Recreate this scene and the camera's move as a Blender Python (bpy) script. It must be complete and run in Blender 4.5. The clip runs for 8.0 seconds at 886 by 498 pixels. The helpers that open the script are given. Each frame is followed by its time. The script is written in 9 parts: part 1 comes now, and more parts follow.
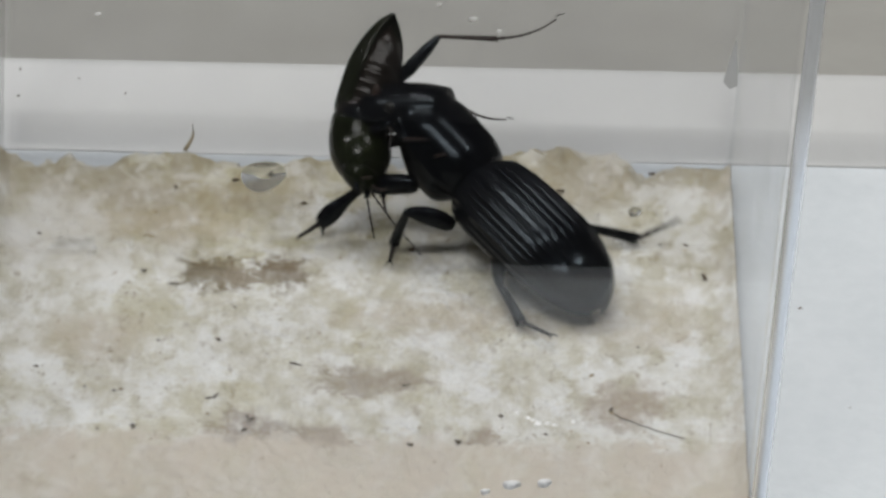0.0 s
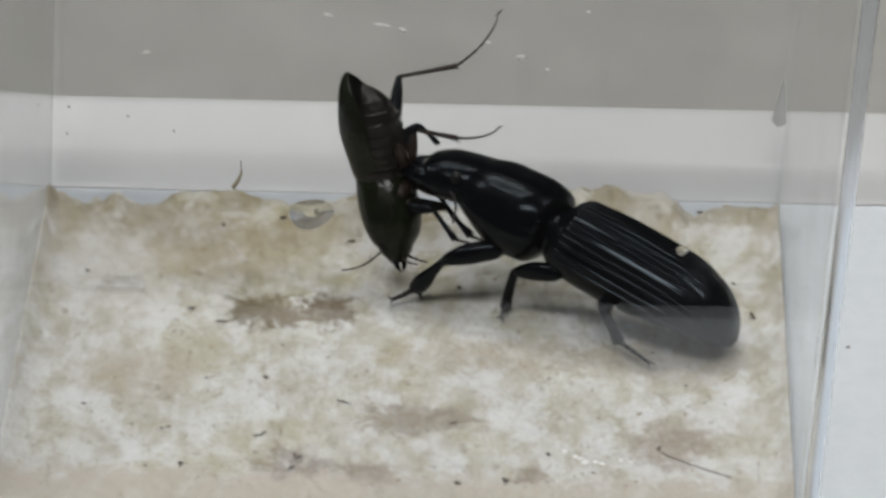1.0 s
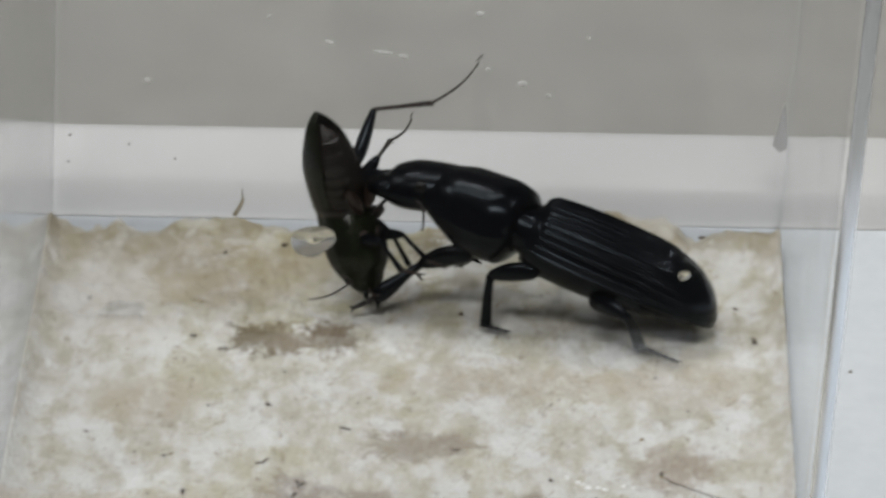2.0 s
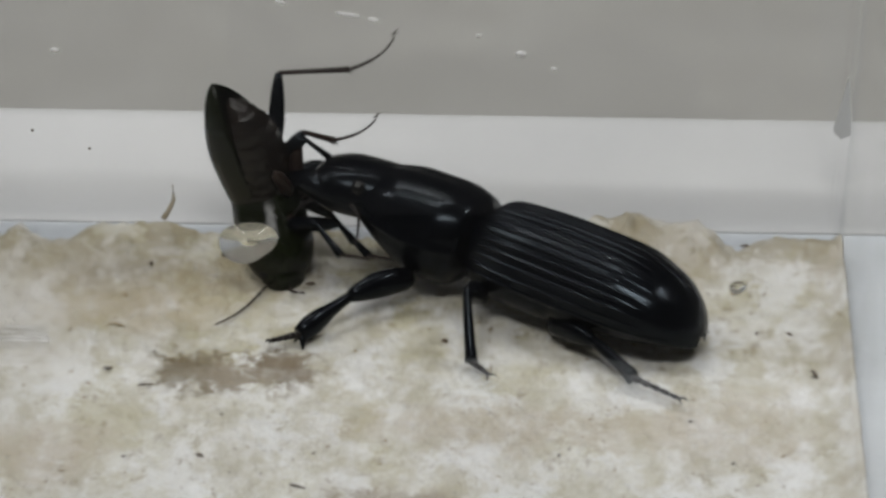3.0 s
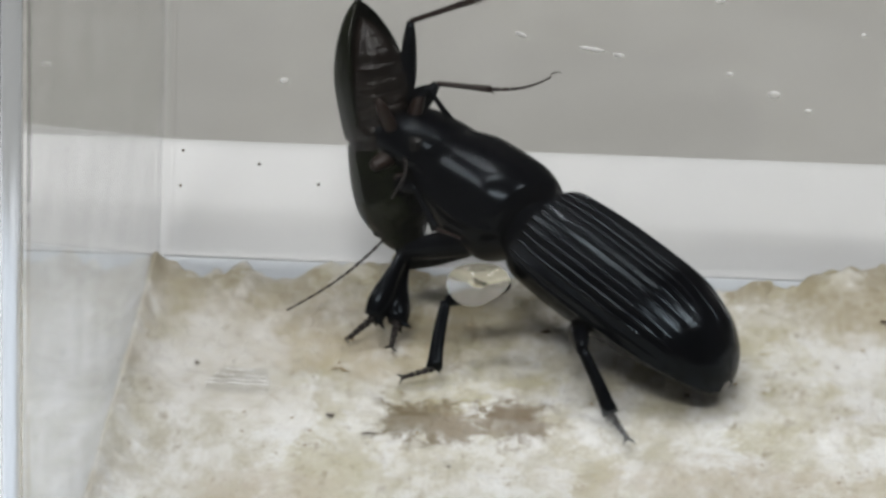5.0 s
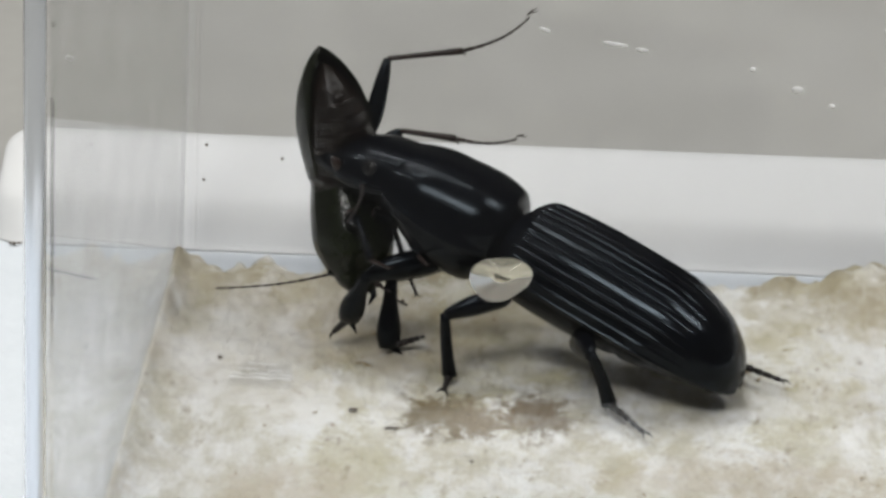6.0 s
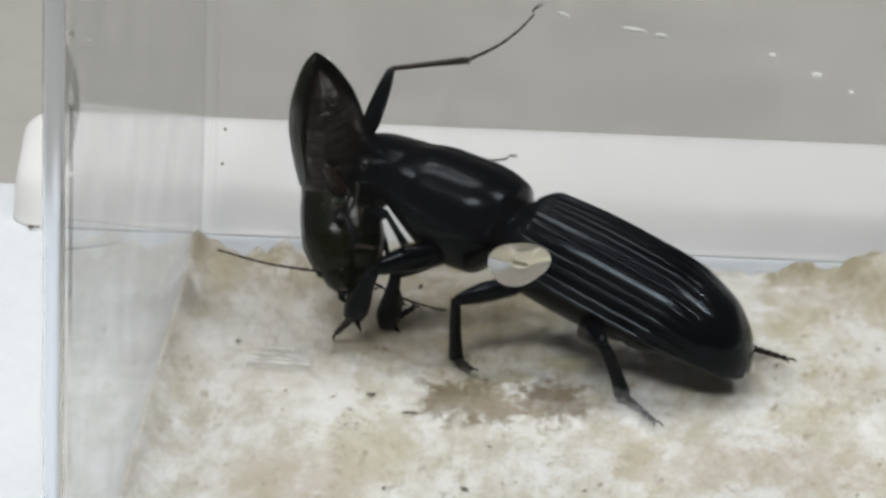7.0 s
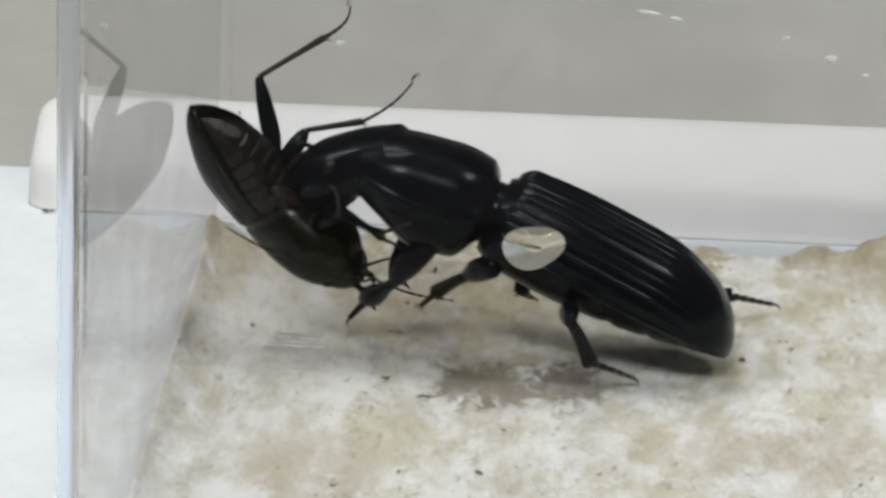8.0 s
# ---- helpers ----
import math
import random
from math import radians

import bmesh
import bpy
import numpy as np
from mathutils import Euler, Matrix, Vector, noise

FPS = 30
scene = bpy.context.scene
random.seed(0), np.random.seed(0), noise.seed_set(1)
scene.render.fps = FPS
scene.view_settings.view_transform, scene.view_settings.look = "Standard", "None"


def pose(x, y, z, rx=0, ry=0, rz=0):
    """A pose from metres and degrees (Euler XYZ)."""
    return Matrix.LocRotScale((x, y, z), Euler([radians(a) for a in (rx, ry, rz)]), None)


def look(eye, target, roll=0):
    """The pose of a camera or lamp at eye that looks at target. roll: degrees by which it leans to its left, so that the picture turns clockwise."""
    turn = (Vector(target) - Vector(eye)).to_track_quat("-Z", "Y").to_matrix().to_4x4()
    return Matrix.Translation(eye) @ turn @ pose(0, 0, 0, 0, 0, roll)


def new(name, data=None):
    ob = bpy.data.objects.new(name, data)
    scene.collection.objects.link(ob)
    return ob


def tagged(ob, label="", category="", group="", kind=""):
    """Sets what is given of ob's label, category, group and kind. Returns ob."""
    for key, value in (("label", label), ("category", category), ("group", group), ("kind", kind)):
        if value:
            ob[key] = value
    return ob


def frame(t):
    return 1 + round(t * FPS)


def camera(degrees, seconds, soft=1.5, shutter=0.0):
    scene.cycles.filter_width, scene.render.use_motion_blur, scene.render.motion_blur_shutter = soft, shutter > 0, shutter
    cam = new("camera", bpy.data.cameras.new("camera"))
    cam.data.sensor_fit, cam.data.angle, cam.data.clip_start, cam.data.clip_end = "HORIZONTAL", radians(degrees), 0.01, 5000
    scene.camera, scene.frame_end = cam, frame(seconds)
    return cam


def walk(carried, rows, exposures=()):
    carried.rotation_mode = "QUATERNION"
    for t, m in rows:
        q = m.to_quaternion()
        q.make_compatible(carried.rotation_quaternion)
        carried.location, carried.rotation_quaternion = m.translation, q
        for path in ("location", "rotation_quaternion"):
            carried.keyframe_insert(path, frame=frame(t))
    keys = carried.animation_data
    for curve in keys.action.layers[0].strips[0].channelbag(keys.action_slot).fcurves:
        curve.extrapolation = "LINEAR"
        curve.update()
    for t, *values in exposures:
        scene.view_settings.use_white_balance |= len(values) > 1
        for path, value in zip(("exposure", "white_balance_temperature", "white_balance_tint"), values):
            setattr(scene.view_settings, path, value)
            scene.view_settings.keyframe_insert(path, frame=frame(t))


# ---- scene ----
cam = camera(12.880, 8.0, soft=3.0, shutter=0.5)
walk(cam, [
    (0, pose(0.0242, -0.3554, 0.2199, 61.477, 0, 2.027) @ pose(0, 0, 0, 0, 0, 0.279)),
    (0.5, pose(0.0242, -0.3554, 0.2199, 61.613, 0, 2.135) @ pose(0, 0, 0, 0, 0, 0.240)),
    (1, pose(0.0242, -0.3554, 0.2199, 62.032, 0, 2.820) @ pose(0, 0, 0, 0, 0, -0.006)),
    (1.5, pose(0.0242, -0.3554, 0.2199, 62.257, 0, 3.162) @ pose(0, 0, 0, 0, 0, -0.251)),
    (2, pose(0.0242, -0.3554, 0.2199, 62.418, 0, 2.846) @ pose(0, 0, 0, 0, 0, -0.251)),
    (2.2, pose(0.0242, -0.3554, 0.2199, 62.598, 0, 2.477) @ pose(0, 0, 0, 0, 0, -0.196)),
    (2.75, pose(0.0223, -0.3059, 0.1924, 62.855, 0, 2.607) @ pose(0, 0, 0, 0, 0, -0.226)),
    (3.3, pose(0.0205, -0.2565, 0.1648, 63.112, 0, 2.736) @ pose(0, 0, 0, 0, 0, -0.256)),
    (3.5, pose(0.0205, -0.2565, 0.1648, 63.258, 0, 2.778) @ pose(0, 0, 0, 0, 0, -0.301)),
    (4, pose(0.0205, -0.2565, 0.1648, 63.388, 0, 3.125) @ pose(0, 0, 0, 0, 0, -0.210)),
    (4.5, pose(0.0205, -0.2565, 0.1648, 63.406, 0, 4.437) @ pose(0, 0, 0, 0, 0, -0.374)),
    (5, pose(0.0205, -0.2565, 0.1648, 63.774, 0, 6.686) @ pose(0, 0, 0, 0, 0, -0.708)),
    (5.2, pose(0.0205, -0.2565, 0.1648, 63.762, 0, 6.769) @ pose(0, 0, 0, 0, 0, -0.727)),
    (6.3, pose(0.0205, -0.2565, 0.1648, 63.695, 0, 7.228) @ pose(0, 0, 0, 0, 0, -0.834)),
    (6.5, pose(0.0205, -0.2565, 0.1648, 63.683, 0, 7.311) @ pose(0, 0, 0, 0, 0, -0.853)),
    (7, pose(0.0205, -0.2565, 0.1648, 63.485, 0, 7.366) @ pose(0, 0, 0, 0, 0, -0.745)),
    (7.5, pose(0.0205, -0.2565, 0.1648, 63.390, 0, 7.248) @ pose(0, 0, 0, 0, 0, -0.874)),
    (8, pose(0.0205, -0.2565, 0.1648, 63.248, 0, 7.606) @ pose(0, 0, 0, 0, 0, -0.862)),
], exposures=[(0, -0.20), (1.0, -0.20), (2.2, -0.18), (3.5, -0.23), (4.0, -0.05), (4.5, 0.05), (5.0, 0.10), (6.5, 0.16), (8.0, 0.14)])

# ---------------------------------------------------------------- world, light
world = bpy.data.worlds.new("world")
scene.world = world
world.use_nodes = True
world.node_tree.nodes["Background"].inputs[0].default_value = (0.92, 0.96, 1.0, 1)
world.node_tree.nodes["Background"].inputs[1].default_value = 0.05


def area_lamp(name, m, sx, sy, watts, colour):
    data = bpy.data.lights.new(name, "AREA")
    data.shape, data.size, data.size_y, data.energy, data.color = "RECTANGLE", sx, sy, watts, colour
    ob = new(name, data)
    ob.matrix_world = m
    return ob


# five unseen area lights overhead; the front and side ones are added fill
for lx, ly, sx, sy, watts in ((-0.30, 0.80, 0.60, 0.16, 5.0), (-0.15, 0.30, 1.00, 0.06, 6.5), (-0.10, -1.05, 0.90, 0.30, 19.0), (1.10, 0.10, 0.45, 0.45, 9.7), (-1.20, 0.10, 0.45, 0.45, 8.9)):
    area_lamp("unseen_overhead_light", look((lx, ly, 1.60), (0, 0.05, 0)), sx, sy, watts, (1.0, 0.99, 0.965))


# ---------------------------------------------------------------- materials
def material(name):
    m = bpy.data.materials.new(name)
    m.use_nodes = True
    return m, m.node_tree.nodes, m.node_tree.links, m.node_tree.nodes["Principled BSDF"]


def node(nodes, kind, **values):
    n = nodes.new(kind)
    for key, v in values.items():
        if key in n.inputs:
            n.inputs[key].default_value = v
        elif key == "operation":
            n.operation = v
        elif key == "blend_type":
            n.blend_type = v
    return n


def ramp(nodes, stops):
    r = nodes.new("ShaderNodeValToRGB")
    while len(r.color_ramp.elements) < len(stops):
        r.color_ramp.elements.new(0.5)
    for e, (p, c) in zip(r.color_ramp.elements, stops):
        e.position, e.color = p, (c[0], c[1], c[2], 1)
    return r


def mottled(name, low, high, scale, rough=0.6, bump=0.0, fine=4.0, rough_var=0.0, spec=0.5, tint=None):
    """A surface whose colour wanders between two tones at two scales, with fine relief."""
    m, nodes, links, p = material(name)
    tex = nodes.new("ShaderNodeTexCoord")
    a = node(nodes, "ShaderNodeTexNoise", Scale=scale, Detail=6.0, Roughness=0.6)
    b = node(nodes, "ShaderNodeTexNoise", Scale=scale * fine, Detail=4.0, Roughness=0.6)
    mix = node(nodes, "ShaderNodeMath", operation="MULTIPLY_ADD")
    mix.inputs[1].default_value = 0.4
    links.new(tex.outputs["Object"], a.inputs["Vector"])
    links.new(tex.outputs["Object"], b.inputs["Vector"])
    links.new(b.outputs[0], mix.inputs[0])
    half = node(nodes, "ShaderNodeMath", operation="MULTIPLY")
    half.inputs[1].default_value = 0.6
    links.new(a.outputs[0], half.inputs[0])
    links.new(half.outputs[0], mix.inputs[2])
    r = ramp(nodes, [(0.32, low), (0.68, high)])
    links.new(mix.outputs[0], r.inputs[0])
    links.new(r.outputs[0], p.inputs["Base Color"])
    p.inputs["Roughness"].default_value = rough
    p.inputs["Specular IOR Level"].default_value = spec
    if tint:
        p.inputs["Specular Tint"].default_value = (*tint, 1)
    if rough_var:
        rr = node(nodes, "ShaderNodeMapRange")
        rr.inputs[3].default_value, rr.inputs[4].default_value = rough - rough_var, rough + rough_var
        links.new(a.outputs[0], rr.inputs[0])
        links.new(rr.outputs[0], p.inputs["Roughness"])
    if bump:
        bn = node(nodes, "ShaderNodeBump", Strength=1.0, Distance=bump)
        links.new(b.outputs[0], bn.inputs["Height"])
        links.new(bn.outputs[0], p.inputs["Normal"])
    return m


def clear(name, ior=1.49, tint=(0.995, 0.997, 1.0), haze=0.0, mirror=0.93):
    """Thin clear plastic: see-through, with gloss by the angle of view, and a pale painted haze."""
    m, nodes, links, p = material(name)
    nodes.remove(p)
    out = nodes["Material Output"]
    facing = node(nodes, "ShaderNodeLayerWeight", Blend=0.5)
    fifth = node(nodes, "ShaderNodeMath", operation="POWER")
    fifth.inputs[1].default_value = 5.0
    links.new(facing.outputs["Facing"], fifth.inputs[0])
    fres = node(nodes, "ShaderNodeMath", operation="MULTIPLY_ADD")
    fres.inputs[1].default_value, fres.inputs[2].default_value = mirror, ((ior - 1) / (ior + 1)) ** 2
    links.new(fifth.outputs[0], fres.inputs[0])
    glass = nodes.new("ShaderNodeBsdfTransparent")
    glass.inputs[0].default_value = (*tint, 1)
    gloss = node(nodes, "ShaderNodeBsdfGlossy", Roughness=0.012)
    base = glass.outputs[0]
    if haze:
        tex = nodes.new("ShaderNodeTexCoord")
        n = node(nodes, "ShaderNodeTexNoise", Scale=120.0, Detail=6.0, Roughness=0.65)
        links.new(tex.outputs["Object"], n.inputs["Vector"])
        mr = node(nodes, "ShaderNodeMapRange")
        mr.inputs[1].default_value, mr.inputs[2].default_value = 0.35, 0.75
        mr.inputs[3].default_value, mr.inputs[4].default_value = haze * 0.5, haze * 1.6
        links.new(n.outputs[0], mr.inputs[0])
        # pale scatter: a little dust, and painted brightness on the side walls
        dust = nodes.new("ShaderNodeAddShader")
        for k, kind in enumerate(("ShaderNodeBsdfDiffuse", "ShaderNodeBsdfTranslucent")):
            half = nodes.new(kind)
            half.inputs[0].default_value = (0.50, 0.49, 0.455, 1)
            links.new(half.outputs[0], dust.inputs[k])
        hz = nodes.new("ShaderNodeMixShader")
        links.new(mr.outputs[0], hz.inputs[0])
        links.new(base, hz.inputs[1])
        links.new(dust.outputs[0], hz.inputs[2])
        base = hz.outputs[0]
    mix = nodes.new("ShaderNodeMixShader")
    links.new(fres.outputs[0], mix.inputs[0])
    links.new(base, mix.inputs[1])
    links.new(gloss.outputs[0], mix.inputs[2])
    links.new(mix.outputs[0], out.inputs[0])
    return m


def refracting(name, ior, colour=(1, 1, 1), rough=0.0, clearness=1.0):
    m, nodes, links, p = material(name)
    p.inputs["Base Color"].default_value = (*colour, 1)
    p.inputs["Roughness"].default_value = rough
    p.inputs["IOR"].default_value = ior
    p.inputs["Transmission Weight"].default_value = clearness
    return m


M_CLEAR = clear("clear_plastic", 1.70, haze=0.0010)
M_BACK = clear("thin_clear_plastic", 1.36, haze=0.0010)
M_PANE = clear("outer_face_of_plastic", 1.0, tint=(0.995, 0.997, 1.0), mirror=0.0)
# haze brightens the side walls in place of the tissue mirrored in them
M_LEFT_HAZE = clear("left_hazed_plastic", 1.38, haze=0.20)
M_RIGHT_HAZE = clear("right_hazed_plastic", 1.2, haze=0.10, mirror=0.12)
M_EDGE = refracting("thick_clear_plastic", 1.14, (0.86, 0.895, 0.96), 0.40)
# cream tint stands in for the tissue refracted in the drop
M_WATER = refracting("cream_tinted_water", 1.30, (0.96, 0.92, 0.76), 0.12, 0.86)
# opaque white in place of the glints on small drops
M_GLINT_DROP = refracting("glint_white_water", 1.5, (0.97, 0.97, 0.97), 0.10, 0.0)
# near-white colour that paints glints on specks, streaks and film folds
M_GLINT = mottled("painted_glint_white", (0.90, 0.90, 0.90), (0.96, 0.96, 0.95), 800, 0.25, 0.00002, 4)
M_BOARD = mottled("white_foam_board", (0.57, 0.61, 0.645), (0.65, 0.685, 0.72), 45, 0.7, 0.0003, 10)
M_BAR = mottled("white_plastic_strip", (0.57, 0.575, 0.575), (0.63, 0.635, 0.635), 30, 0.45, 0.00005, 6)
M_DESK = mottled("grey_desk_laminate", (0.30, 0.295, 0.275), (0.385, 0.38, 0.36), 9, 0.5, 0.0001, 10)
M_ROOM = mottled("unseen_room_grey", (0.12, 0.12, 0.12), (0.16, 0.16, 0.16), 3, 0.9)
M_DARK = mottled("dark_floor", (0.014, 0.013, 0.012), (0.024, 0.022, 0.020), 6, 0.7)
M_CHITIN = mottled("black_chitin", (0.0006, 0.0008, 0.0015), (0.0016, 0.0020, 0.0034), 500, 0.21, 0.000014, 6, 0.06, spec=0.13, tint=(0.74, 0.88, 1.0))
M_ELYTRA = mottled("ridged_black_chitin", (0.0007, 0.0009, 0.0016), (0.0017, 0.0021, 0.0034), 420, 0.17, 0.000012, 7, 0.04, spec=0.19, tint=(0.70, 0.86, 1.0))
M_LEG = mottled("dark_brown_chitin", (0.006, 0.0048, 0.0048), (0.014, 0.010, 0.009), 700, 0.35, 0.00002, 5, 0.08, spec=0.3)
M_GREEN = mottled("bronze_green_chitin", (0.0012, 0.0014, 0.0010), (0.0090, 0.0125, 0.0038), 300, 0.18, 0.00005, 6, 0.06, spec=0.20)
M_BELLY = mottled("brown_belly_chitin", (0.0014, 0.0010, 0.0009), (0.0085, 0.0050, 0.0030), 420, 0.17, 0.00014, 4, 0.06, spec=0.30)
M_THIN = mottled("reddish_brown_chitin", (0.006, 0.0036, 0.0030), (0.024, 0.0115, 0.0075), 900, 0.4, 0.00001, 5, spec=0.3)
M_EYE = mottled("dark_eye", (0.004, 0.004, 0.004), (0.008, 0.008, 0.008), 900, 0.25, spec=0.2)
M_CRUMB = mottled("dark_debris", (0.05, 0.038, 0.025), (0.14, 0.10, 0.065), 900, 0.8, 0.00005, 5)
M_ROOT = mottled("dry_rootlet", (0.32, 0.28, 0.20), (0.50, 0.45, 0.35), 700, 0.8, 0.00005, 5)
M_TAN = mottled("tan_debris", (0.22, 0.17, 0.10), (0.42, 0.34, 0.22), 700, 0.8, 0.00005, 5)


def stained_tissue():
    """Off-white damp paper with brown blotches: two scales of mottling, named stains and a dirty front strip."""
    m, nodes, links, p = material("stained_tissue")
    tex = nodes.new("ShaderNodeTexCoord")
    co = tex.outputs["Object"]
    warp = node(nodes, "ShaderNodeTexNoise", Scale=300.0, Detail=8.0, Roughness=0.82)
    links.new(co, warp.inputs["Vector"])
    wob = nodes.new("ShaderNodeVectorMath")
    wob.operation = "MULTIPLY_ADD"
    wob.inputs[1].default_value = (0.015, 0.018, 0.0)
    links.new(warp.outputs["Color"], wob.inputs[0])
    links.new(co, wob.inputs[2])
    shift = nodes.new("ShaderNodeVectorMath")
    shift.operation = "SUBTRACT"
    shift.inputs[1].default_value = (0.0075, 0.0090, 0.0)
    links.new(wob.outputs[0], shift.inputs[0])
    warped = shift.outputs[0]
    ragged = nodes.new("ShaderNodeVectorMath")
    ragged.operation = "MULTIPLY_ADD"
    ragged.inputs[1].default_value = (0.50, 0.50, 0.50)
    less = nodes.new("ShaderNodeVectorMath")
    less.operation = "SUBTRACT"
    links.new(warped, less.inputs[0])
    links.new(co, less.inputs[1])
    links.new(less.outputs[0], ragged.inputs[0])
    links.new(co, ragged.inputs[2])

    def value(n_out, lo, hi, a, b):
        mr = node(nodes, "ShaderNodeMapRange")
        mr.interpolation_type = "SMOOTHSTEP"
        for k, v in enumerate((lo, hi, a, b)):
            mr.inputs[k + 1].default_value = v
        links.new(n_out, mr.inputs[0])
        return mr.outputs[0]

    def math_(op, a, b):
        n = node(nodes, "ShaderNodeMath", operation=op)
        for k, v in enumerate((a, b)):
            if isinstance(v, (int, float)):
                n.inputs[k].default_value = v
            else:
                links.new(v, n.inputs[k])
        return n.outputs[0]

    def long_(vec):
        mp = nodes.new("ShaderNodeMapping")
        mp.inputs["Scale"].default_value = (1.0, 0.55, 1.0)
        links.new(vec, mp.inputs["Vector"])
        return mp.outputs[0]

    co_long, warped_long = long_(co), long_(warped)

    def noise_(scale, detail=5.0, rough=0.6, vec=None):
        vec = co_long if vec is None else vec
        n = node(nodes, "ShaderNodeTexNoise", Scale=scale, Detail=detail, Roughness=rough)
        links.new(vec, n.inputs["Vector"])
        return n.outputs[0]

    def spot(x, y, rx, ry, space, spiky):
        """1 inside a warped ellipse, fading to 0 outside."""
        mp = nodes.new("ShaderNodeMapping")
        mp.vector_type = "TEXTURE"
        mp.inputs["Location"].default_value = (x, y, 0)
        mp.inputs["Scale"].default_value = (rx, ry, 1)
        links.new(space, mp.inputs["Vector"])
        cut = nodes.new("ShaderNodeVectorMath")
        cut.operation = "MULTIPLY"
        cut.inputs[1].default_value = (1, 1, 0)
        links.new(mp.outputs[0], cut.inputs[0])
        ln = nodes.new("ShaderNodeVectorMath")
        ln.operation = "LENGTH"
        links.new(cut.outputs[0], ln.inputs[0])
        if not spiky:
            return value(ln.outputs["Value"], 0.45, 1.15, 1.0, 0.0)
        way = nodes.new("ShaderNodeVectorMath")
        way.operation = "NORMALIZE"
        links.new(cut.outputs[0], way.inputs[0])
        rays = value(noise_(3.0, 4.0, 0.75, way.outputs[0]), 0.36, 0.64, 1.60, 0.70)
        return value(math_("MULTIPLY", ln.outputs["Value"], rays), 0.68, 1.02, 1.0, 0.0)

    def over(below, colour, fac):
        mx = nodes.new("ShaderNodeMix")
        mx.data_type = "RGBA"
        links.new(fac, mx.inputs[0])
        links.new(below, mx.inputs[6])
        mx.inputs[7].default_value = (*colour, 1)
        return mx.outputs[2]

    base = ramp(nodes, [(0.37, (0.46, 0.435, 0.34)), (0.45, (0.57, 0.55, 0.475)), (0.53, (0.665, 0.655, 0.61)), (0.62, (0.79, 0.79, 0.775))])
    links.new(noise_(300, 8, 0.66), base.inputs[0])
    col = base.outputs[0]
    sep = nodes.new("ShaderNodeSeparateXYZ")
    links.new(co, sep.inputs[0])
    # yellowish film, denser to the back and left of the middle, thinner near the left side wall
    back = value(sep.outputs["Y"], 0.018, 0.062, 0.55, 0.85)
    left_more = value(sep.outputs["X"], -0.02, 0.042, 1.0, 0.55)
    wall_fade = value(sep.outputs["X"], -0.0400, -0.0240, 0.35, 1.0)
    where = math_("MULTIPLY", math_("MULTIPLY", back, left_more), wall_fade)
    film = math_("MULTIPLY", value(noise_(100, 7, 0.66, warped_long), 0.44, 0.60, 0.0, 0.85), where)
    col = over(col, (0.48, 0.45, 0.285), film)
    blot = math_("MULTIPLY", value(noise_(380, 7, 0.70, warped_long), 0.50, 0.64, 0.0, 0.80), where)
    col = over(col, (0.385, 0.335, 0.18), blot)
    fleck = math_("MULTIPLY", value(noise_(700, 5, 0.7), 0.54, 0.66, 0.0, 0.8), value(noise_(110, 4, 0.6), 0.42, 0.56, 0.1, 1.0))
    col = over(col, (0.29, 0.24, 0.155), fleck)
    cool = value(noise_(150, 8, 0.66, warped_long), 0.48, 0.60, 0.0, 0.75)
    col = over(col, (0.77, 0.78, 0.775), cool)
    # torn fibres and grit: small crisp patches, light and dark
    thin = math_("MULTIPLY", value(noise_(520, 8, 0.74, warped), 0.55, 0.61, 0.0, 0.45), value(noise_(75, 4, 0.6), 0.44, 0.56, 0.15, 1.0))
    col = over(col, (0.36, 0.305, 0.18), thin)
    pulp = math_("MULTIPLY", value(noise_(430, 8, 0.72, warped_long), 0.55, 0.63, 0.0, 0.40), value(noise_(95, 4, 0.6), 0.42, 0.58, 0.2, 1.0))
    col = over(col, (0.82, 0.825, 0.81), pulp)
    grit = math_("MULTIPLY", value(noise_(1900, 3, 0.6), 0.62, 0.68, 0.0, 0.75), value(noise_(160, 4, 0.6), 0.48, 0.58, 0.0, 1.0))
    col = over(col, (0.20, 0.155, 0.10), grit)
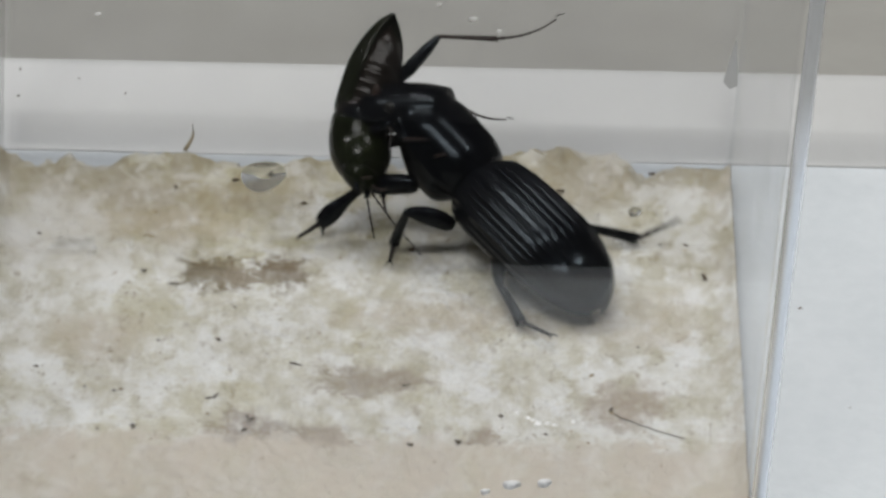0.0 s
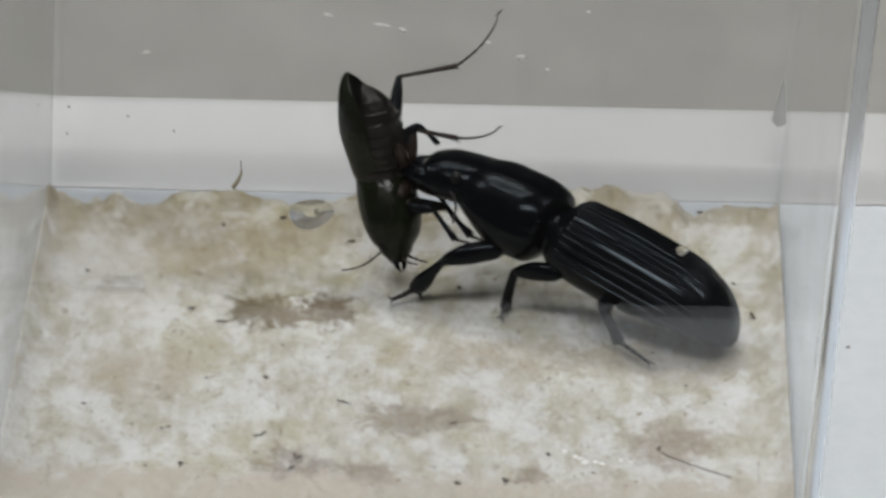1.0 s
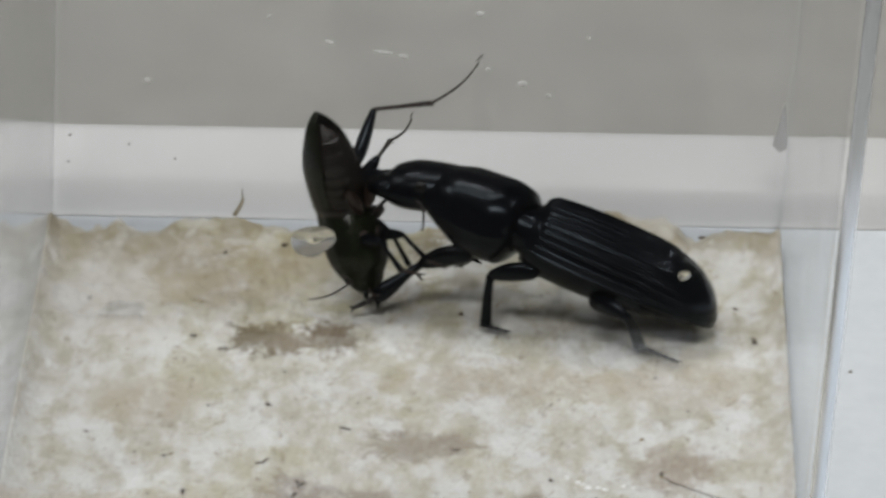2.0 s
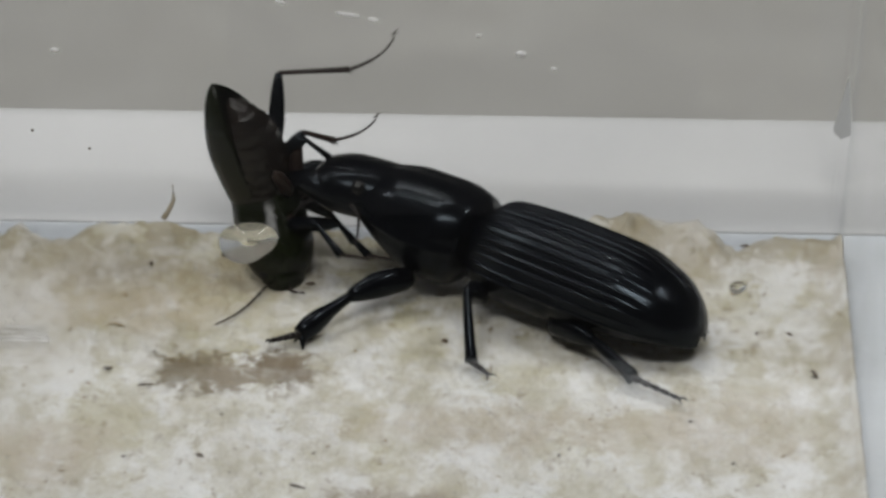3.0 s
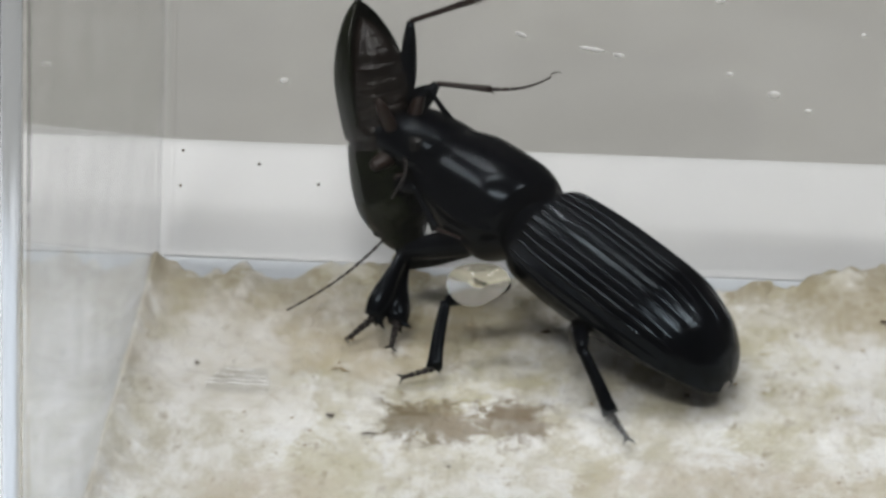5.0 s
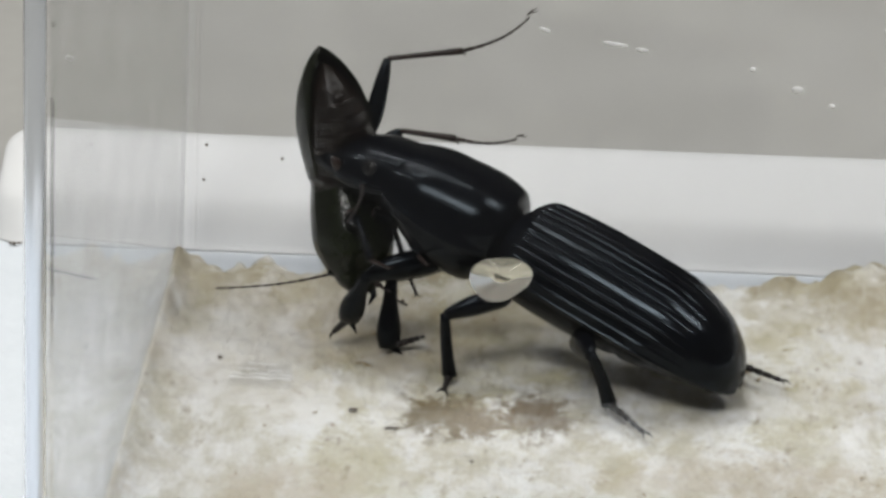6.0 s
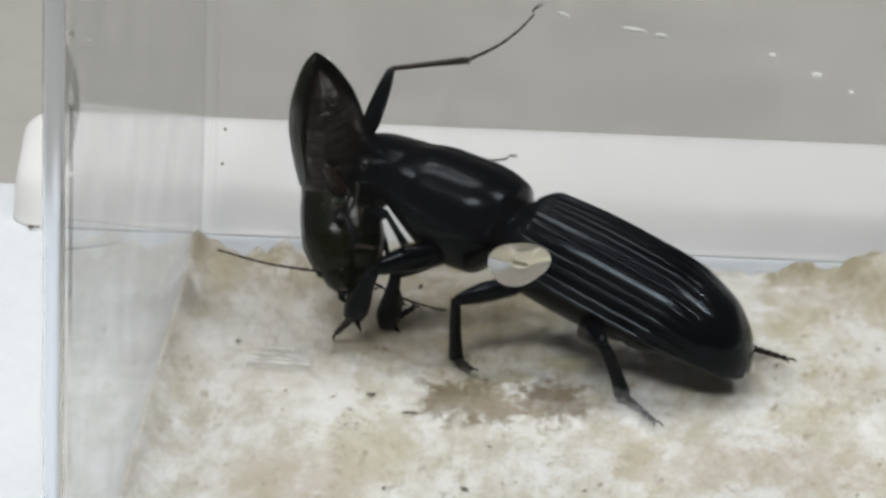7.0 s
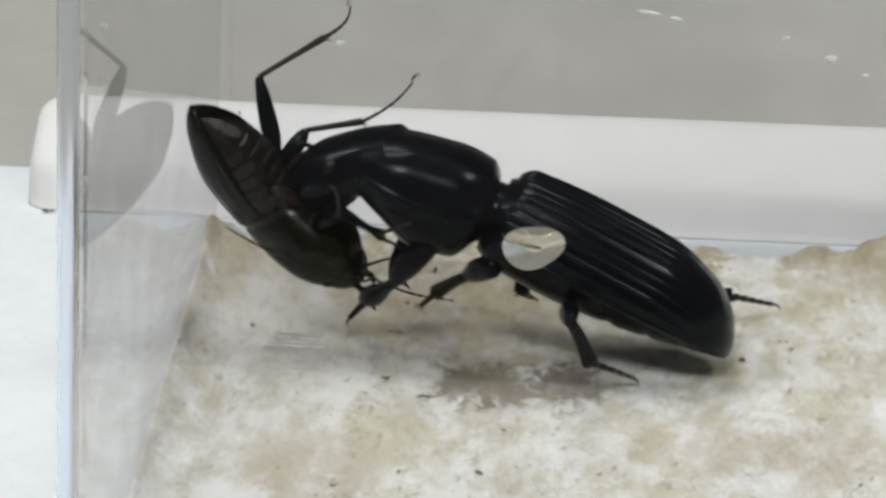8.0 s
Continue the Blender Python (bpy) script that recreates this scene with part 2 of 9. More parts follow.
    stains = (
        (-0.0168, 0.0424, 0.0044, 0.0050, (0.165, 0.126, 0.060), 1.0),
        (-0.0088, 0.0430, 0.0036, 0.0044, (0.185, 0.140, 0.080), 1.0),
        (-0.0138, 0.0416, 0.0034, 0.0032, (0.235, 0.185, 0.115), 0.9),
        (0.0010, 0.0184, 0.0050, 0.0042, (0.270, 0.215, 0.150), 0.75),
        (0.0062, 0.0192, 0.0036, 0.0030, (0.290, 0.235, 0.170), 0.85),
        (-0.0020, 0.0062, 0.0040, 0.0036, (0.280, 0.220, 0.160), 0.85),
        (0.0158, 0.0072, 0.0024, 0.0020, (0.270, 0.205, 0.150), 0.85),
        (-0.0230, 0.0610, 0.0180, 0.0055, (0.343, 0.285, 0.180), 0.65),
        (-0.0240, 0.0545, 0.0120, 0.0050, (0.443, 0.372, 0.248), 0.55),
        (-0.0290, 0.0270, 0.0075, 0.0070, (0.453, 0.383, 0.274), 0.60),
        (0.0130, 0.0330, 0.0190, 0.0048, (0.435, 0.372, 0.263), 0.60),
        (0.0310, 0.0145, 0.0055, 0.0055, (0.314, 0.244, 0.182), 0.75),
        (-0.0095, 0.0080, 0.0055, 0.0040, (0.228, 0.173, 0.127), 0.75),
        (0.0250, 0.0660, 0.0100, 0.0060, (0.400, 0.345, 0.240), 0.55),
        (0.0330, 0.0340, 0.0090, 0.0080, (0.513, 0.443, 0.334), 0.45),
        (-0.0390, 0.0640, 0.0050, 0.0050, (0.363, 0.293, 0.192), 0.20),
        # two paler patches towards the left
        (-0.0365, 0.0530, 0.0085, 0.0120, (0.720, 0.705, 0.665), 0.60),
        (-0.0300, 0.0440, 0.0060, 0.0045, (0.700, 0.680, 0.630), 0.45),
    )
    for k, (x, y, rx, ry, c, amount) in enumerate(stains):
        grain = value(noise_(420 + 37 * k, 6, 0.72), 0.34, 0.54, 0.70 if k < 7 else 0.35, 1.0)
        col = over(col, c, math_("MULTIPLY", math_("MULTIPLY", spot(x, y, rx, ry, ragged.outputs[0] if k < 7 else warped, k < 7), grain), amount))
    crust = value(sep.outputs["Y"], 0.0590, 0.0680, 0.0, 0.75)
    col = over(col, (0.31, 0.265, 0.165), math_("MULTIPLY", crust, value(noise_(210, 6, 0.7, warped_long), 0.42, 0.58, 0.0, 1.0)))
    ws = nodes.new("ShaderNodeSeparateXYZ")
    links.new(warped, ws.inputs[0])
    strip = value(ws.outputs["Y"], 0.0045, 0.0080, 1.0, 0.0)
    col = over(col, (0.55, 0.49, 0.41), math_("MULTIPLY", strip, value(noise_(160, 6, 0.65), 0.35, 0.62, 0.45, 0.95)))
    for lo, hi, a, b in ((-0.0440, -0.0405, 0.55, 0.0), (0.0408, 0.0432, 0.0, 0.6)):
        rim = value(ws.outputs["X"], lo, hi, a, b)
        col = over(col, (0.50, 0.45, 0.36), math_("MULTIPLY", rim, value(noise_(260, 5, 0.65), 0.42, 0.60, 0.0, 1.0)))
    links.new(col, p.inputs["Base Color"])
    links.new(value(noise_(90, 5, 0.6), 0.4, 0.62, 0.32, 0.75), p.inputs["Roughness"])
    bn = node(nodes, "ShaderNodeBump", Strength=1.0, Distance=0.0007)
    links.new(noise_(620, 8, 0.66), bn.inputs["Height"])
    links.new(bn.outputs[0], p.inputs["Normal"])
    return m


M_TISSUE = stained_tissue()


# ---------------------------------------------------------------- mesh helpers
def mesh_object(name, verts, faces, mat, parent=None, label="", smooth=True):
    me = bpy.data.meshes.new(name)
    me.from_pydata([tuple(v) for v in verts], [], faces)
    me.materials.append(mat)
    if smooth:
        for poly in me.polygons:
            poly.use_smooth = True
    me.update()
    ob = new(name, me)
    if parent:
        ob.parent = parent
    if label:
        ob["label"] = label
    return ob


def box_mesh(name, lo, hi, mat, bevel=0.0, parent=None, label="", shear=None, segments=3):
    bm = bmesh.new()
    bmesh.ops.create_cube(bm, size=1)
    for v in bm.verts:
        v.co = Vector([lo[k] + (hi[k] - lo[k]) * (v.co[k] + 0.5) for k in range(3)])
    if bevel:
        bmesh.ops.bevel(bm, geom=bm.edges[:], offset=bevel, segments=segments, affect="EDGES", profile=0.5)
    if shear:
        for v in bm.verts:
            v.co.x += shear[0] * v.co.z
            v.co.y += shear[1] * v.co.z
    me = bpy.data.meshes.new(name)
    bm.to_mesh(me)
    bm.free()
    me.materials.append(mat)
    ob = new(name, me)
    if parent:
        ob.parent = parent
    if label:
        ob["label"] = label
    return ob


def grid_faces(rows, cols, wrap=False, first=0):
    out = []
    for i in range(rows - 1):
        for j in range(cols if wrap else cols - 1):
            k = (j + 1) % cols
            out.append((first + i * cols + j, first + i * cols + k, first + (i + 1) * cols + k, first + (i + 1) * cols + j))
    return out


def smooth_curve(stops, s):
    """A smooth curve through (position, value) stops, without overshoot."""
    n = len(stops)
    if s <= stops[0][0]:
        return stops[0][1]
    for k in range(n - 1):
        (a, va), (b, vb) = stops[k], stops[k + 1]
        if s <= b:
            h, d = b - a, (vb - va) / (b - a)
            before = (va - stops[k - 1][1]) / (a - stops[k - 1][0]) if k > 0 else d
            after = (stops[k + 2][1] - vb) / (stops[k + 2][0] - b) if k + 2 < n else d
            ma = 0.0 if before * d <= 0 else 2 * before * d / (before + d)
            mb = 0.0 if after * d <= 0 else 2 * after * d / (after + d)
            u = (s - a) / h
            return va * (1 + 2 * u) * (1 - u) ** 2 + ma * h * u * (1 - u) ** 2 + vb * u * u * (3 - 2 * u) + mb * h * u * u * (u - 1)
    return stops[-1][1]


def super_xy(angle, w, h, power):
    c, s = math.cos(angle), math.sin(angle)
    return w * math.copysign(abs(c) ** (2 / power), c), h * math.copysign(abs(s) ** (2 / power), s)


def body_loft(name, x0, x1, width, up, down, mat, parent=None, label="", rings=28, seg=36, power=2.3, rise=None, relief=None):
    """A closed body along x, from cross sections of half width, height above and depth below its axis."""
    verts = []
    for i in range(rings):
        s = 0.5 - 0.5 * math.cos(math.pi * i / (rings - 1))
        x = x0 + (x1 - x0) * s
        w, hu, hd = smooth_curve(width, s), smooth_curve(up, s), smooth_curve(down, s)
        for j in range(seg):
            a = 2 * math.pi * j / seg
            y, z = super_xy(a, w, hu if math.sin(a) >= 0 else hd, power)
            k = relief(s, a) if relief else 1.0
            verts.append((x, y * k, z * k + (smooth_curve(rise, s) if rise else 0)))
    faces = grid_faces(rings, seg, wrap=True)
    faces.append(tuple(range(seg))[::-1])
    faces.append(tuple((rings - 1) * seg + j for j in range(seg)))
    return mesh_object(name, verts, faces, mat, parent, label)


def shell_loft(name, x0, x1, width, up, a0, a1, mat, parent=None, label="", rings=44, seg=46, power=2.3, grooves=0, depth=0.0, thick=0.0003, drop=None):
    """A curved shell with thickness over part of a body, grooved lengthwise: one wing case."""
    outer, inner = [], []
    for i in range(rings):
        s = 0.5 - 0.5 * math.cos(math.pi * i / (rings - 1))
        x = x0 + (x1 - x0) * s
        w, h = smooth_curve(width, s), smooth_curve(up, s)
        fade = min(1.0, s / 0.02) * min(1.0, max(0.0, (0.86 - s) / 0.30))
        for j in range(seg):
            u = j / (seg - 1)
            a = a0 + (a1 - a0) * u
            y, z = super_xy(a, w, h, power)
            k = 1.0
            if grooves:
                wave = abs(math.sin(math.pi * grooves * u))
                k += depth * fade * (1 - min(1.0, wave * 1.35)) ** 1.5
            y, z = y * k, z * k + (smooth_curve(drop, s) if drop else 0)
            outer.append((x, y, z))
            shrink = max(0.0, 1 - thick / max(w, 0.0006))
            inner.append((x + (0.0001 if i == 0 else -0.0001), y * shrink, z - thick))
    n = rings * seg
    faces = grid_faces(rings, seg) + [f[::-1] for f in grid_faces(rings, seg, first=n)]
    edge = [j for j in range(seg)] + [i * seg + seg - 1 for i in range(1, rings)] + [(rings - 1) * seg + j for j in range(seg - 2, -1, -1)] + [i * seg for i in range(rings - 2, 0, -1)]
    for a, b in zip(edge, edge[1:] + edge[:1]):
        faces.append((b, a, n + a, n + b))
    if a1 < a0:
        faces = [f[::-1] for f in faces]
    ob = mesh_object(name, outer + inner, faces, mat, parent, label)
    return ob


def tube(points, radii, seg=10):
    """Vertices and faces of a tube along points, with rounded closed ends."""
    pts = [Vector(p) for p in points]
    verts, n = [], len(pts)
    for i, p in enumerate(pts):
        d = (pts[min(i + 1, n - 1)] - pts[max(i - 1, 0)]).normalized()
        side = d.cross(Vector((0, 0, 1)))
        if side.length < 0.05:
            side = d.cross(Vector((0, 1, 0)))
        side.normalize()
        top = side.cross(d)
        r = radii[i]
        ry, rz = r if isinstance(r, tuple) else (r, r)
        for j in range(seg):
            a = 2 * math.pi * j / seg
            verts.append(p + side * (ry * math.cos(a)) + top * (rz * math.sin(a)))
    faces = grid_faces(n, seg, wrap=True)
    faces.append(tuple(range(seg))[::-1])
    faces.append(tuple((n - 1) * seg + j for j in range(seg)))
    return verts, faces


def joined(pieces):
    verts, faces = [], []
    for v, f in pieces:
        k = len(verts)
        verts += v
        faces += [tuple(q + k for q in p) for p in f]
    return verts, faces


def blob(centre, rx, ry, rz, seg=12, rings=8):
    verts = []
    for i in range(rings):
        b = math.pi * (i + 0.02) / (rings - 1 + 0.04)
        for j in range(seg):
            a = 2 * math.pi * j / seg
            verts.append(Vector((centre[0] + rx * math.sin(b) * math.cos(a), centre[1] + ry * math.sin(b) * math.sin(a), centre[2] + rz * math.cos(b))))
    faces = [f[::-1] for f in grid_faces(rings, seg, wrap=True)]
    faces.append(tuple(range(seg)))
    faces.append(tuple((rings - 1) * seg + j for j in range(seg))[::-1])
    return verts, faces


# ---------------------------------------------------------------- the room
def structure(ob, label, category):
    return tagged(ob, label, category, kind="structure")


# unseen shell round the desk, kept dark so reflections stay dark
structure(box_mesh("floor", (-2.0, -1.6, -0.80), (2.0, 2.4, -0.75), M_DARK), "dark matt floor of the room", "floor")
structure(box_mesh("ceiling", (-2.0, -1.6, 1.75), (2.0, 2.4, 1.80), M_ROOM), "unseen dark grey ceiling closing the room", "ceiling")
structure(box_mesh("wall_north", (-2.0, 2.4, -0.75), (2.0, 2.5, 1.75), M_ROOM), "unseen dark grey wall closing the room", "wall")
structure(box_mesh("wall_south", (-2.0, -1.7, -0.75), (2.0, -1.6, 1.75), M_ROOM), "unseen dark grey wall closing the room", "wall")
structure(box_mesh("wall_east", (2.0, -1.6, -0.75), (2.1, 2.4, 1.75), M_ROOM), "unseen dark grey wall closing the room", "wall")
structure(box_mesh("wall_west", (-2.1, -1.6, -0.75), (-2.0, 2.4, 1.75), M_ROOM), "unseen dark grey wall closing the room", "wall")

desk = tagged(new("desk"), "grey laminate desk under the white board", "desk")
box_mesh("desktop", (-0.8, -0.0736, -0.058), (0.8, 0.70, -0.030), M_DESK, 0.002, desk)
for lx in (-0.74, 0.70):
    for ly in (0.0, 0.62):
        box_mesh("leg", (lx, ly, -0.75), (lx + 0.04, ly + 0.04, -0.058), M_DESK, 0.002, desk)

board = tagged(box_mesh("foam_board", (-0.40, -0.0740, -0.030), (0.40, 0.0862, -0.0020), M_BOARD, 0.0012),
               "white grainy foam board lying on the grey desk", "board")


def plastic_strip(x0, x1, y0, y1, z0, z1, r):
    """A low bar with a sloping front, rounded upper edges and a rounded end."""
    prof = [(y0, z0), (y0 + 0.0003, z0 + 0.0002), (y0 + 0.0008, z0 + 0.0008), (y0 + 0.0018, z0 + 0.0022), (y0 + 0.0027, z0 + 0.0033), (y0 + 0.0033, z0 + 0.0038), (y0 + 0.0042, z0 + 0.0043), (y0 + 0.0098, z1 - 0.0003)]
    prof += [(y1 - r + r * math.sin(a), z1 - r + r * math.cos(a)) for a in [math.pi / 2 * k / 6 for k in range(0, 7)]]
    prof += [(y1, z0)]
    mid = (y0 + y1) / 2
    verts = []
    stations = [(x0 + 0.0030 * (1 - math.cos(math.pi / 2 * k / 6)), 0.62 + 0.38 * math.sin(math.pi / 2 * k / 6)) for k in range(7)]
    for x, k in stations + [(x1, 1.0)]:
        for y, z in prof:
            verts.append((x, mid + (y - mid) * k, z0 + (z - z0) * (0.55 + 0.45 * k)))
    n, m = len(stations) + 1, len(prof)
    faces = [f[::-1] for f in grid_faces(n, m, wrap=True)]
    faces.append(tuple(range(m)))
    faces.append(tuple((n - 1) * m + j for j in range(m))[::-1])
    ob = mesh_object("plastic_strip", verts, faces, M_BAR)
    return tagged(ob, "white plastic strip with rounded upper edges behind the box", "strip")


plastic_strip(-0.0648, 0.150, 0.0758, 0.0884, -0.0020, 0.0052, 0.0016)


# ---------------------------------------------------------------- the clear box
WT = 0.0014
FRONT, BACK = -0.0120, 0.0742
LEAN_L, LEAN_R = 0.060, 0.057
LEFT_FRONT, LEFT_BACK, RIGHT = -0.0410, -0.0453, 0.0440


def left_at(y):
    return LEFT_FRONT + (LEFT_BACK - LEFT_FRONT) * (y - FRONT) / (BACK - FRONT)


def clear_box():
    root = tagged(new("plastic_box"), "clear plastic box with hazy walls, open at the top", "box")
    top = 0.075
    corners = [(LEFT_FRONT, FRONT, LEAN_L, 0.0), (RIGHT, FRONT, LEAN_R, 0.0), (RIGHT, BACK, LEAN_R, 0.02), (LEFT_BACK, BACK, LEAN_L, 0.02)]
    base = [(x, y, z) for z in (-0.0020, -0.0010) for x, y, _, _ in corners]
    block = [(3, 2, 1, 0), (4, 5, 6, 7), (0, 1, 5, 4), (1, 2, 6, 5), (2, 3, 7, 6), (3, 0, 4, 7)]
    mesh_object("base", base, block, M_CLEAR, root, smooth=False)
    for k in range(4):
        (xa, ya, la, sa), (xb, yb, lb, sb) = corners[k], corners[(k + 1) % 4]
        way = Vector((xb - xa, yb - ya, 0)).normalized()
        out = Vector((way.y, -way.x, 0)) * WT
        xa, ya, xb, yb = xa + way.x * 0.0009, ya + way.y * 0.0009, xb - way.x * 0.0009, yb - way.y * 0.0009
        verts = []
        for z in (-0.0010, top):
            for x, y in ((xa, ya), (xb, yb), (xb + out.x, yb + out.y), (xa + out.x, ya + out.y)):
                lean, sy = (la, sa) if (x - xa) ** 2 + (y - ya) ** 2 < (x - xb) ** 2 + (y - yb) ** 2 else (lb, sb)
                verts.append((x + lean * z, y + sy * z, z))
        wall = mesh_object("wall", verts, [f[::-1] for f in block], (M_CLEAR, M_RIGHT_HAZE, M_BACK, M_LEFT_HAZE)[k], root, smooth=False)
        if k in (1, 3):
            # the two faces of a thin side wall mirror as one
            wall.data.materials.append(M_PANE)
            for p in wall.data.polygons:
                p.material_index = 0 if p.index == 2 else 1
    def post(x, y, lean, sy, r, mat, label):
        pts = [(x + lean * z, y + sy * z, z) for z in (-0.0018, 0.0, 0.02, 0.04, top)]
        v, f = tube(pts, [r * 0.7, r, r, r, r], 14)
        mesh_object("corner", v, f, mat, root, label)
    for k, (x, y, lean, sy) in enumerate(corners):
        if k < 2:
            post(x + (0.0004 if k else -0.0004), y - 0.0004, lean, sy, 0.0008, M_EDGE, "rounded bluish corner of thick plastic")
        else:
            post(x, y + 0.0004, lean, sy, 0.0006, M_CLEAR, "")
    # a whitish point, shaped as the strip's refracted image in the back corner
    outline = [(-0.0010, 0.0104), (-0.0007, 0.0122), (-0.0004, 0.0140), (0.0, 0.0160), (0.0003, 0.0138), (0.0006, 0.0118), (0.0007, 0.0100), (-0.0002, 0.0096)]
    verts = [(RIGHT - 0.0006 + LEAN_R * z + x, BACK + 0.02 * z - d, z) for d in (0.0002, 0.0008) for x, z in outline]
    m = len(outline)
    faces = [tuple(range(m))[::-1], tuple(range(m, 2 * m))] + [(j, (j + 1) % m, m + (j + 1) % m, m + j) for j in range(m)]
    mesh_object("refracted_peak", verts, faces, M_BAR, root, "whitish point standing in for the strip refracted in the corner", smooth=False)
    return root


clear_box()


# ---------------------------------------------------------------- the damp tissue on the box's floor
CRUST = ((0.0125, 0.0022, 0.0012), (0.0190, 0.0030, 0.0015), (0.0245, 0.0034, 0.0023), (0.0298, 0.0024, 0.0019), (0.0385, 0.0030, 0.0011),
         (-0.0273, 0.0030, 0.0011), (-0.0222, 0.0022, 0.0009), (-0.0362, 0.0018, 0.0006), (-0.0080, 0.0030, 0.0006))


def tissue_height(x, y):
    h = 0.00024 * noise.noise((x * 220, y * 220, 1.0)) + 0.00020 * noise.noise((x * 600, y * 600, 4.0)) + 0.00008 * noise.noise((x * 1500, y * 1500, 7.0))
    edge = 0.0705 + 0.0030 * noise.noise((x * 70, 2.0, 0.0)) + 0.0015 * noise.noise((x * 260, 5.0, 0.0)) + 0.0013 * noise.noise((x * 750, 3.0, 0.0))
    # crusty mounds pushed up against the back wall
    rise = min(1.0, max(0.0, (y - 0.0625) / 0.0075))
    for cx, w, top in CRUST:
        h += top * math.exp(-((x - cx) / w) ** 2) * rise * rise * (3 - 2 * rise) * (1 + 0.5 * noise.noise((x * 420, y * 420, 2.0)))
        edge += 0.45 * top * math.exp(-((x - cx) / w) ** 2)
    back = max(0.0, 1 - abs(y - edge + 0.0028) / 0.0048)
    h += back * max(0.0, 0.0006 + 0.0014 * noise.noise((x * 330, y * 330, 9.0))) * min(1.2, max(0.1, 0.5 + 1.4 * noise.noise((x * 60, 7.0, 0.0))))
    return h - 0.0003, edge


def tissue():
    nx, ny = 280, 260
    verts, keep = [], []
    for j in range(ny):
        y = FRONT + 0.0002 + 0.0855 * j / (ny - 1)
        lo, hi = left_at(y) + 0.0001, RIGHT - 0.0001
        for i in range(nx):
            x = lo + (hi - lo) * i / (nx - 1)
            h, edge = tissue_height(x, y)
            side = max(0.0, 1 - min(x - lo, hi - x) / 0.0045)
            h += (0.0018 if x < 0 else 0.0014) * side ** 3
            front = max(0.0, 1 - (y - FRONT) / 0.006)
            h += 0.0022 * front * front
            keep.append(y < edge + 0.0004)
            verts.append((x, y, h if y < edge - 0.0005 else h - 0.0007))
    faces = [f for f in grid_faces(ny, nx) if all(keep[k] for k in f)]
    ob = mesh_object("tissue_sheet", verts, faces, M_TISSUE)
    mod = ob.modifiers.new("thickness", "SOLIDIFY")
    mod.thickness, mod.offset = 0.0003, -1
    return tagged(ob, "damp off-white brown-stained tissue with a ragged edge lining the box", "tissue")


tissue()


# ---------------------------------------------------------------- beetles
def limb(name, length, profile, mat, parent, flat=0.8, bend=0.0, teeth=(), seg=10):
    """A leg joint along +x: stops of (share of length, radius); teeth: (share, length, sideways, radius)."""
    pts, rad = [], []
    for k in range(13):
        s = k / 12
        pts.append((length * s, 0, bend * math.sin(math.pi * s)))
        r = smooth_curve(profile, s)
        rad.append((r * flat, r))
    pieces = [tube(pts, rad, seg)]
    for s, ln, side, r in teeth:
        base = Vector((length * s, 0, bend * math.sin(math.pi * s)))
        way = Vector((0.6, side * 0.5, -0.7)).normalized()
        pieces.append(tube([base, base + way * ln * 0.5, base + way * ln], [r, r * 0.7, r * 0.12], 6))
    v, f = joined(pieces)
    return mesh_object(name, v, f, mat, parent)


def foot(name, length, r, mat, parent, beads=5, bend=0.0):
    """A tarsus: a row of beads along +x with two claws."""
    pieces = []
    for k in range(beads):
        a, b = length * 0.86 * k / beads, length * 0.86 * (k + 0.97) / beads
        w = r * (1.0 - 0.08 * k)
        row = [a, a + (b - a) * 0.3, a + (b - a) * 0.8, b]
        pieces.append(tube([(q, 0, bend * length * math.sin(math.pi * q / length)) for q in row], [w * 0.72, w * 0.88, w, w * 0.74], 8))
    for sgn in (1, -1):
        x = length * 0.85
        pieces.append(tube([(x, 0, 0), (x + length * 0.08, sgn * r * 0.9, r * 0.2), (length, sgn * r * 1.5, -r * 0.6)], [r * 0.35, r * 0.28, r * 0.06], 6))
    v, f = joined(pieces)
    return mesh_object(name, v, f, mat, parent)


def horn(name, pts, radii, mat, parent, label=""):
    v, f = tube(pts, radii, 12)
    return mesh_object(name, v, f, mat, parent, label)


def beaded(name, length, r, mat, parent, sag=0.15, side=0.0, beads=11):
    """An antenna along +x, gently curved, of short beads."""
    def at(s):
        return Vector((length * s, side * length * math.sin(math.pi * s), sag * length * math.sin(math.pi * s)))
    pieces = []
    for k in range(beads):
        a, b = k / beads, (k + 0.98) / beads
        w = r * (1.15 - 0.5 * k / beads)
        pieces.append(tube([at(a), at(a + (b - a) * 0.35), at(a + (b - a) * 0.85), at(b)], [w * 0.55, w * 0.85, w, w * 0.6], 7))
    v, f = joined(pieces)
    return mesh_object(name, v, f, mat, parent)


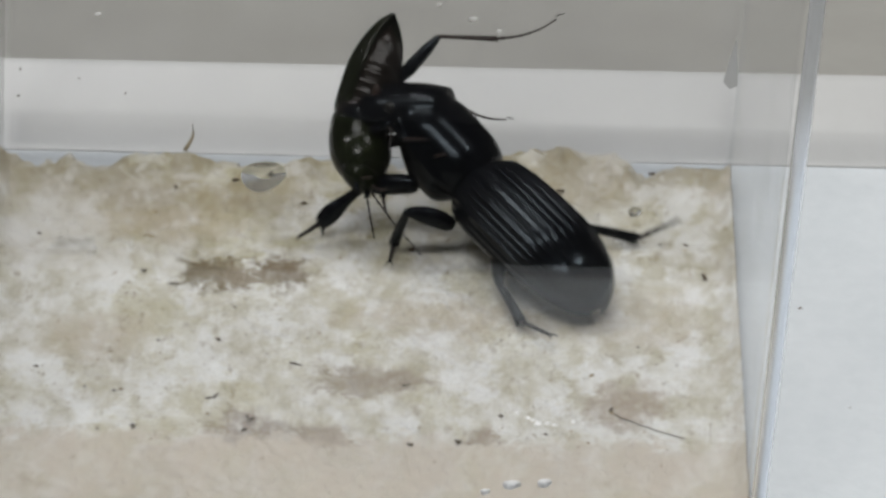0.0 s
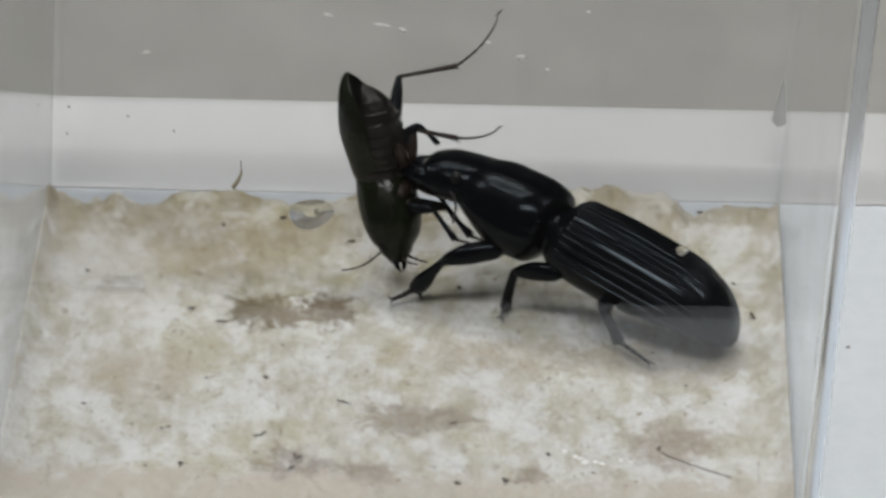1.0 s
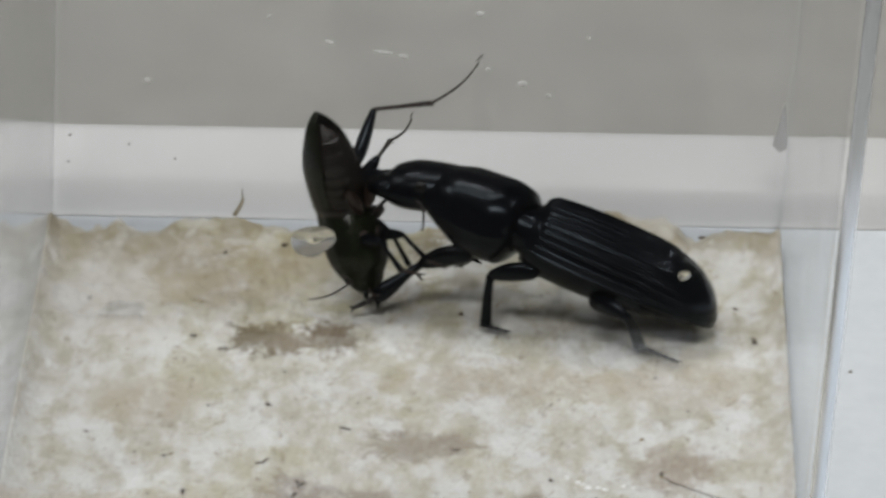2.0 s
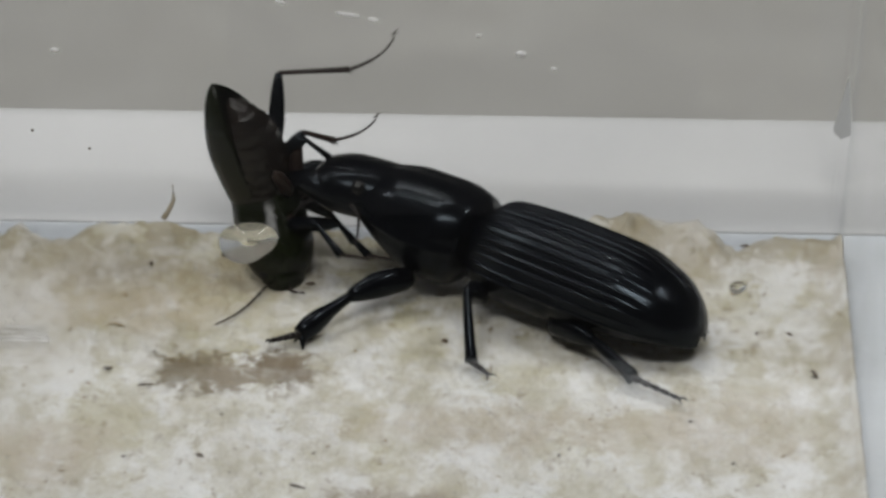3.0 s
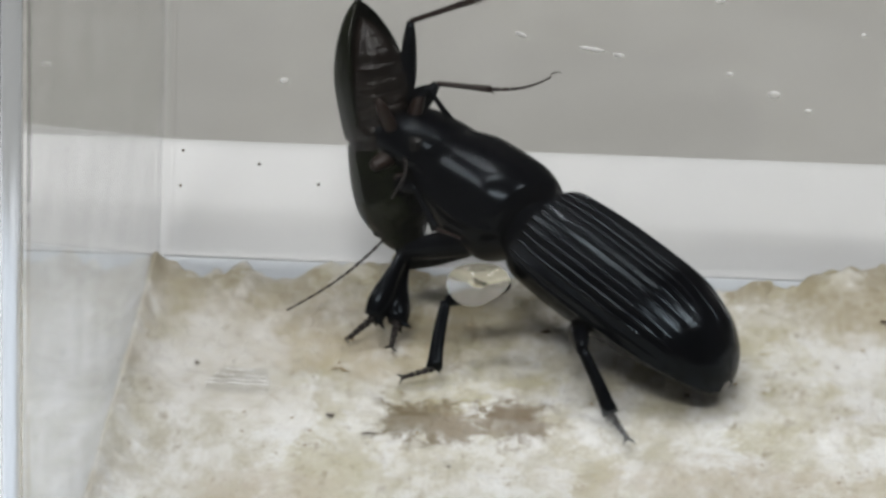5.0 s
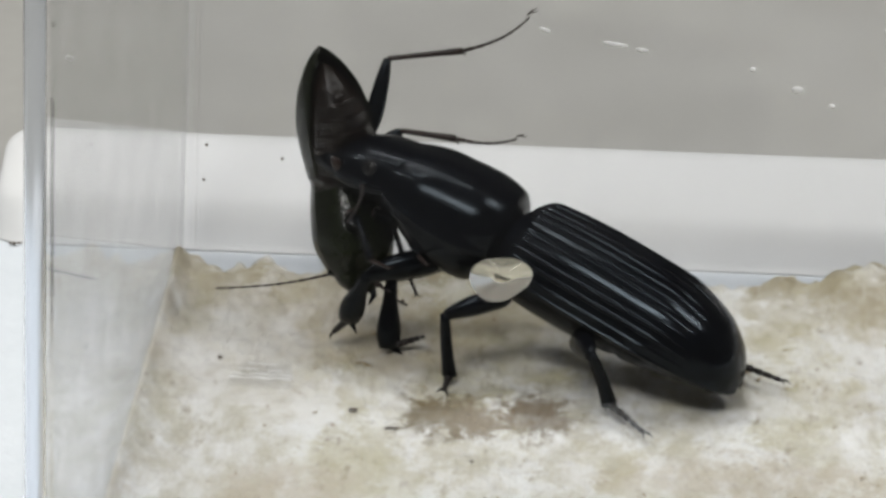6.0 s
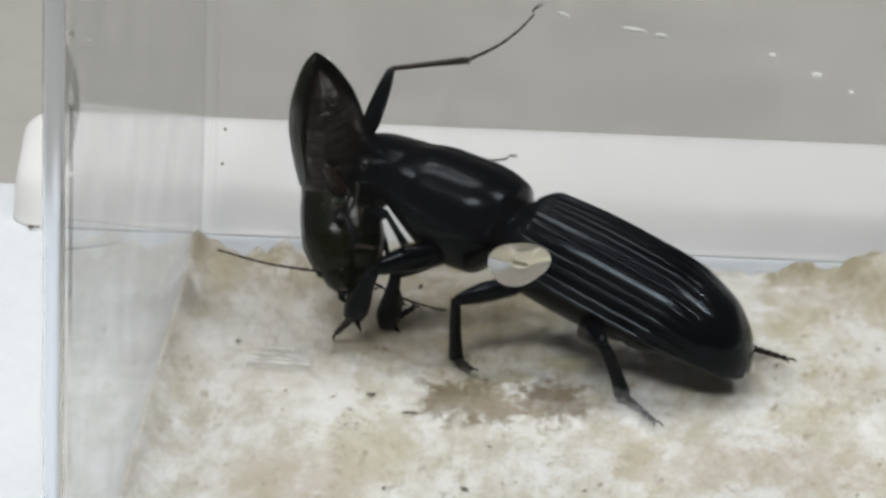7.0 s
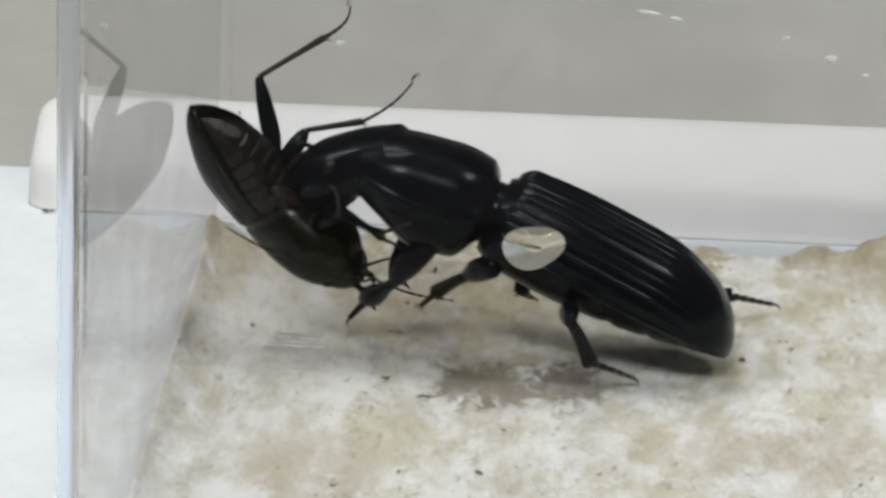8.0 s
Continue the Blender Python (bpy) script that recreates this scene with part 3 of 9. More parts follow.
def large_beetle():
    root = tagged(new("ground_beetle"), "large glossy black ground beetle gripping a smaller beetle in its jaws", "beetle")
    P = {}
    width = [(0.0, 0.0042), (0.05, 0.0051), (0.30, 0.0057), (0.60, 0.0058), (0.80, 0.0051), (0.92, 0.0037), (0.98, 0.0021), (1.0, 0.0009)]
    up = [(0.0, 0.0039), (0.05, 0.0046), (0.35, 0.0050), (0.62, 0.0049), (0.82, 0.0041), (0.93, 0.0029), (0.98, 0.0017), (1.0, 0.0008)]
    down = [(0.0, 0.0036), (0.08, 0.0045), (0.30, 0.0046), (0.60, 0.0040), (0.82, 0.0028), (0.93, 0.0018), (0.98, 0.0011), (1.0, 0.0005)]
    sag = [(0.0, 0.0), (0.60, 0.0), (0.82, -0.0003), (0.93, -0.0008), (1.0, -0.0013)]
    def ribs(s, a):
        if math.sin(a) > -0.1 or s < 0.30:
            return 1.0
        return 1.0 - 0.06 * max(0.0, math.cos(s * 2 * math.pi * 7)) ** 6
    body_loft("abdomen", -0.0004, -0.0236, [(s, w * 0.95) for s, w in width], [(s, h * 0.78) for s, h in up], down, M_CHITIN, root, "black ribbed underside", rings=60, seg=44, relief=ribs, rise=sag)
    for sgn in (1, -1):
        a0, a1 = (math.pi / 2 - 0.012, -0.24) if sgn > 0 else (math.pi / 2 + 0.012, math.pi + 0.24)
        shell_loft("wing_case", -0.0010, -0.0242, width, up, a0, a1, M_ELYTRA, root, "black wing case with fine lengthwise ridges", grooves=11, depth=0.030, seg=199, rings=48, drop=sag)
    body_loft("waist", 0.0026, -0.0022, [(0, 0.0026), (0.5, 0.0030), (1, 0.0036)], [(0, 0.0022), (0.5, 0.0024), (1, 0.0030)], [(0, 0.0026), (0.5, 0.0030), (1, 0.0036)], M_CHITIN, root, rings=10, seg=24)
    # the neck shield, and what sits on it
    def seam(s, a):
        k = 1.0
        d = abs(math.cos(a))
        if math.sin(a) > 0.2:
            k -= 0.035 * max(0.0, 1 - d / 0.06) * min(1, 4 * s * (1 - s) * 2)
        edge = abs(math.sin(a) + 0.10)
        return k + 0.060 * max(0.0, 1 - edge / 0.07)
    P["pronotum"] = body_loft("pronotum", 0.0002, 0.0124,
                              [(0, 0.0037), (0.06, 0.0047), (0.28, 0.0056), (0.65, 0.0056), (0.87, 0.0049), (0.96, 0.0041), (1, 0.0033)],
                              [(0, 0.0032), (0.08, 0.0043), (0.34, 0.0049), (0.65, 0.0045), (0.87, 0.0036), (0.96, 0.0030), (1, 0.0024)],
                              [(0, 0.0028), (0.15, 0.0049), (0.42, 0.0050), (0.72, 0.0035), (1, 0.0020)],
                              M_CHITIN, root, "glossy black domed neck shield", rings=44, seg=120, relief=seam,
                              rise=[(0, -0.0002), (0.5, -0.0006), (1, -0.0003)])
    def furrows(s, a):
        if math.sin(a) < 0.3:
            return 1.0
        c = math.cos(a)
        return 1.0 - 0.03 * (max(0, 1 - abs(abs(c) - 0.42) / 0.10)) * min(1, max(0, (s - 0.25) * 4))
    v, f = tube([(0.0013, 0.0034 * math.cos(a), 0.0028 * math.sin(a) + 0.0001) for a in [2 * math.pi * k / 28 for k in range(29)]], [0.00026] * 29, 8)
    mesh_object("rim", v, f, M_LEG, P["pronotum"], "raised brownish rim")
    head = body_loft("head", -0.0030, 0.0072, [(0, 0.0038), (0.3, 0.0045), (0.6, 0.0047), (0.85, 0.0044), (0.96, 0.0034), (1, 0.0020)],
                     [(0, 0.0026), (0.3, 0.0031), (0.6, 0.0032), (0.85, 0.0026), (0.96, 0.0017), (1, 0.0009)],
                     [(0, 0.0024), (0.3, 0.0026), (0.7, 0.0025), (0.92, 0.0018), (1, 0.0008)], M_CHITIN, root, "broad black head with two furrows", rings=30, seg=48, relief=furrows)
    P["head"] = head
    for sgn in (1, -1):
        horn("jaw", [(0.0048, sgn * 0.0024, 0), (0.0064, sgn * 0.0030, 0.0001), (0.0080, sgn * 0.0026, 0.0002), (0.0090, sgn * 0.0015, 0.0001), (0.0094, sgn * 0.0003, 0)],
             [0.0014, (0.0014, 0.0013), (0.0011, 0.0010), 0.0006, 0.0001], M_CHITIN, head, "curved pointed black jaw")
        v, f = blob((0.0022, sgn * 0.0041, 0.0009), 0.0009, 0.0007, 0.0009)
        mesh_object("eye", v, f, M_EYE, head)
        an = beaded("antenna", 0.0066, 0.00020, M_LEG, head, 0.10, sgn * 0.10)
        an.matrix_basis = pose(0.0036, sgn * 0.0034, -0.0004, 0, 25, sgn * 118)
        pa = beaded("palp", 0.0036, 0.00022, M_LEG, head, 0.15, sgn * 0.15, 4)
        pa.matrix_basis = pose(0.0056, sgn * 0.0014, -0.0010, 0, 40, sgn * 20)
    thick = {"front": 0.00125, "mid": 0.00108, "hind": 0.00108}
    LEN = {"front": (0.0068, 0.0066, 0.0034), "mid": (0.0060, 0.0064, 0.0034), "hind": (0.0062, 0.0062, 0.0060)}
    for side in ("near", "far"):
        for leg in ("front", "mid", "hind"):
            la, lb, lc = LEN[leg]
            r = thick[leg]
            P[f"{leg}_femur_{side}"] = limb("femur", la, [(0, r * 0.6), (0.12, r * 0.95), (0.5, r * 1.05), (0.85, r * 0.75), (1, r * 0.5)], M_CHITIN, root, 0.75, r * 0.2)
            if leg == "front":
                teeth = [(0.55, 0.0010, 1, 0.00032), (0.78, 0.0014, 1, 0.00036), (0.96, 0.0017, 1, 0.00040), (0.97, 0.0013, -1, 0.00032)]
                prof = [(0, r * 0.42), (0.3, r * 0.55), (0.8, r * 0.95), (1, r * 0.75)]
            else:
                teeth = [(0.98, 0.0010, 1, 0.00013), (0.98, 0.0009, -1, 0.00013), (0.6, 0.0005, 1, 0.00008), (0.75, 0.0005, -1, 0.00008), (0.45, 0.0005, -1, 0.00008)]
                prof = [(0, r * 0.45), (0.2, r * 0.50), (0.8, r * 0.62), (1, r * 0.72)]
            P[f"{leg}_tibia_{side}"] = limb("tibia", lb, prof, M_CHITIN, root, 0.8, 0.0001, teeth)
            P[f"{leg}_tarsus_{side}"] = foot("tarsus", lc, 0.00036 if leg != "front" else 0.00042, M_LEG, root)
    return root, P


def leg_chain(parent, start, joints, r, mat=None):
    """A bent leg that keeps its bend: joints of (turn down, turn sideways, length) from a start on the body."""
    at = Vector(start)
    for k, (down, side, length) in enumerate(joints):
        name = ("femur", "tibia", "tarsus")[k]
        if k == 0:
            ob = limb(name, length, [(0, r * 0.7), (0.35, r * 1.1), (0.75, r * 0.9), (1, r * 0.5)], mat or M_CHITIN, parent)
        elif k == 1:
            ob = limb(name, length, [(0, r * 0.38), (0.6, r * 0.45), (1, r * 0.62)], mat or M_CHITIN, parent,
                      teeth=[(0.98, length * 0.18, 1, r * 0.16), (0.97, length * 0.16, -1, r * 0.16), (0.6, length * 0.10, 1, r * 0.12)])
        else:
            ob = foot(name, length, r * 0.30, M_THIN, parent)
        ob.matrix_basis = pose(*at, 0, down, side)
        at = at + ob.matrix_basis.to_3x3() @ Vector((length, 0, 0))


def small_beetle():
    root = tagged(new("small_beetle"), "smaller bronze-green black beetle held in the large beetle's jaws", "beetle")
    P = {}
    width = [(0.0, 0.0027), (0.06, 0.0031), (0.40, 0.0034), (0.66, 0.0029), (0.84, 0.0019), (0.94, 0.0010), (1.0, 0.0002)]
    up = [(0.0, 0.0027), (0.10, 0.0029), (0.45, 0.0029), (0.80, 0.0018), (0.95, 0.0008), (1.0, 0.0002)]
    down = [(0.0, 0.0026), (0.22, 0.0034), (0.50, 0.0033), (0.76, 0.0027), (0.92, 0.0016), (1.0, 0.0003)]
    def plates(s, a):
        """Seven belly plates, each lapping over the next, with dimpled flanks."""
        if math.sin(a) > 0.05 or s < 0.24:
            return 1.0
        u = (s * 9.2) % 1.0
        lap = 0.055 * (u - 0.5) - 0.05 * max(0.0, 1 - u / 0.10)
        dimple = -0.05 * max(0.0, 1 - abs(abs(math.cos(a)) - 0.72) / 0.16) * math.sin(math.pi * u)
        return 1.0 + lap + dimple + 0.02 * noise.noise((s * 22, math.cos(a) * 4, math.sin(a) * 4))
    P["abdomen"] = body_loft("abdomen", 0.0002, -0.0117, [(s, w * 0.92) for s, w in width], [(s, h * 0.55) for s, h in up], down, M_BELLY, root,
              "dark brown belly of lapping plates", rings=120, seg=60, relief=plates, rise=[(0, 0), (0.6, 0.0), (1.0, 0.0006)])
    for sgn in (1, -1):
        a0, a1 = (math.pi / 2 - 0.02, -0.30) if sgn > 0 else (math.pi / 2 + 0.02, math.pi + 0.30)
        case = shell_loft("wing_case", -0.0002, -0.0133, width, up, a0, a1, M_GREEN, root, "bronze-green black glossy wing case", grooves=7, depth=0.020, seg=85, rings=40,
                          drop=[(0, 0), (0.5, 0.0001), (1.0, 0.0006)])
        P["case_a" if sgn > 0 else "case_b"] = case
    def keel(s, a):
        side = abs(math.cos(a))
        return 1.0 + 0.05 * noise.noise((s * 7, math.cos(a) * 2.5, math.sin(a) * 2.5)) - 0.06 * max(0.0, 1 - side / 0.08) - 0.05 * max(0.0, 1 - abs(side - 0.6) / 0.12)
    body_loft("breastplate", 0.0030, -0.0036, [(0, 0.0020), (0.3, 0.0030), (0.7, 0.0032), (1, 0.0022)], [(0, 0.0010), (0.5, 0.0016), (1, 0.0010)],
              [(0, 0.0024), (0.35, 0.0036), (0.7, 0.0036), (1, 0.0024)], M_BELLY, root, "dark glossy breastplate", rings=44, seg=60, relief=keel)
    # the neck shield, narrow at its base, with a rolled edge
    def rolled(s, a):
        return 1.0 + 0.05 * max(0.0, 1 - abs(math.sin(a) + 0.12) / 0.10) - (0.025 * max(0.0, 1 - abs(math.cos(a)) / 0.05) if math.sin(a) > 0.2 else 0)
    fore = body_loft("pronotum", -0.0004, 0.0086, [(0, 0.0029), (0.10, 0.0031), (0.35, 0.0035), (0.62, 0.0037), (0.85, 0.0032), (1, 0.0023)],
                     [(0, 0.0028), (0.12, 0.0030), (0.40, 0.0032), (0.70, 0.0029), (0.90, 0.0023), (1, 0.0016)],
                     [(0, 0.0032), (0.3, 0.0036), (0.6, 0.0036), (0.85, 0.0030), (1, 0.0020)],
                     M_GREEN, root, "bronze-green glossy neck shield", rings=40, seg=72, relief=rolled)
    P["fore"] = fore
    skull = body_loft("head", 0.0066, 0.0104, [(0, 0.0019), (0.35, 0.0025), (0.7, 0.0021), (1, 0.0009)], [(0, 0.0016), (0.4, 0.0020), (1, 0.0008)],
                      [(0, 0.0016), (0.5, 0.0018), (1, 0.0007)], M_GREEN, fore, rings=18, seg=28)
    for sgn in (1, -1):
        horn("jaw", [(0.0096, sgn * 0.0009, 0), (0.0108, sgn * 0.0010, 0), (0.0116, sgn * 0.0003, 0)], [0.0004, 0.0003, 0.00005], M_CHITIN, skull)
        v, f = blob((0.0080, sgn * 0.0023, 0.0006), 0.0006, 0.0005, 0.0006)
        mesh_object("eye", v, f, M_EYE, skull)
        pa = beaded("palp", 0.0024, 0.00016, M_THIN, skull, 0.15, sgn * 0.15, 4)
        pa.matrix_basis = pose(0.0098, sgn * 0.0008, -0.0008, 0, 55, sgn * 25)
        # front legs, braced against the attacker
        leg_chain(fore, (0.0040, sgn * 0.0012, -0.0024), [(70, sgn * 28, 0.0042), (28, sgn * 6, 0.0044), (62, sgn * -20, 0.0034)], 0.00072)
        v, f = blob((0.0040, sgn * 0.0011, -0.0027), 0.0010, 0.0009, 0.0011)
        mesh_object("hip", v, f, M_THIN, fore, "reddish-brown rounded hip")
    for nm, (la, lb, lc) in (("hind", (0.0072, 0.0068, 0.0086)), ("mid", (0.0036, 0.0050, 0.0066))):
        P[nm + "_femur"] = limb("femur", la, [(0, 0.0005), (0.3, 0.00085), (0.7, 0.0007), (1, 0.00035)], M_CHITIN, root)
        P[nm + "_tibia"] = limb("tibia", lb, [(0, 0.00024), (0.6, 0.00028), (1, 0.00036)], M_THIN, root, teeth=[(0.98, 0.0009, 1, 0.0001), (0.98, 0.0008, -1, 0.0001)])
        P[nm + "_tarsus"] = foot("tarsus", lc, 0.00020, M_THIN, root, 7, -0.09)
    for sgn in (1, -1):
        q = limb("trochanter", 0.0044, [(0, 0.0005), (0.3, 0.0008), (0.8, 0.0006), (1, 0.0002)], M_THIN, root)
        q.matrix_basis = pose(-0.0010, sgn * 0.0008, -0.0036, 0, 8, 180 - sgn * 24)
        q["label"] = "reddish-brown leg base on the belly"
        q = limb("coxa", 0.0028, [(0, 0.0007), (0.4, 0.0011), (1, 0.0006)], M_THIN, root)
        q.matrix_basis = pose(0.0006, sgn * 0.0006, -0.0031, 0, 0, sgn * 75)
    # the two legs on the other flank, drawn up between the bodies
    leg_chain(root, (-0.0034, -0.0016, -0.0020), [(60, -150, 0.0036), (20, -20, 0.0034)], 0.00066)
    leg_chain(root, (0.0012, -0.0012, -0.0028), [(48, -10, 0.0040), (24, 2, 0.0036), (50, 10, 0.0026)], 0.00072)
    P["antenna_a"] = beaded("antenna", 0.0128, 0.00015, M_THIN, root, -0.06, 0.03, 12)
    P["antenna_b"] = beaded("antenna", 0.0128, 0.00015, M_THIN, root, -0.06, -0.03, 12)
    return root, P


BIG, BIG_PARTS = large_beetle()
SMALL, SMALL_PARTS = small_beetle()

# ---------------------------------------------------------------- drops on the glass, debris
def drop_on_wall(x, z, rx, rz, bulge, mat=None):
    """A flat water drop clinging to the inner face of the front wall."""
    verts, rings, seg = [], 9, 28
    for i in range(rings):
        b = (math.pi / 2) * i / (rings - 1)
        for j in range(seg):
            a = 2 * math.pi * j / seg
            wob = 1 + 0.10 * math.sin(2 * a + 0.5) + 0.06 * math.sin(3 * a + 0.4)
            verts.append((x + rx * wob * math.sin(b + 0.001) * math.cos(a), FRONT + 0.00002 + bulge * math.cos(b) ** 2, z + rz * wob * math.sin(b + 0.001) * math.sin(a)))
    faces = [f[::-1] for f in grid_faces(rings, seg, wrap=True)]
    faces.append(tuple(range(seg)))
    faces.append(tuple((rings - 1) * seg + j for j in range(seg))[::-1])
    ob = mesh_object("water_drop", verts, faces, mat or M_WATER)
    return tagged(ob, "water drop clinging to the box wall, its brightness painted in", "drop", "drops on the box wall")


drop_on_wall(-0.0058, 0.0409, 0.0021, 0.0018, 0.0007)
drop_on_wall(0.0310, 0.0378, 0.0006, 0.0006, 0.0004)
# the next three are opaque white, painted as bright glints
drop_on_wall(0.0192, 0.0057, 0.0009, 0.0006, 0.0004, M_GLINT_DROP)
drop_on_wall(0.0226, 0.0060, 0.0007, 0.0006, 0.0004, M_GLINT_DROP)
drop_on_wall(0.0165, 0.0048, 0.0005, 0.0004, 0.0003, M_GLINT_DROP)



def crumb(x, y, length, wide, turn, mat, label, lift=0.0):
    """An irregular flake lying on the tissue."""
    rnd = random.Random(int((x + 1) * 1e5) * 7 + int((y + 1) * 1e5))
    pieces = []
    for k in range(rnd.choice((2, 3, 4))):
        s = rnd.uniform(0.45, 0.8)
        cx, cy = rnd.uniform(-0.3, 0.3) * length, rnd.uniform(-0.45, 0.45) * wide
        pv, pf = blob((0, 0, 0), length / 2 * s, wide / 2 * s, wide * 0.22 * s, 7, 5)
        ca, sa = math.cos(k * 1.1), math.sin(k * 1.1) * 0.4
        pv = [Vector((p.x * rnd.uniform(0.5, 1.3), p.y * rnd.uniform(0.5, 1.4), p.z * rnd.uniform(0.6, 1.3))) for p in pv]
        pieces.append(([Vector((cx + p.x * ca - p.y * sa, cy + p.x * sa + p.y * ca, p.z)) for p in pv], pf))
    v, f = joined(pieces)
    ob = mesh_object("debris", v, f, mat)
    ob.matrix_basis = pose(x, y, tissue_height(x, y)[0] + wide * 0.25 + lift, 0, rnd.uniform(-8, 8), turn)
    return tagged(ob, label, "debris", "bits of debris on the tissue")


for x, y, ln, wd, turn, mat in (
        (-0.0207, 0.0395, 0.0016, 0.0006, 5, M_CRUMB), (-0.0245, 0.0422, 0.0013, 0.0008, 50, M_CRUMB), (-0.0436, 0.0600, 0.0022, 0.0009, 20, M_CRUMB),
        (0.0172, 0.0279, 0.0006, 0.0004, 80, M_CRUMB), (-0.0133, 0.0340, 0.0005, 0.0004, 70, M_CRUMB), (0.0346, 0.0690, 0.0019, 0.0006, 30, M_CRUMB),
        (0.0071, 0.0175, 0.0014, 0.0005, 0, M_CRUMB), (-0.0055, 0.0220, 0.0014, 0.0005, 150, M_CRUMB), (-0.0344, 0.0201, 0.0007, 0.0005, 30, M_CRUMB),
        (-0.0381, 0.0514, 0.0006, 0.0005, 60, M_CRUMB), (0.0234, 0.0642, 0.0016, 0.0007, 100, M_CRUMB), (-0.0089, 0.0348, 0.0006, 0.0005, 20, M_TAN),
        (-0.0158, 0.0653, 0.0013, 0.0008, 120, M_CRUMB), (-0.0211, 0.0264, 0.0008, 0.0005, 75, M_CRUMB), (-0.0265, 0.0236, 0.0009, 0.0005, 20, M_TAN),
        (-0.0222, 0.0073, 0.0010, 0.0006, 40, M_CRUMB), (-0.0364, 0.0586, 0.0007, 0.0005, 10, M_TAN), (-0.0250, 0.0511, 0.0020, 0.0005, 165, M_TAN),
        (0.0135, 0.0058, 0.0020, 0.0008, 5, M_CRUMB), (0.0080, 0.0052, 0.0008, 0.0006, 30, M_CRUMB), (-0.0095, 0.0100, 0.0030, 0.0009, 60, M_CRUMB),
        (-0.0140, 0.0140, 0.0022, 0.0007, 40, M_CRUMB), (-0.0260, 0.0068, 0.0006, 0.0005, 0, M_CRUMB), (0.0295, 0.0135, 0.0016, 0.0005, 100, M_CRUMB)):
    crumb(x, y, ln, wd, turn, mat, "small dark brown flake of debris lying on the tissue" if mat is M_CRUMB else "small tan flake of debris lying on the tissue")

tagged(crumb(0.0404, 0.0432, 0.0036, 0.0006, 104, M_CRUMB, "x"), "thin dark splinter lying on the tissue", "debris")
tagged(crumb(0.0513, 0.0401, 0.0007, 0.0005, 60, M_CRUMB, "x", -0.0017), "dark speck on the white foam board", "debris", "specks on the foam board")
tagged(crumb(0.0560, 0.0180, 0.0007, 0.0005, 20, M_CRUMB, "x", -0.0017), "dark speck on the white foam board", "debris", "specks on the foam board")
tagged(crumb(-0.0620, 0.0752, 0.0016, 0.0007, 160, M_CRUMB, "x", -0.0017), "brown splinter on the white foam board", "debris", "specks on the foam board")

# a bent rootlet standing at the ragged back edge
v, f = tube([(-0.0004, 0, 0), (0.0002, 0.0002, 0.0009), (0.0007, 0.0003, 0.0020), (0.0006, 0.0003, 0.0036)], [0.00030, 0.00026, 0.00020, 0.00010], 8)
twig = mesh_object("rootlet", v, f, M_ROOT)
twig.matrix_basis = pose(-0.0222, 0.0712, 0.0009)
tagged(twig, "short tan rootlet standing at the ragged edge of the tissue", "rootlet")

# a chip of clear film with raised folds, painted white as its glints
chip = tagged(new("film_chip"), "chip of clear film with white painted glints lying on the tissue", "film")
chip.matrix_basis = pose(-0.0336, 0.0478, 0.0004)
v = [(-0.0027, -0.0014, 0), (0.0030, -0.0014, 0), (0.0024, 0.0014, 0.0002), (-0.0016, 0.0014, 0.0002)]
v += [(x, y, z - 0.00012) for x, y, z in v]
mesh_object("sheet", v, [(0, 1, 2, 3), (7, 6, 5, 4), (0, 4, 5, 1), (1, 5, 6, 2), (2, 6, 7, 3), (3, 7, 4, 0)], M_CLEAR, chip, smooth=False)
for x0, x1, y, r in ((-0.0028, 0.0030, -0.0014, 0.00012), (-0.0026, 0.0029, -0.0007, 0.00009), (-0.0022, -0.0004, 0.0002, 0.00010), (0.0006, 0.0026, 0.0000, 0.00007), (-0.0014, 0.0012, 0.0012, 0.00010)):
    v, f = tube([(x0 + (x1 - x0) * k / 8, y + 0.00012 * math.sin(2.3 * k), 0.00008) for k in range(9)], [r * (0.6 + 0.4 * math.sin(1.7 * k + 1)) for k in range(9)], 6)
    mesh_object("fold", v, f, M_GLINT, chip, "white fold painted as a glint")


def puddle(x, y, rx, ry, h):
    v, f = blob((0, 0, 0), rx, ry, h, 18, 9)
    ob = mesh_object("water_drop", v, f, M_GLINT_DROP)
    ob.matrix_basis = pose(x, y, tissue_height(x, y)[0] + h * 0.1, 0, 0, 20)
    return tagged(ob, "small water drop on the damp tissue, painted white as a glint", "drop", "drops on the tissue")


# a row of drops whose sparkle is their white colour
for x, y, r in ((0.0193, 0.0118, 0.0004), (0.0203, 0.0112, 0.0005), (0.0214, 0.0117, 0.0003), (0.0222, 0.0106, 0.0005), (0.0232, 0.0113, 0.0004), (0.0241, 0.0108, 0.0003), (0.0250, 0.0116, 0.0004), (0.0210, 0.0100, 0.0003), (0.0262, 0.0102, 0.0003), (0.0236, 0.0097, 0.0003)):
    puddle(x + 0.0006 * math.sin(y * 9e4), y + 0.0007 * math.cos(x * 7e4), r * (0.6 + 0.5 * math.sin(x * 5e4) ** 2), r * 0.6, r * 0.5)


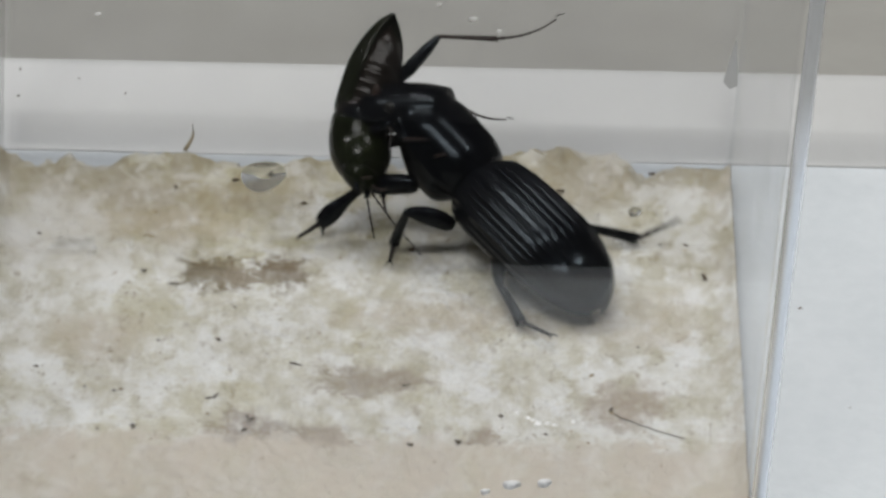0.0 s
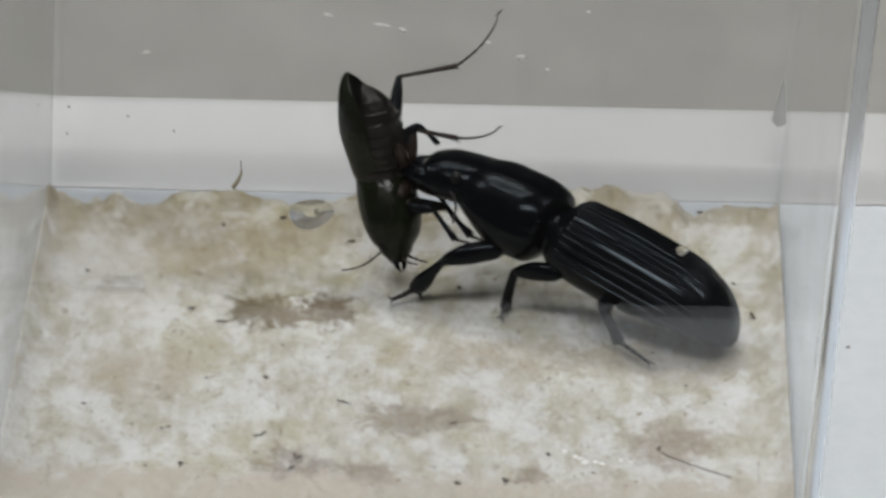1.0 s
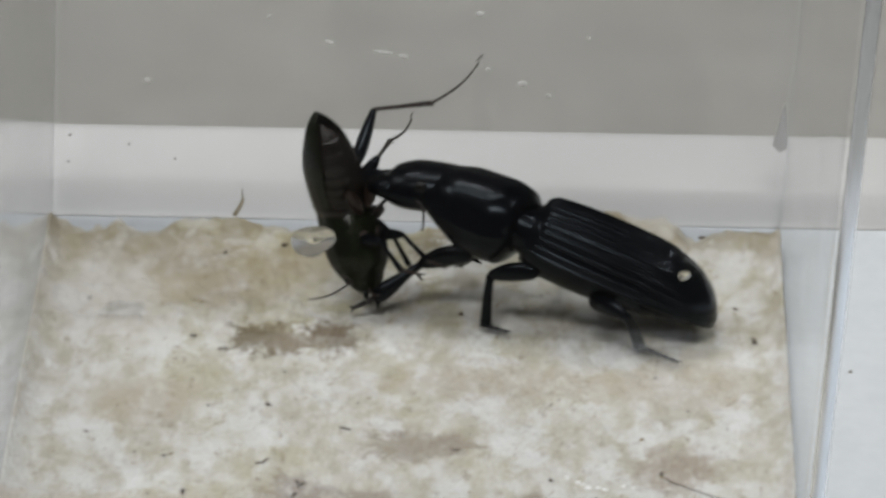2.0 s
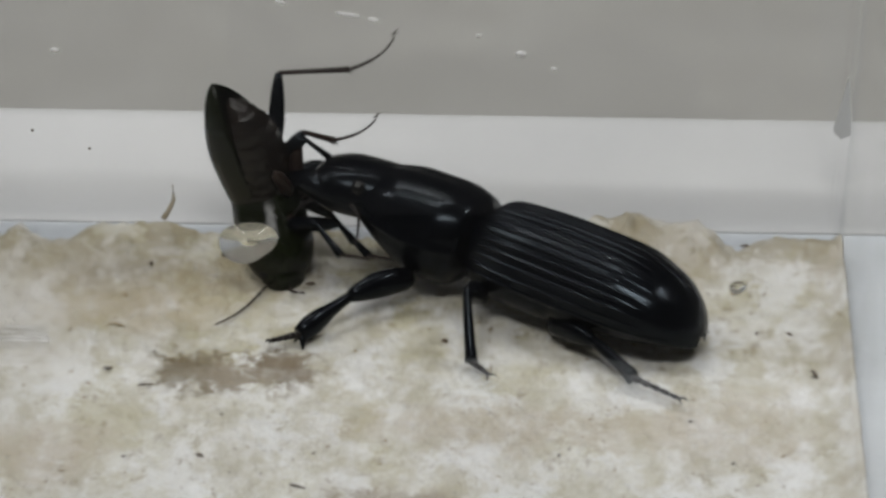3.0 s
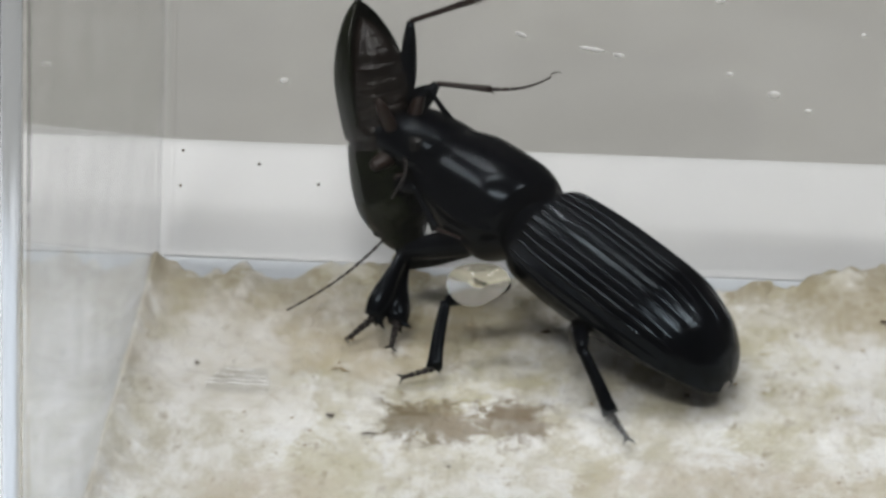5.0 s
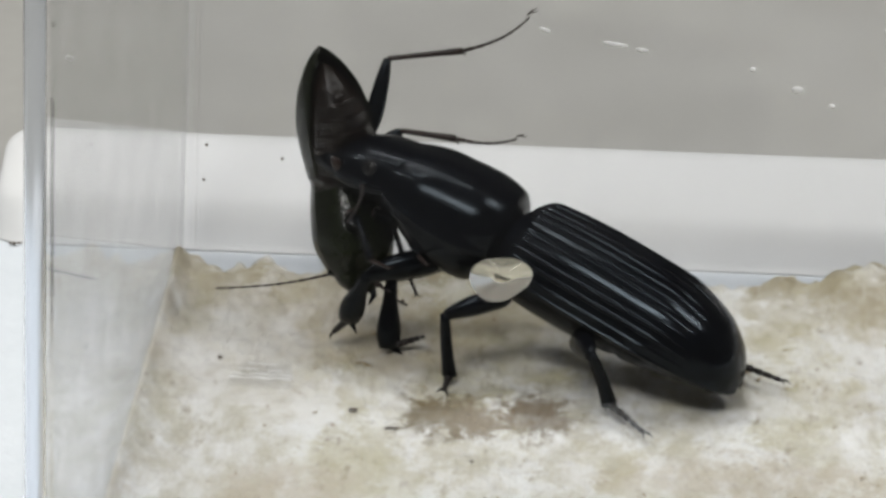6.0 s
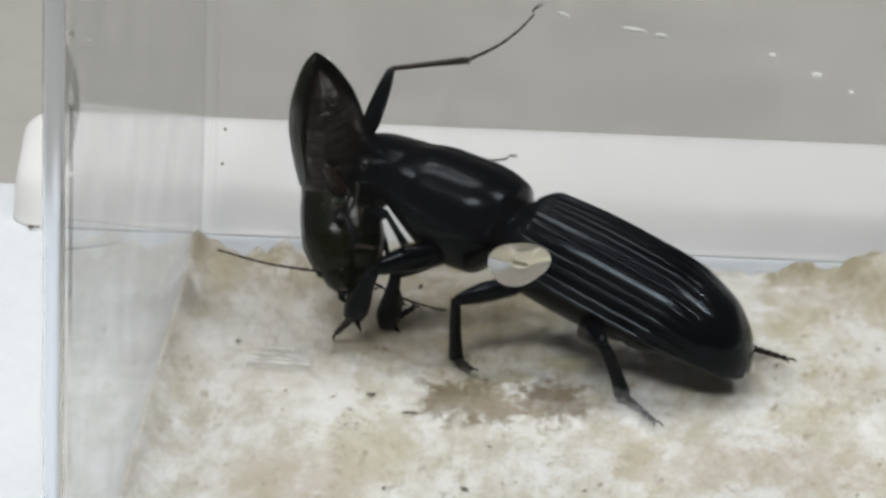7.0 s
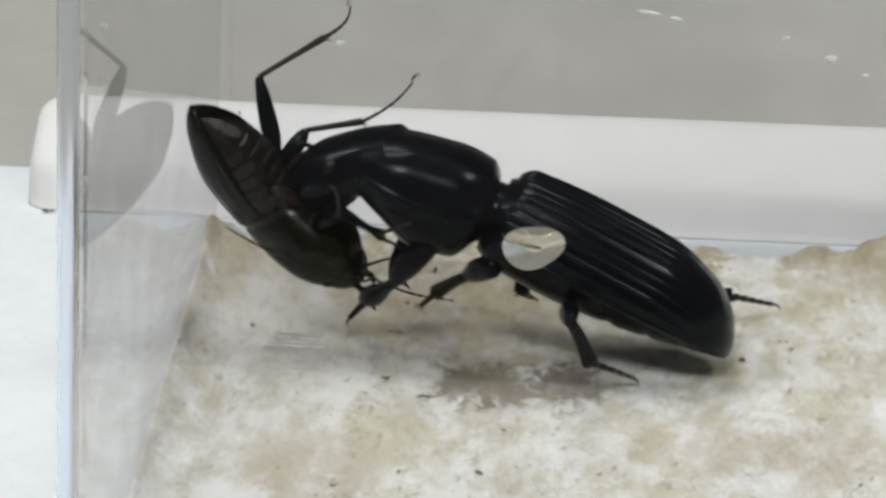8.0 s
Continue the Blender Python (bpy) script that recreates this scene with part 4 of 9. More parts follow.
# specks of dust on the back wall, their sparkle painted as near-white colour
for x, z, r in ((-0.0330, 0.0175, 0.00035), (0.0125, 0.0178, 0.00045), (0.0157, 0.0163, 0.00025), (0.0084, 0.0197, 0.00025), (0.0074, 0.0269, 0.0004), (-0.0180, 0.0262, 0.0002), (0.0205, 0.0240, 0.0002)):
    v, f = blob((0, 0, 0), r * 1.3, 0.00012, r * 0.8, 10, 6)
    speck = mesh_object("dust_glint", v, f, M_GLINT)
    speck.matrix_basis = pose(x, BACK + 0.02 * z - 0.0001, z)
    tagged(speck, "speck of dust on the clear wall, painted white as a glint", "dust", "specks on the back wall")
for x, z in ((-0.0356, 0.0089), (-0.0432, 0.0064), (-0.0428, 0.0100), (-0.0300, 0.0070)):
    v, f = blob((0, 0, 0), 0.00016, 0.0001, 0.00016, 8, 6)
    speck = mesh_object("dirt_speck", v, f, M_CRUMB)
    speck.matrix_basis = pose(x, BACK + 0.02 * z - 0.0001, z)
    tagged(speck, "tiny dark speck stuck to the clear wall", "dirt", "specks on the back wall")

# white streaks that paint in glints on the back wall
for x, z, ln, tilt in ((-0.0043, 0.0217, 0.0012, 8), (-0.0018, 0.0212, 0.0006, 10), (-0.0108, 0.0229, 0.0006, 22)):
    v, f = blob((0, 0, 0), ln, 0.00010, 0.00020, 16, 8)
    smear = mesh_object("smear", v, f, M_GLINT)
    smear.matrix_basis = pose(x, BACK + 0.02 * z - 0.0001, z, 0, tilt, 0)
    tagged(smear, "white streak painted as a glint on the clear wall", "smear", "specks on the back wall")

# a curved hair lying near the front corner
v, f = tube([(0.0300 + 0.0075 * k / 8, 0.0125 - 0.0050 * (k / 8) ** 0.8, tissue_height(0.0300 + 0.0075 * k / 8, 0.0125 - 0.0050 * (k / 8) ** 0.8)[0] + 0.0002) for k in range(9)], [0.00006] * 9, 6)
tagged(mesh_object("hair", v, f, M_CRUMB), "fine curved dark hair lying on the tissue", "hair")


# fine litter, too small to count
def litter(seed, count, size, mat, label):
    rnd = random.Random(seed)
    verts, faces = [], []
    for k in range(count):
        x, y = rnd.uniform(-0.042, 0.042), rnd.uniform(0.0, 0.066)
        if noise.noise((x * 90, y * 90, 3.0)) < rnd.uniform(-0.35, 0.35):
            continue
        z = tissue_height(x, y)[0] + 0.0001
        s = size * rnd.uniform(0.00006, 0.00018) * (1.6 if rnd.random() < 0.1 else 1)
        a, st = rnd.uniform(0, 6.3), rnd.uniform(1, 2.6)
        ca, sa = math.cos(a), math.sin(a)
        n = len(verts)
        for dx, dy, dz in ((st, 0, 0), (0, 1, 0), (-st, 0, 0), (0, -1, 0), (0, 0, 0.9)):
            dx, dy = dx * rnd.uniform(0.6, 1.2), dy * rnd.uniform(0.6, 1.2)
            verts.append((x + s * (dx * ca - dy * sa), y + s * (dx * sa + dy * ca), z + s * dz))
        faces += [(n, n + 1, n + 4), (n + 1, n + 2, n + 4), (n + 2, n + 3, n + 4), (n + 3, n, n + 4)]
    ob = mesh_object("litter", verts, faces, mat, smooth=False)
    tagged(ob, label, "litter", kind="stuff")


litter(5, 420, 1.0, M_TAN, "fine tan litter scattered over the tissue")
litter(8, 50, 1.2, M_CRUMB, "dark brown specks scattered over the tissue")


# ---------------------------------------------------------------- what moves
def motions():
    walk(BIG, [
        (0, pose(0.01401, 0.05018, 0.00794, 10.1, -10.9, 126.6)), (0.2, pose(0.01530, 0.04966, 0.00828, 11.4, -11.7, 132.2)),
        (0.5, pose(0.01617, 0.04909, 0.00859, 12.3, -12.5, 136.6)), (0.75, pose(0.01697, 0.04693, 0.00934, 13.8, -14.3, 144.3)),
        (1, pose(0.01777, 0.04327, 0.01087, 15.5, -18.1, 155.2)), (1.25, pose(0.01719, 0.04536, 0.01046, 15.4, -17.1, 154.9)),
        (1.5, pose(0.01660, 0.04742, 0.01007, 15.3, -16.1, 154.7)), (1.75, pose(0.01507, 0.04796, 0.01090, 16.1, -18.2, 162.1)),
        (2, pose(0.01390, 0.04813, 0.01177, 16.7, -20.4, 170.5)), (2.2, pose(0.01462, 0.04919, 0.01028, 15.9, -16.6, 161.4)),
        (2.4, pose(0.01380, 0.04747, 0.01144, 16.5, -19.5, 168.5)), (2.6, pose(0.01240, 0.05202, 0.00899, 15.5, -13.5, 160.0)),
        (2.75, pose(0.01124, 0.05500, 0.00770, 14.8, -10.3, 155.4)), (2.9, pose(0.01013, 0.05716, 0.00633, 14.1, -7.0, 151.4)),
        (3.1, pose(0.00891, 0.05902, 0.00514, 13.6, -4.1, 148.4)), (3.3, pose(0.00818, 0.05954, 0.00499, 13.7, -3.7, 149.2)),
        (3.5, pose(0.00745, 0.05906, 0.00640, 14.2, -7.1, 152.2)), (3.65, pose(0.00591, 0.05808, 0.00843, 15.2, -12.0, 158.2)),
        (3.8, pose(0.00467, 0.05384, 0.01199, 16.8, -20.8, 172.2)), (3.9, pose(0.00286, 0.05167, 0.01199, 16.8, -20.8, 172.4)),
        (4, pose(0.00107, 0.04952, 0.01199, 16.8, -20.8, 172.7)), (4.1, pose(0.00090, 0.04892, 0.01254, 16.9, -22.2, 172.0)),
        (4.2, pose(0.00075, 0.04831, 0.01308, 17.1, -23.7, 171.1)), (4.35, pose(-0.00059, 0.04949, 0.01273, 16.9, -22.8, 168.2)),
        (4.5, pose(-0.00187, 0.05006, 0.01267, 16.9, -22.6, 166.5)), (4.7, pose(-0.00514, 0.05281, 0.01185, 15.7, -20.5, 153.3)),
        (4.85, pose(-0.00683, 0.05691, 0.01098, 14.7, -18.3, 147.9)), (5, pose(-0.00851, 0.06051, 0.01036, 13.9, -16.8, 143.6)),
        (5.2, pose(-0.01047, 0.05395, 0.01297, 16.4, -23.4, 156.9)), (5.4, pose(-0.01080, 0.05410, 0.01252, 16.2, -22.2, 157.0)),
        (5.6, pose(-0.01113, 0.05422, 0.01209, 16.1, -21.1, 157.1)), (5.8, pose(-0.01146, 0.05431, 0.01167, 16.0, -20.0, 157.3)),
        (6, pose(-0.01178, 0.05436, 0.01127, 15.9, -19.0, 157.6)), (6.2, pose(-0.01210, 0.05440, 0.01087, 15.8, -18.0, 157.9)),
        (6.5, pose(-0.01258, 0.05439, 0.01031, 15.7, -16.6, 158.4)), (6.75, pose(-0.01285, 0.05415, 0.01059, 15.8, -17.3, 159.1)),
        (7, pose(-0.01311, 0.05389, 0.01088, 15.9, -18.1, 159.8)), (7.25, pose(-0.01618, 0.05578, 0.01046, 15.8, -17.0, 159.7)),
        (7.5, pose(-0.01928, 0.05767, 0.01006, 15.7, -14.4, 159.8)), (7.75, pose(-0.01783, 0.05342, 0.01193, 16.6, -20.7, 166.5)),
        (8, pose(-0.01598, 0.04906, 0.01363, 17.3, -25.1, 173.6)),
    ])
    walk(BIG_PARTS["pronotum"], [
        (0, pose(0.00000, 0.00000, 0.00000, 11.2, -25.2, 19.8)), (0.2, pose(0.00000, 0.00000, 0.00000, 14.4, -28.1, 25.0)),
        (0.5, pose(0.00000, 0.00000, 0.00000, 12.6, -24.8, 23.1)), (0.75, pose(0.00000, 0.00000, 0.00000, 3.1, -10.2, 6.6)),
        (1, pose(0.00000, -0.00000, 0.00000, -4.1, 1.8, -9.3)), (1.25, pose(0.00000, 0.00000, 0.00000, -0.4, -5.5, -0.8)),
        (1.5, pose(0.00000, 0.00000, 0.00000, 5.6, -14.1, 12.0)), (1.75, pose(0.00000, 0.00000, 0.00000, -4.1, -3.1, -9.9)),
        (2, pose(-0.00000, 0.00000, 0.00000, -8.2, 3.1, -21.1)), (2.2, pose(-0.00000, 0.00000, 0.00000, -5.6, 4.5, -14.7)),
        (2.4, pose(0.00000, 0.00000, 0.00000, -7.2, 2.6, -17.9)), (2.6, pose(0.00000, -0.00000, 0.00000, -2.5, -1.4, -6.2)),
        (2.75, pose(-0.00000, 0.00000, -0.00000, -1.3, -1.2, -2.8)), (2.9, pose(0.00000, 0.00000, -0.00000, -0.4, -3.6, 0.8)),
        (3.1, pose(0.00000, 0.00000, 0.00000, 0.1, -6.3, 3.9)), (3.3, pose(-0.00000, 0.00000, 0.00000, 0.2, -8.6, 6.2)),
        (3.5, pose(-0.00000, 0.00000, 0.00000, -0.7, -13.0, 4.0)), (3.65, pose(0.00000, 0.00000, 0.00000, -1.0, -6.4, -0.0)),
        (3.8, pose(0.00000, 0.00000, 0.00000, -5.0, 1.0, -11.1)), (3.9, pose(0.00000, 0.00000, -0.00000, -3.6, 1.2, -8.4)),
        (4, pose(0.00000, 0.00000, 0.00000, -1.6, 1.0, -3.9)), (4.1, pose(-0.00000, 0.00000, 0.00000, -4.4, 1.2, -11.2)),
        (4.2, pose(0.00000, -0.00000, -0.00000, -6.2, 0.8, -15.3)), (4.35, pose(0.00000, 0.00000, 0.00000, -3.7, 0.6, -11.4)),
        (4.5, pose(-0.00000, 0.00000, 0.00000, -1.6, 0.3, -8.6)), (4.7, pose(-0.00000, 0.00000, 0.00000, -2.7, 1.7, -9.7)),
        (4.85, pose(0.00000, 0.00000, 0.00000, -1.5, 1.0, -7.2)), (5, pose(-0.00000, 0.00000, 0.00000, -0.7, 0.4, -5.5)),
        (5.2, pose(0.00000, 0.00000, 0.00000, -9.7, 3.9, -20.6)), (5.4, pose(0.00000, 0.00000, -0.00000, -7.7, 2.7, -14.9)),
        (5.6, pose(0.00000, 0.00000, -0.00000, -5.6, 1.1, -8.5)), (5.8, pose(0.00000, 0.00000, -0.00000, -3.7, -0.7, -1.7)),
        (6, pose(0.00000, -0.00000, 0.00000, -1.9, -2.9, 6.0)), (6.2, pose(-0.00000, -0.00000, 0.00000, -0.1, -5.4, 15.0)),
        (6.5, pose(0.00000, 0.00000, 0.00000, 3.7, -10.0, 32.7)), (6.75, pose(0.00000, 0.00000, 0.00000, 3.8, -4.6, 15.9)),
        (7, pose(0.00000, 0.00000, -0.00000, 1.3, 1.8, -2.5)), (7.25, pose(0.00000, 0.00000, 0.00000, -0.6, 4.2, -4.2)),
        (7.5, pose(0.00000, 0.00000, -0.00000, -1.2, 6.0, -3.6)), (7.75, pose(0.00000, 0.00000, 0.00000, -1.8, 7.5, -4.8)),
        (8, pose(0.00000, -0.00000, 0.00000, 1.6, 6.3, 3.2)),
    ])
    walk(BIG_PARTS["head"], [
        (0, pose(0.00953, 0.00343, 0.00478, 13.0, 24.9, 34.7)), (0.2, pose(0.00896, 0.00418, 0.00527, 10.0, 18.5, 26.3)),
        (0.5, pose(0.00935, 0.00399, 0.00469, 8.9, 18.5, 23.4)), (0.75, pose(0.01095, 0.00127, 0.00199, 7.2, 16.7, 18.5)),
        (1, pose(0.01105, -0.00180, -0.00036, 3.5, 15.1, 8.5)), (1.25, pose(0.01115, -0.00016, 0.00107, 3.0, 9.6, 7.5)),
        (1.5, pose(0.01063, 0.00226, 0.00273, 2.7, 3.4, 6.7)), (1.75, pose(0.01102, -0.00192, 0.00061, 0.4, 11.8, 1.1)),
        (2, pose(0.01043, -0.00403, -0.00060, -2.3, 18.9, -6.1)), (2.2, pose(0.01074, -0.00281, -0.00088, 1.9, 17.2, 5.3)),
        (2.4, pose(0.01053, -0.00341, -0.00051, -1.1, 16.2, -2.6)), (2.6, pose(0.01102, -0.00117, 0.00028, 2.3, 10.6, 8.2)),
        (2.75, pose(0.01106, -0.00053, 0.00026, 3.6, 7.4, 13.7)), (2.9, pose(0.01108, 0.00018, 0.00073, 4.1, 3.7, 18.4)),
        (3.1, pose(0.01103, 0.00078, 0.00124, 4.1, -0.2, 22.0)), (3.3, pose(0.01098, 0.00120, 0.00169, 3.6, -2.3, 21.8)),
        (3.5, pose(0.01088, 0.00077, 0.00255, 4.3, 2.1, 20.4)), (3.65, pose(0.01103, 0.00002, 0.00125, 3.1, 6.6, 11.8)),
        (3.8, pose(0.01084, -0.00213, -0.00019, -2.6, 12.3, -6.3)), (3.9, pose(0.01101, -0.00161, -0.00023, -2.9, 16.6, -7.3)),
        (4, pose(0.01117, -0.00077, -0.00019, -3.1, 21.2, -8.4)), (4.1, pose(0.01100, -0.00219, -0.00024, -3.4, 21.7, -8.8)),
        (4.2, pose(0.01086, -0.00298, -0.00017, -3.8, 22.2, -9.2)), (4.35, pose(0.01102, -0.00225, -0.00014, -2.9, 24.2, -7.0)),
        (4.5, pose(0.01107, -0.00170, -0.00008, -2.8, 26.4, -6.8)), (4.7, pose(0.01108, -0.00193, -0.00034, 1.3, 12.2, 0.9)),
        (4.85, pose(0.01113, -0.00143, -0.00018, 4.1, 8.4, 6.7)), (5, pose(0.01115, -0.00111, -0.00008, 6.1, 4.7, 10.9)),
        (5.2, pose(0.01034, -0.00391, -0.00076, -2.5, 12.8, -7.2)), (5.4, pose(0.01037, -0.00274, -0.00049, -2.4, 13.0, -7.6)),
        (5.6, pose(0.01036, -0.00154, -0.00020, -2.4, 13.2, -8.1)), (5.8, pose(0.01032, -0.00026, 0.00013, -2.3, 13.4, -8.7)),
        (6, pose(0.01022, 0.00113, 0.00051, -2.4, 13.7, -9.5)), (6.2, pose(0.01002, 0.00276, 0.00097, -2.5, 14.0, -10.3)),
        (6.5, pose(0.00923, 0.00607, 0.00195, -2.3, 14.0, -11.1)), (6.75, pose(0.01025, 0.00298, 0.00084, -3.2, 16.5, -12.0)),
        (7, pose(0.01118, -0.00053, -0.00039, -3.7, 18.5, -12.2)), (7.25, pose(0.01119, -0.00083, -0.00085, -1.8, 22.5, -4.9)),
        (7.5, pose(0.01111, -0.00070, -0.00118, 0.7, 25.1, 2.3)), (7.75, pose(0.01108, -0.00093, -0.00145, -3.8, 36.9, -7.6)),
        (8, pose(0.01112, 0.00062, -0.00121, -10.0, 44.6, -19.1)),
    ])
    walk(BIG_PARTS["front_femur_near"], [
        (0, pose(0.00382, 0.00578, -0.00167, -0.7, 24.2, 43.3)), (0.2, pose(0.00292, 0.00600, -0.00109, -17.7, 27.9, 4.0)),
        (0.5, pose(0.00274, 0.00547, -0.00129, -0.4, 18.3, 35.0)), (0.75, pose(0.00416, 0.00387, -0.00326, 2.0, 18.9, 45.9)),
        (1, pose(0.00447, 0.00232, -0.00470, -5.0, 35.4, 22.6)), (1.25, pose(0.00461, 0.00316, -0.00396, -9.5, 29.7, 12.9)),
        (1.5, pose(0.00412, 0.00454, -0.00290, -14.6, 36.8, 6.3)), (1.75, pose(0.00502, 0.00197, -0.00450, -22.4, 39.1, -5.1)),
        (2, pose(0.00497, 0.00073, -0.00530, -38.1, 37.2, -29.5)), (2.2, pose(0.00469, 0.00169, -0.00531, -22.5, 35.1, -8.3)),
        (2.4, pose(0.00482, 0.00150, -0.00531, -28.9, 39.8, -17.5)), (2.6, pose(0.00477, 0.00291, -0.00483, -5.5, 33.4, 15.8)),
        (2.75, pose(0.00458, 0.00341, -0.00481, 6.8, 26.3, 39.2)), (2.9, pose(0.00453, 0.00390, -0.00462, 13.2, 19.2, 56.3)),
        (3.1, pose(0.00450, 0.00437, -0.00444, 16.7, 13.2, 70.3)), (3.3, pose(0.00448, 0.00478, -0.00429, 17.4, 13.1, 73.1)),
        (3.5, pose(0.00485, 0.00480, -0.00402, 19.3, 16.0, 79.7)), (3.65, pose(0.00491, 0.00389, -0.00468, 19.7, 14.7, 82.1)),
        (3.8, pose(0.00510, 0.00224, -0.00551, 15.1, 40.1, 62.7)), (3.9, pose(0.00523, 0.00216, -0.00553, -17.0, 50.2, 14.5)),
        (4, pose(0.00528, 0.00225, -0.00548, -44.8, 41.7, -25.7)), (4.1, pose(0.00545, 0.00157, -0.00549, -45.9, 43.3, -27.0)),
        (4.2, pose(0.00551, 0.00118, -0.00539, -48.0, 45.1, -29.6)), (4.35, pose(0.00530, 0.00177, -0.00502, -50.1, 37.8, -32.9)),
        (4.5, pose(0.00506, 0.00227, -0.00465, -52.8, 30.7, -37.7)), (4.7, pose(0.00431, 0.00213, -0.00440, -24.2, 45.3, 2.3)),
        (4.85, pose(0.00372, 0.00242, -0.00399, -21.6, 30.6, 9.1)), (5, pose(0.00315, 0.00260, -0.00362, -10.4, 34.3, 27.2)),
        (5.2, pose(0.00353, 0.00079, -0.00442, -11.5, 42.9, 23.1)), (5.4, pose(0.00378, 0.00126, -0.00437, -9.2, 37.3, 27.4)),
        (5.6, pose(0.00399, 0.00175, -0.00430, -5.9, 34.1, 32.8)), (5.8, pose(0.00417, 0.00227, -0.00421, -3.4, 31.7, 37.3)),
        (6, pose(0.00429, 0.00285, -0.00408, -1.4, 29.8, 40.8)), (6.2, pose(0.00430, 0.00355, -0.00389, -1.9, 27.7, 40.2)),
        (6.5, pose(0.00380, 0.00499, -0.00335, -6.8, 25.7, 30.7)), (6.75, pose(0.00386, 0.00427, -0.00349, -3.3, 27.4, 38.1)),
        (7, pose(0.00393, 0.00330, -0.00373, -0.5, 27.3, 44.1)), (7.25, pose(0.00394, 0.00350, -0.00445, 12.4, 24.8, 73.2)),
        (7.5, pose(0.00385, 0.00394, -0.00505, 14.2, 22.4, 85.2)), (7.75, pose(0.00357, 0.00348, -0.00471, 20.3, 52.8, 87.0)),
        (8, pose(0.00304, 0.00387, -0.00398, -103.7, 58.6, -67.0)),
    ])
    walk(BIG_PARTS["front_tibia_near"], [
        (0, pose(0.00833, 0.01003, -0.00446, 9.3, 56.9, 64.6)), (0.2, pose(0.00891, 0.00642, -0.00427, -44.0, 33.8, -12.4)),
        (0.5, pose(0.00803, 0.00917, -0.00343, -120.6, 61.1, -74.6)), (0.75, pose(0.00864, 0.00849, -0.00547, -109.2, 58.5, -61.6)),
        (1, pose(0.00959, 0.00445, -0.00864, -96.1, 59.5, -46.7)), (1.25, pose(0.01037, 0.00448, -0.00732, -87.9, 68.0, -37.6)),
        (1.5, pose(0.00953, 0.00513, -0.00697, -71.2, 60.1, -21.7)), (1.75, pose(0.01027, 0.00150, -0.00879, -48.8, 61.5, 3.4)),
        (2, pose(0.00968, -0.00194, -0.00942, -36.3, 58.3, 17.5)), (2.2, pose(0.01020, 0.00089, -0.00922, -20.6, 48.8, 39.8)),
        (2.4, pose(0.00980, -0.00007, -0.00966, -44.4, 58.4, 4.3)), (2.6, pose(0.01024, 0.00445, -0.00857, -12.8, 48.2, 44.4)),
        (2.75, pose(0.00930, 0.00726, -0.00782, -3.1, 40.8, 60.5)), (2.9, pose(0.00810, 0.00924, -0.00686, 1.5, 32.9, 71.4)),
        (3.1, pose(0.00673, 0.01060, -0.00599, 3.6, 28.1, 79.5)), (3.3, pose(0.00640, 0.01112, -0.00584, 2.9, 31.2, 77.6)),
        (3.5, pose(0.00601, 0.01123, -0.00589, -4.1, 48.9, 57.9)), (3.65, pose(0.00581, 0.01040, -0.00641, -21.9, 62.9, 27.0)),
        (3.8, pose(0.00749, 0.00686, -0.00989, -95.3, 63.5, -69.0)), (3.9, pose(0.00944, 0.00325, -0.01075, -69.1, 62.7, -37.2)),
        (4, pose(0.00986, 0.00005, -0.01000, -50.5, 51.2, -9.2)), (4.1, pose(0.00986, -0.00068, -0.01016, -58.0, 58.3, -20.9)),
        (4.2, pose(0.00969, -0.00119, -0.01021, -72.6, 63.3, -39.1)), (4.35, pose(0.00981, -0.00114, -0.00919, -89.1, 52.6, -60.7)),
        (4.5, pose(0.00968, -0.00131, -0.00813, -96.3, 39.6, -75.3)), (4.7, pose(0.00909, 0.00232, -0.00923, -63.0, 68.9, -29.3)),
        (4.85, pose(0.00950, 0.00335, -0.00746, 60.0, 70.2, 107.6)), (5, pose(0.00814, 0.00517, -0.00746, 65.8, 52.5, 117.7)),
        (5.2, pose(0.00811, 0.00275, -0.00905, -103.5, 49.5, -77.5)), (5.4, pose(0.00858, 0.00374, -0.00849, -105.1, 53.1, -80.0)),
        (5.6, pose(0.00872, 0.00479, -0.00811, -104.4, 55.2, -79.3)), (5.8, pose(0.00877, 0.00578, -0.00778, -102.4, 57.2, -77.1)),
        (6, pose(0.00875, 0.00671, -0.00746, -99.1, 59.4, -73.2)), (6.2, pose(0.00890, 0.00744, -0.00705, -95.6, 63.9, -69.7)),
        (6.5, pose(0.00907, 0.00812, -0.00629, -78.3, 75.0, -53.1)), (6.75, pose(0.00861, 0.00800, -0.00661, -89.5, 68.6, -64.3)),
        (7, pose(0.00827, 0.00750, -0.00685, -95.7, 64.6, -70.8)), (7.25, pose(0.00572, 0.00941, -0.00729, -95.8, 53.3, -69.5)),
        (7.5, pose(0.00438, 0.01021, -0.00764, -95.1, 56.0, -71.5)), (7.75, pose(0.00379, 0.00759, -0.01013, -109.1, 24.7, -77.2)),
        (8, pose(0.00443, 0.00061, -0.00978, -106.7, 34.8, -72.9)),
    ])
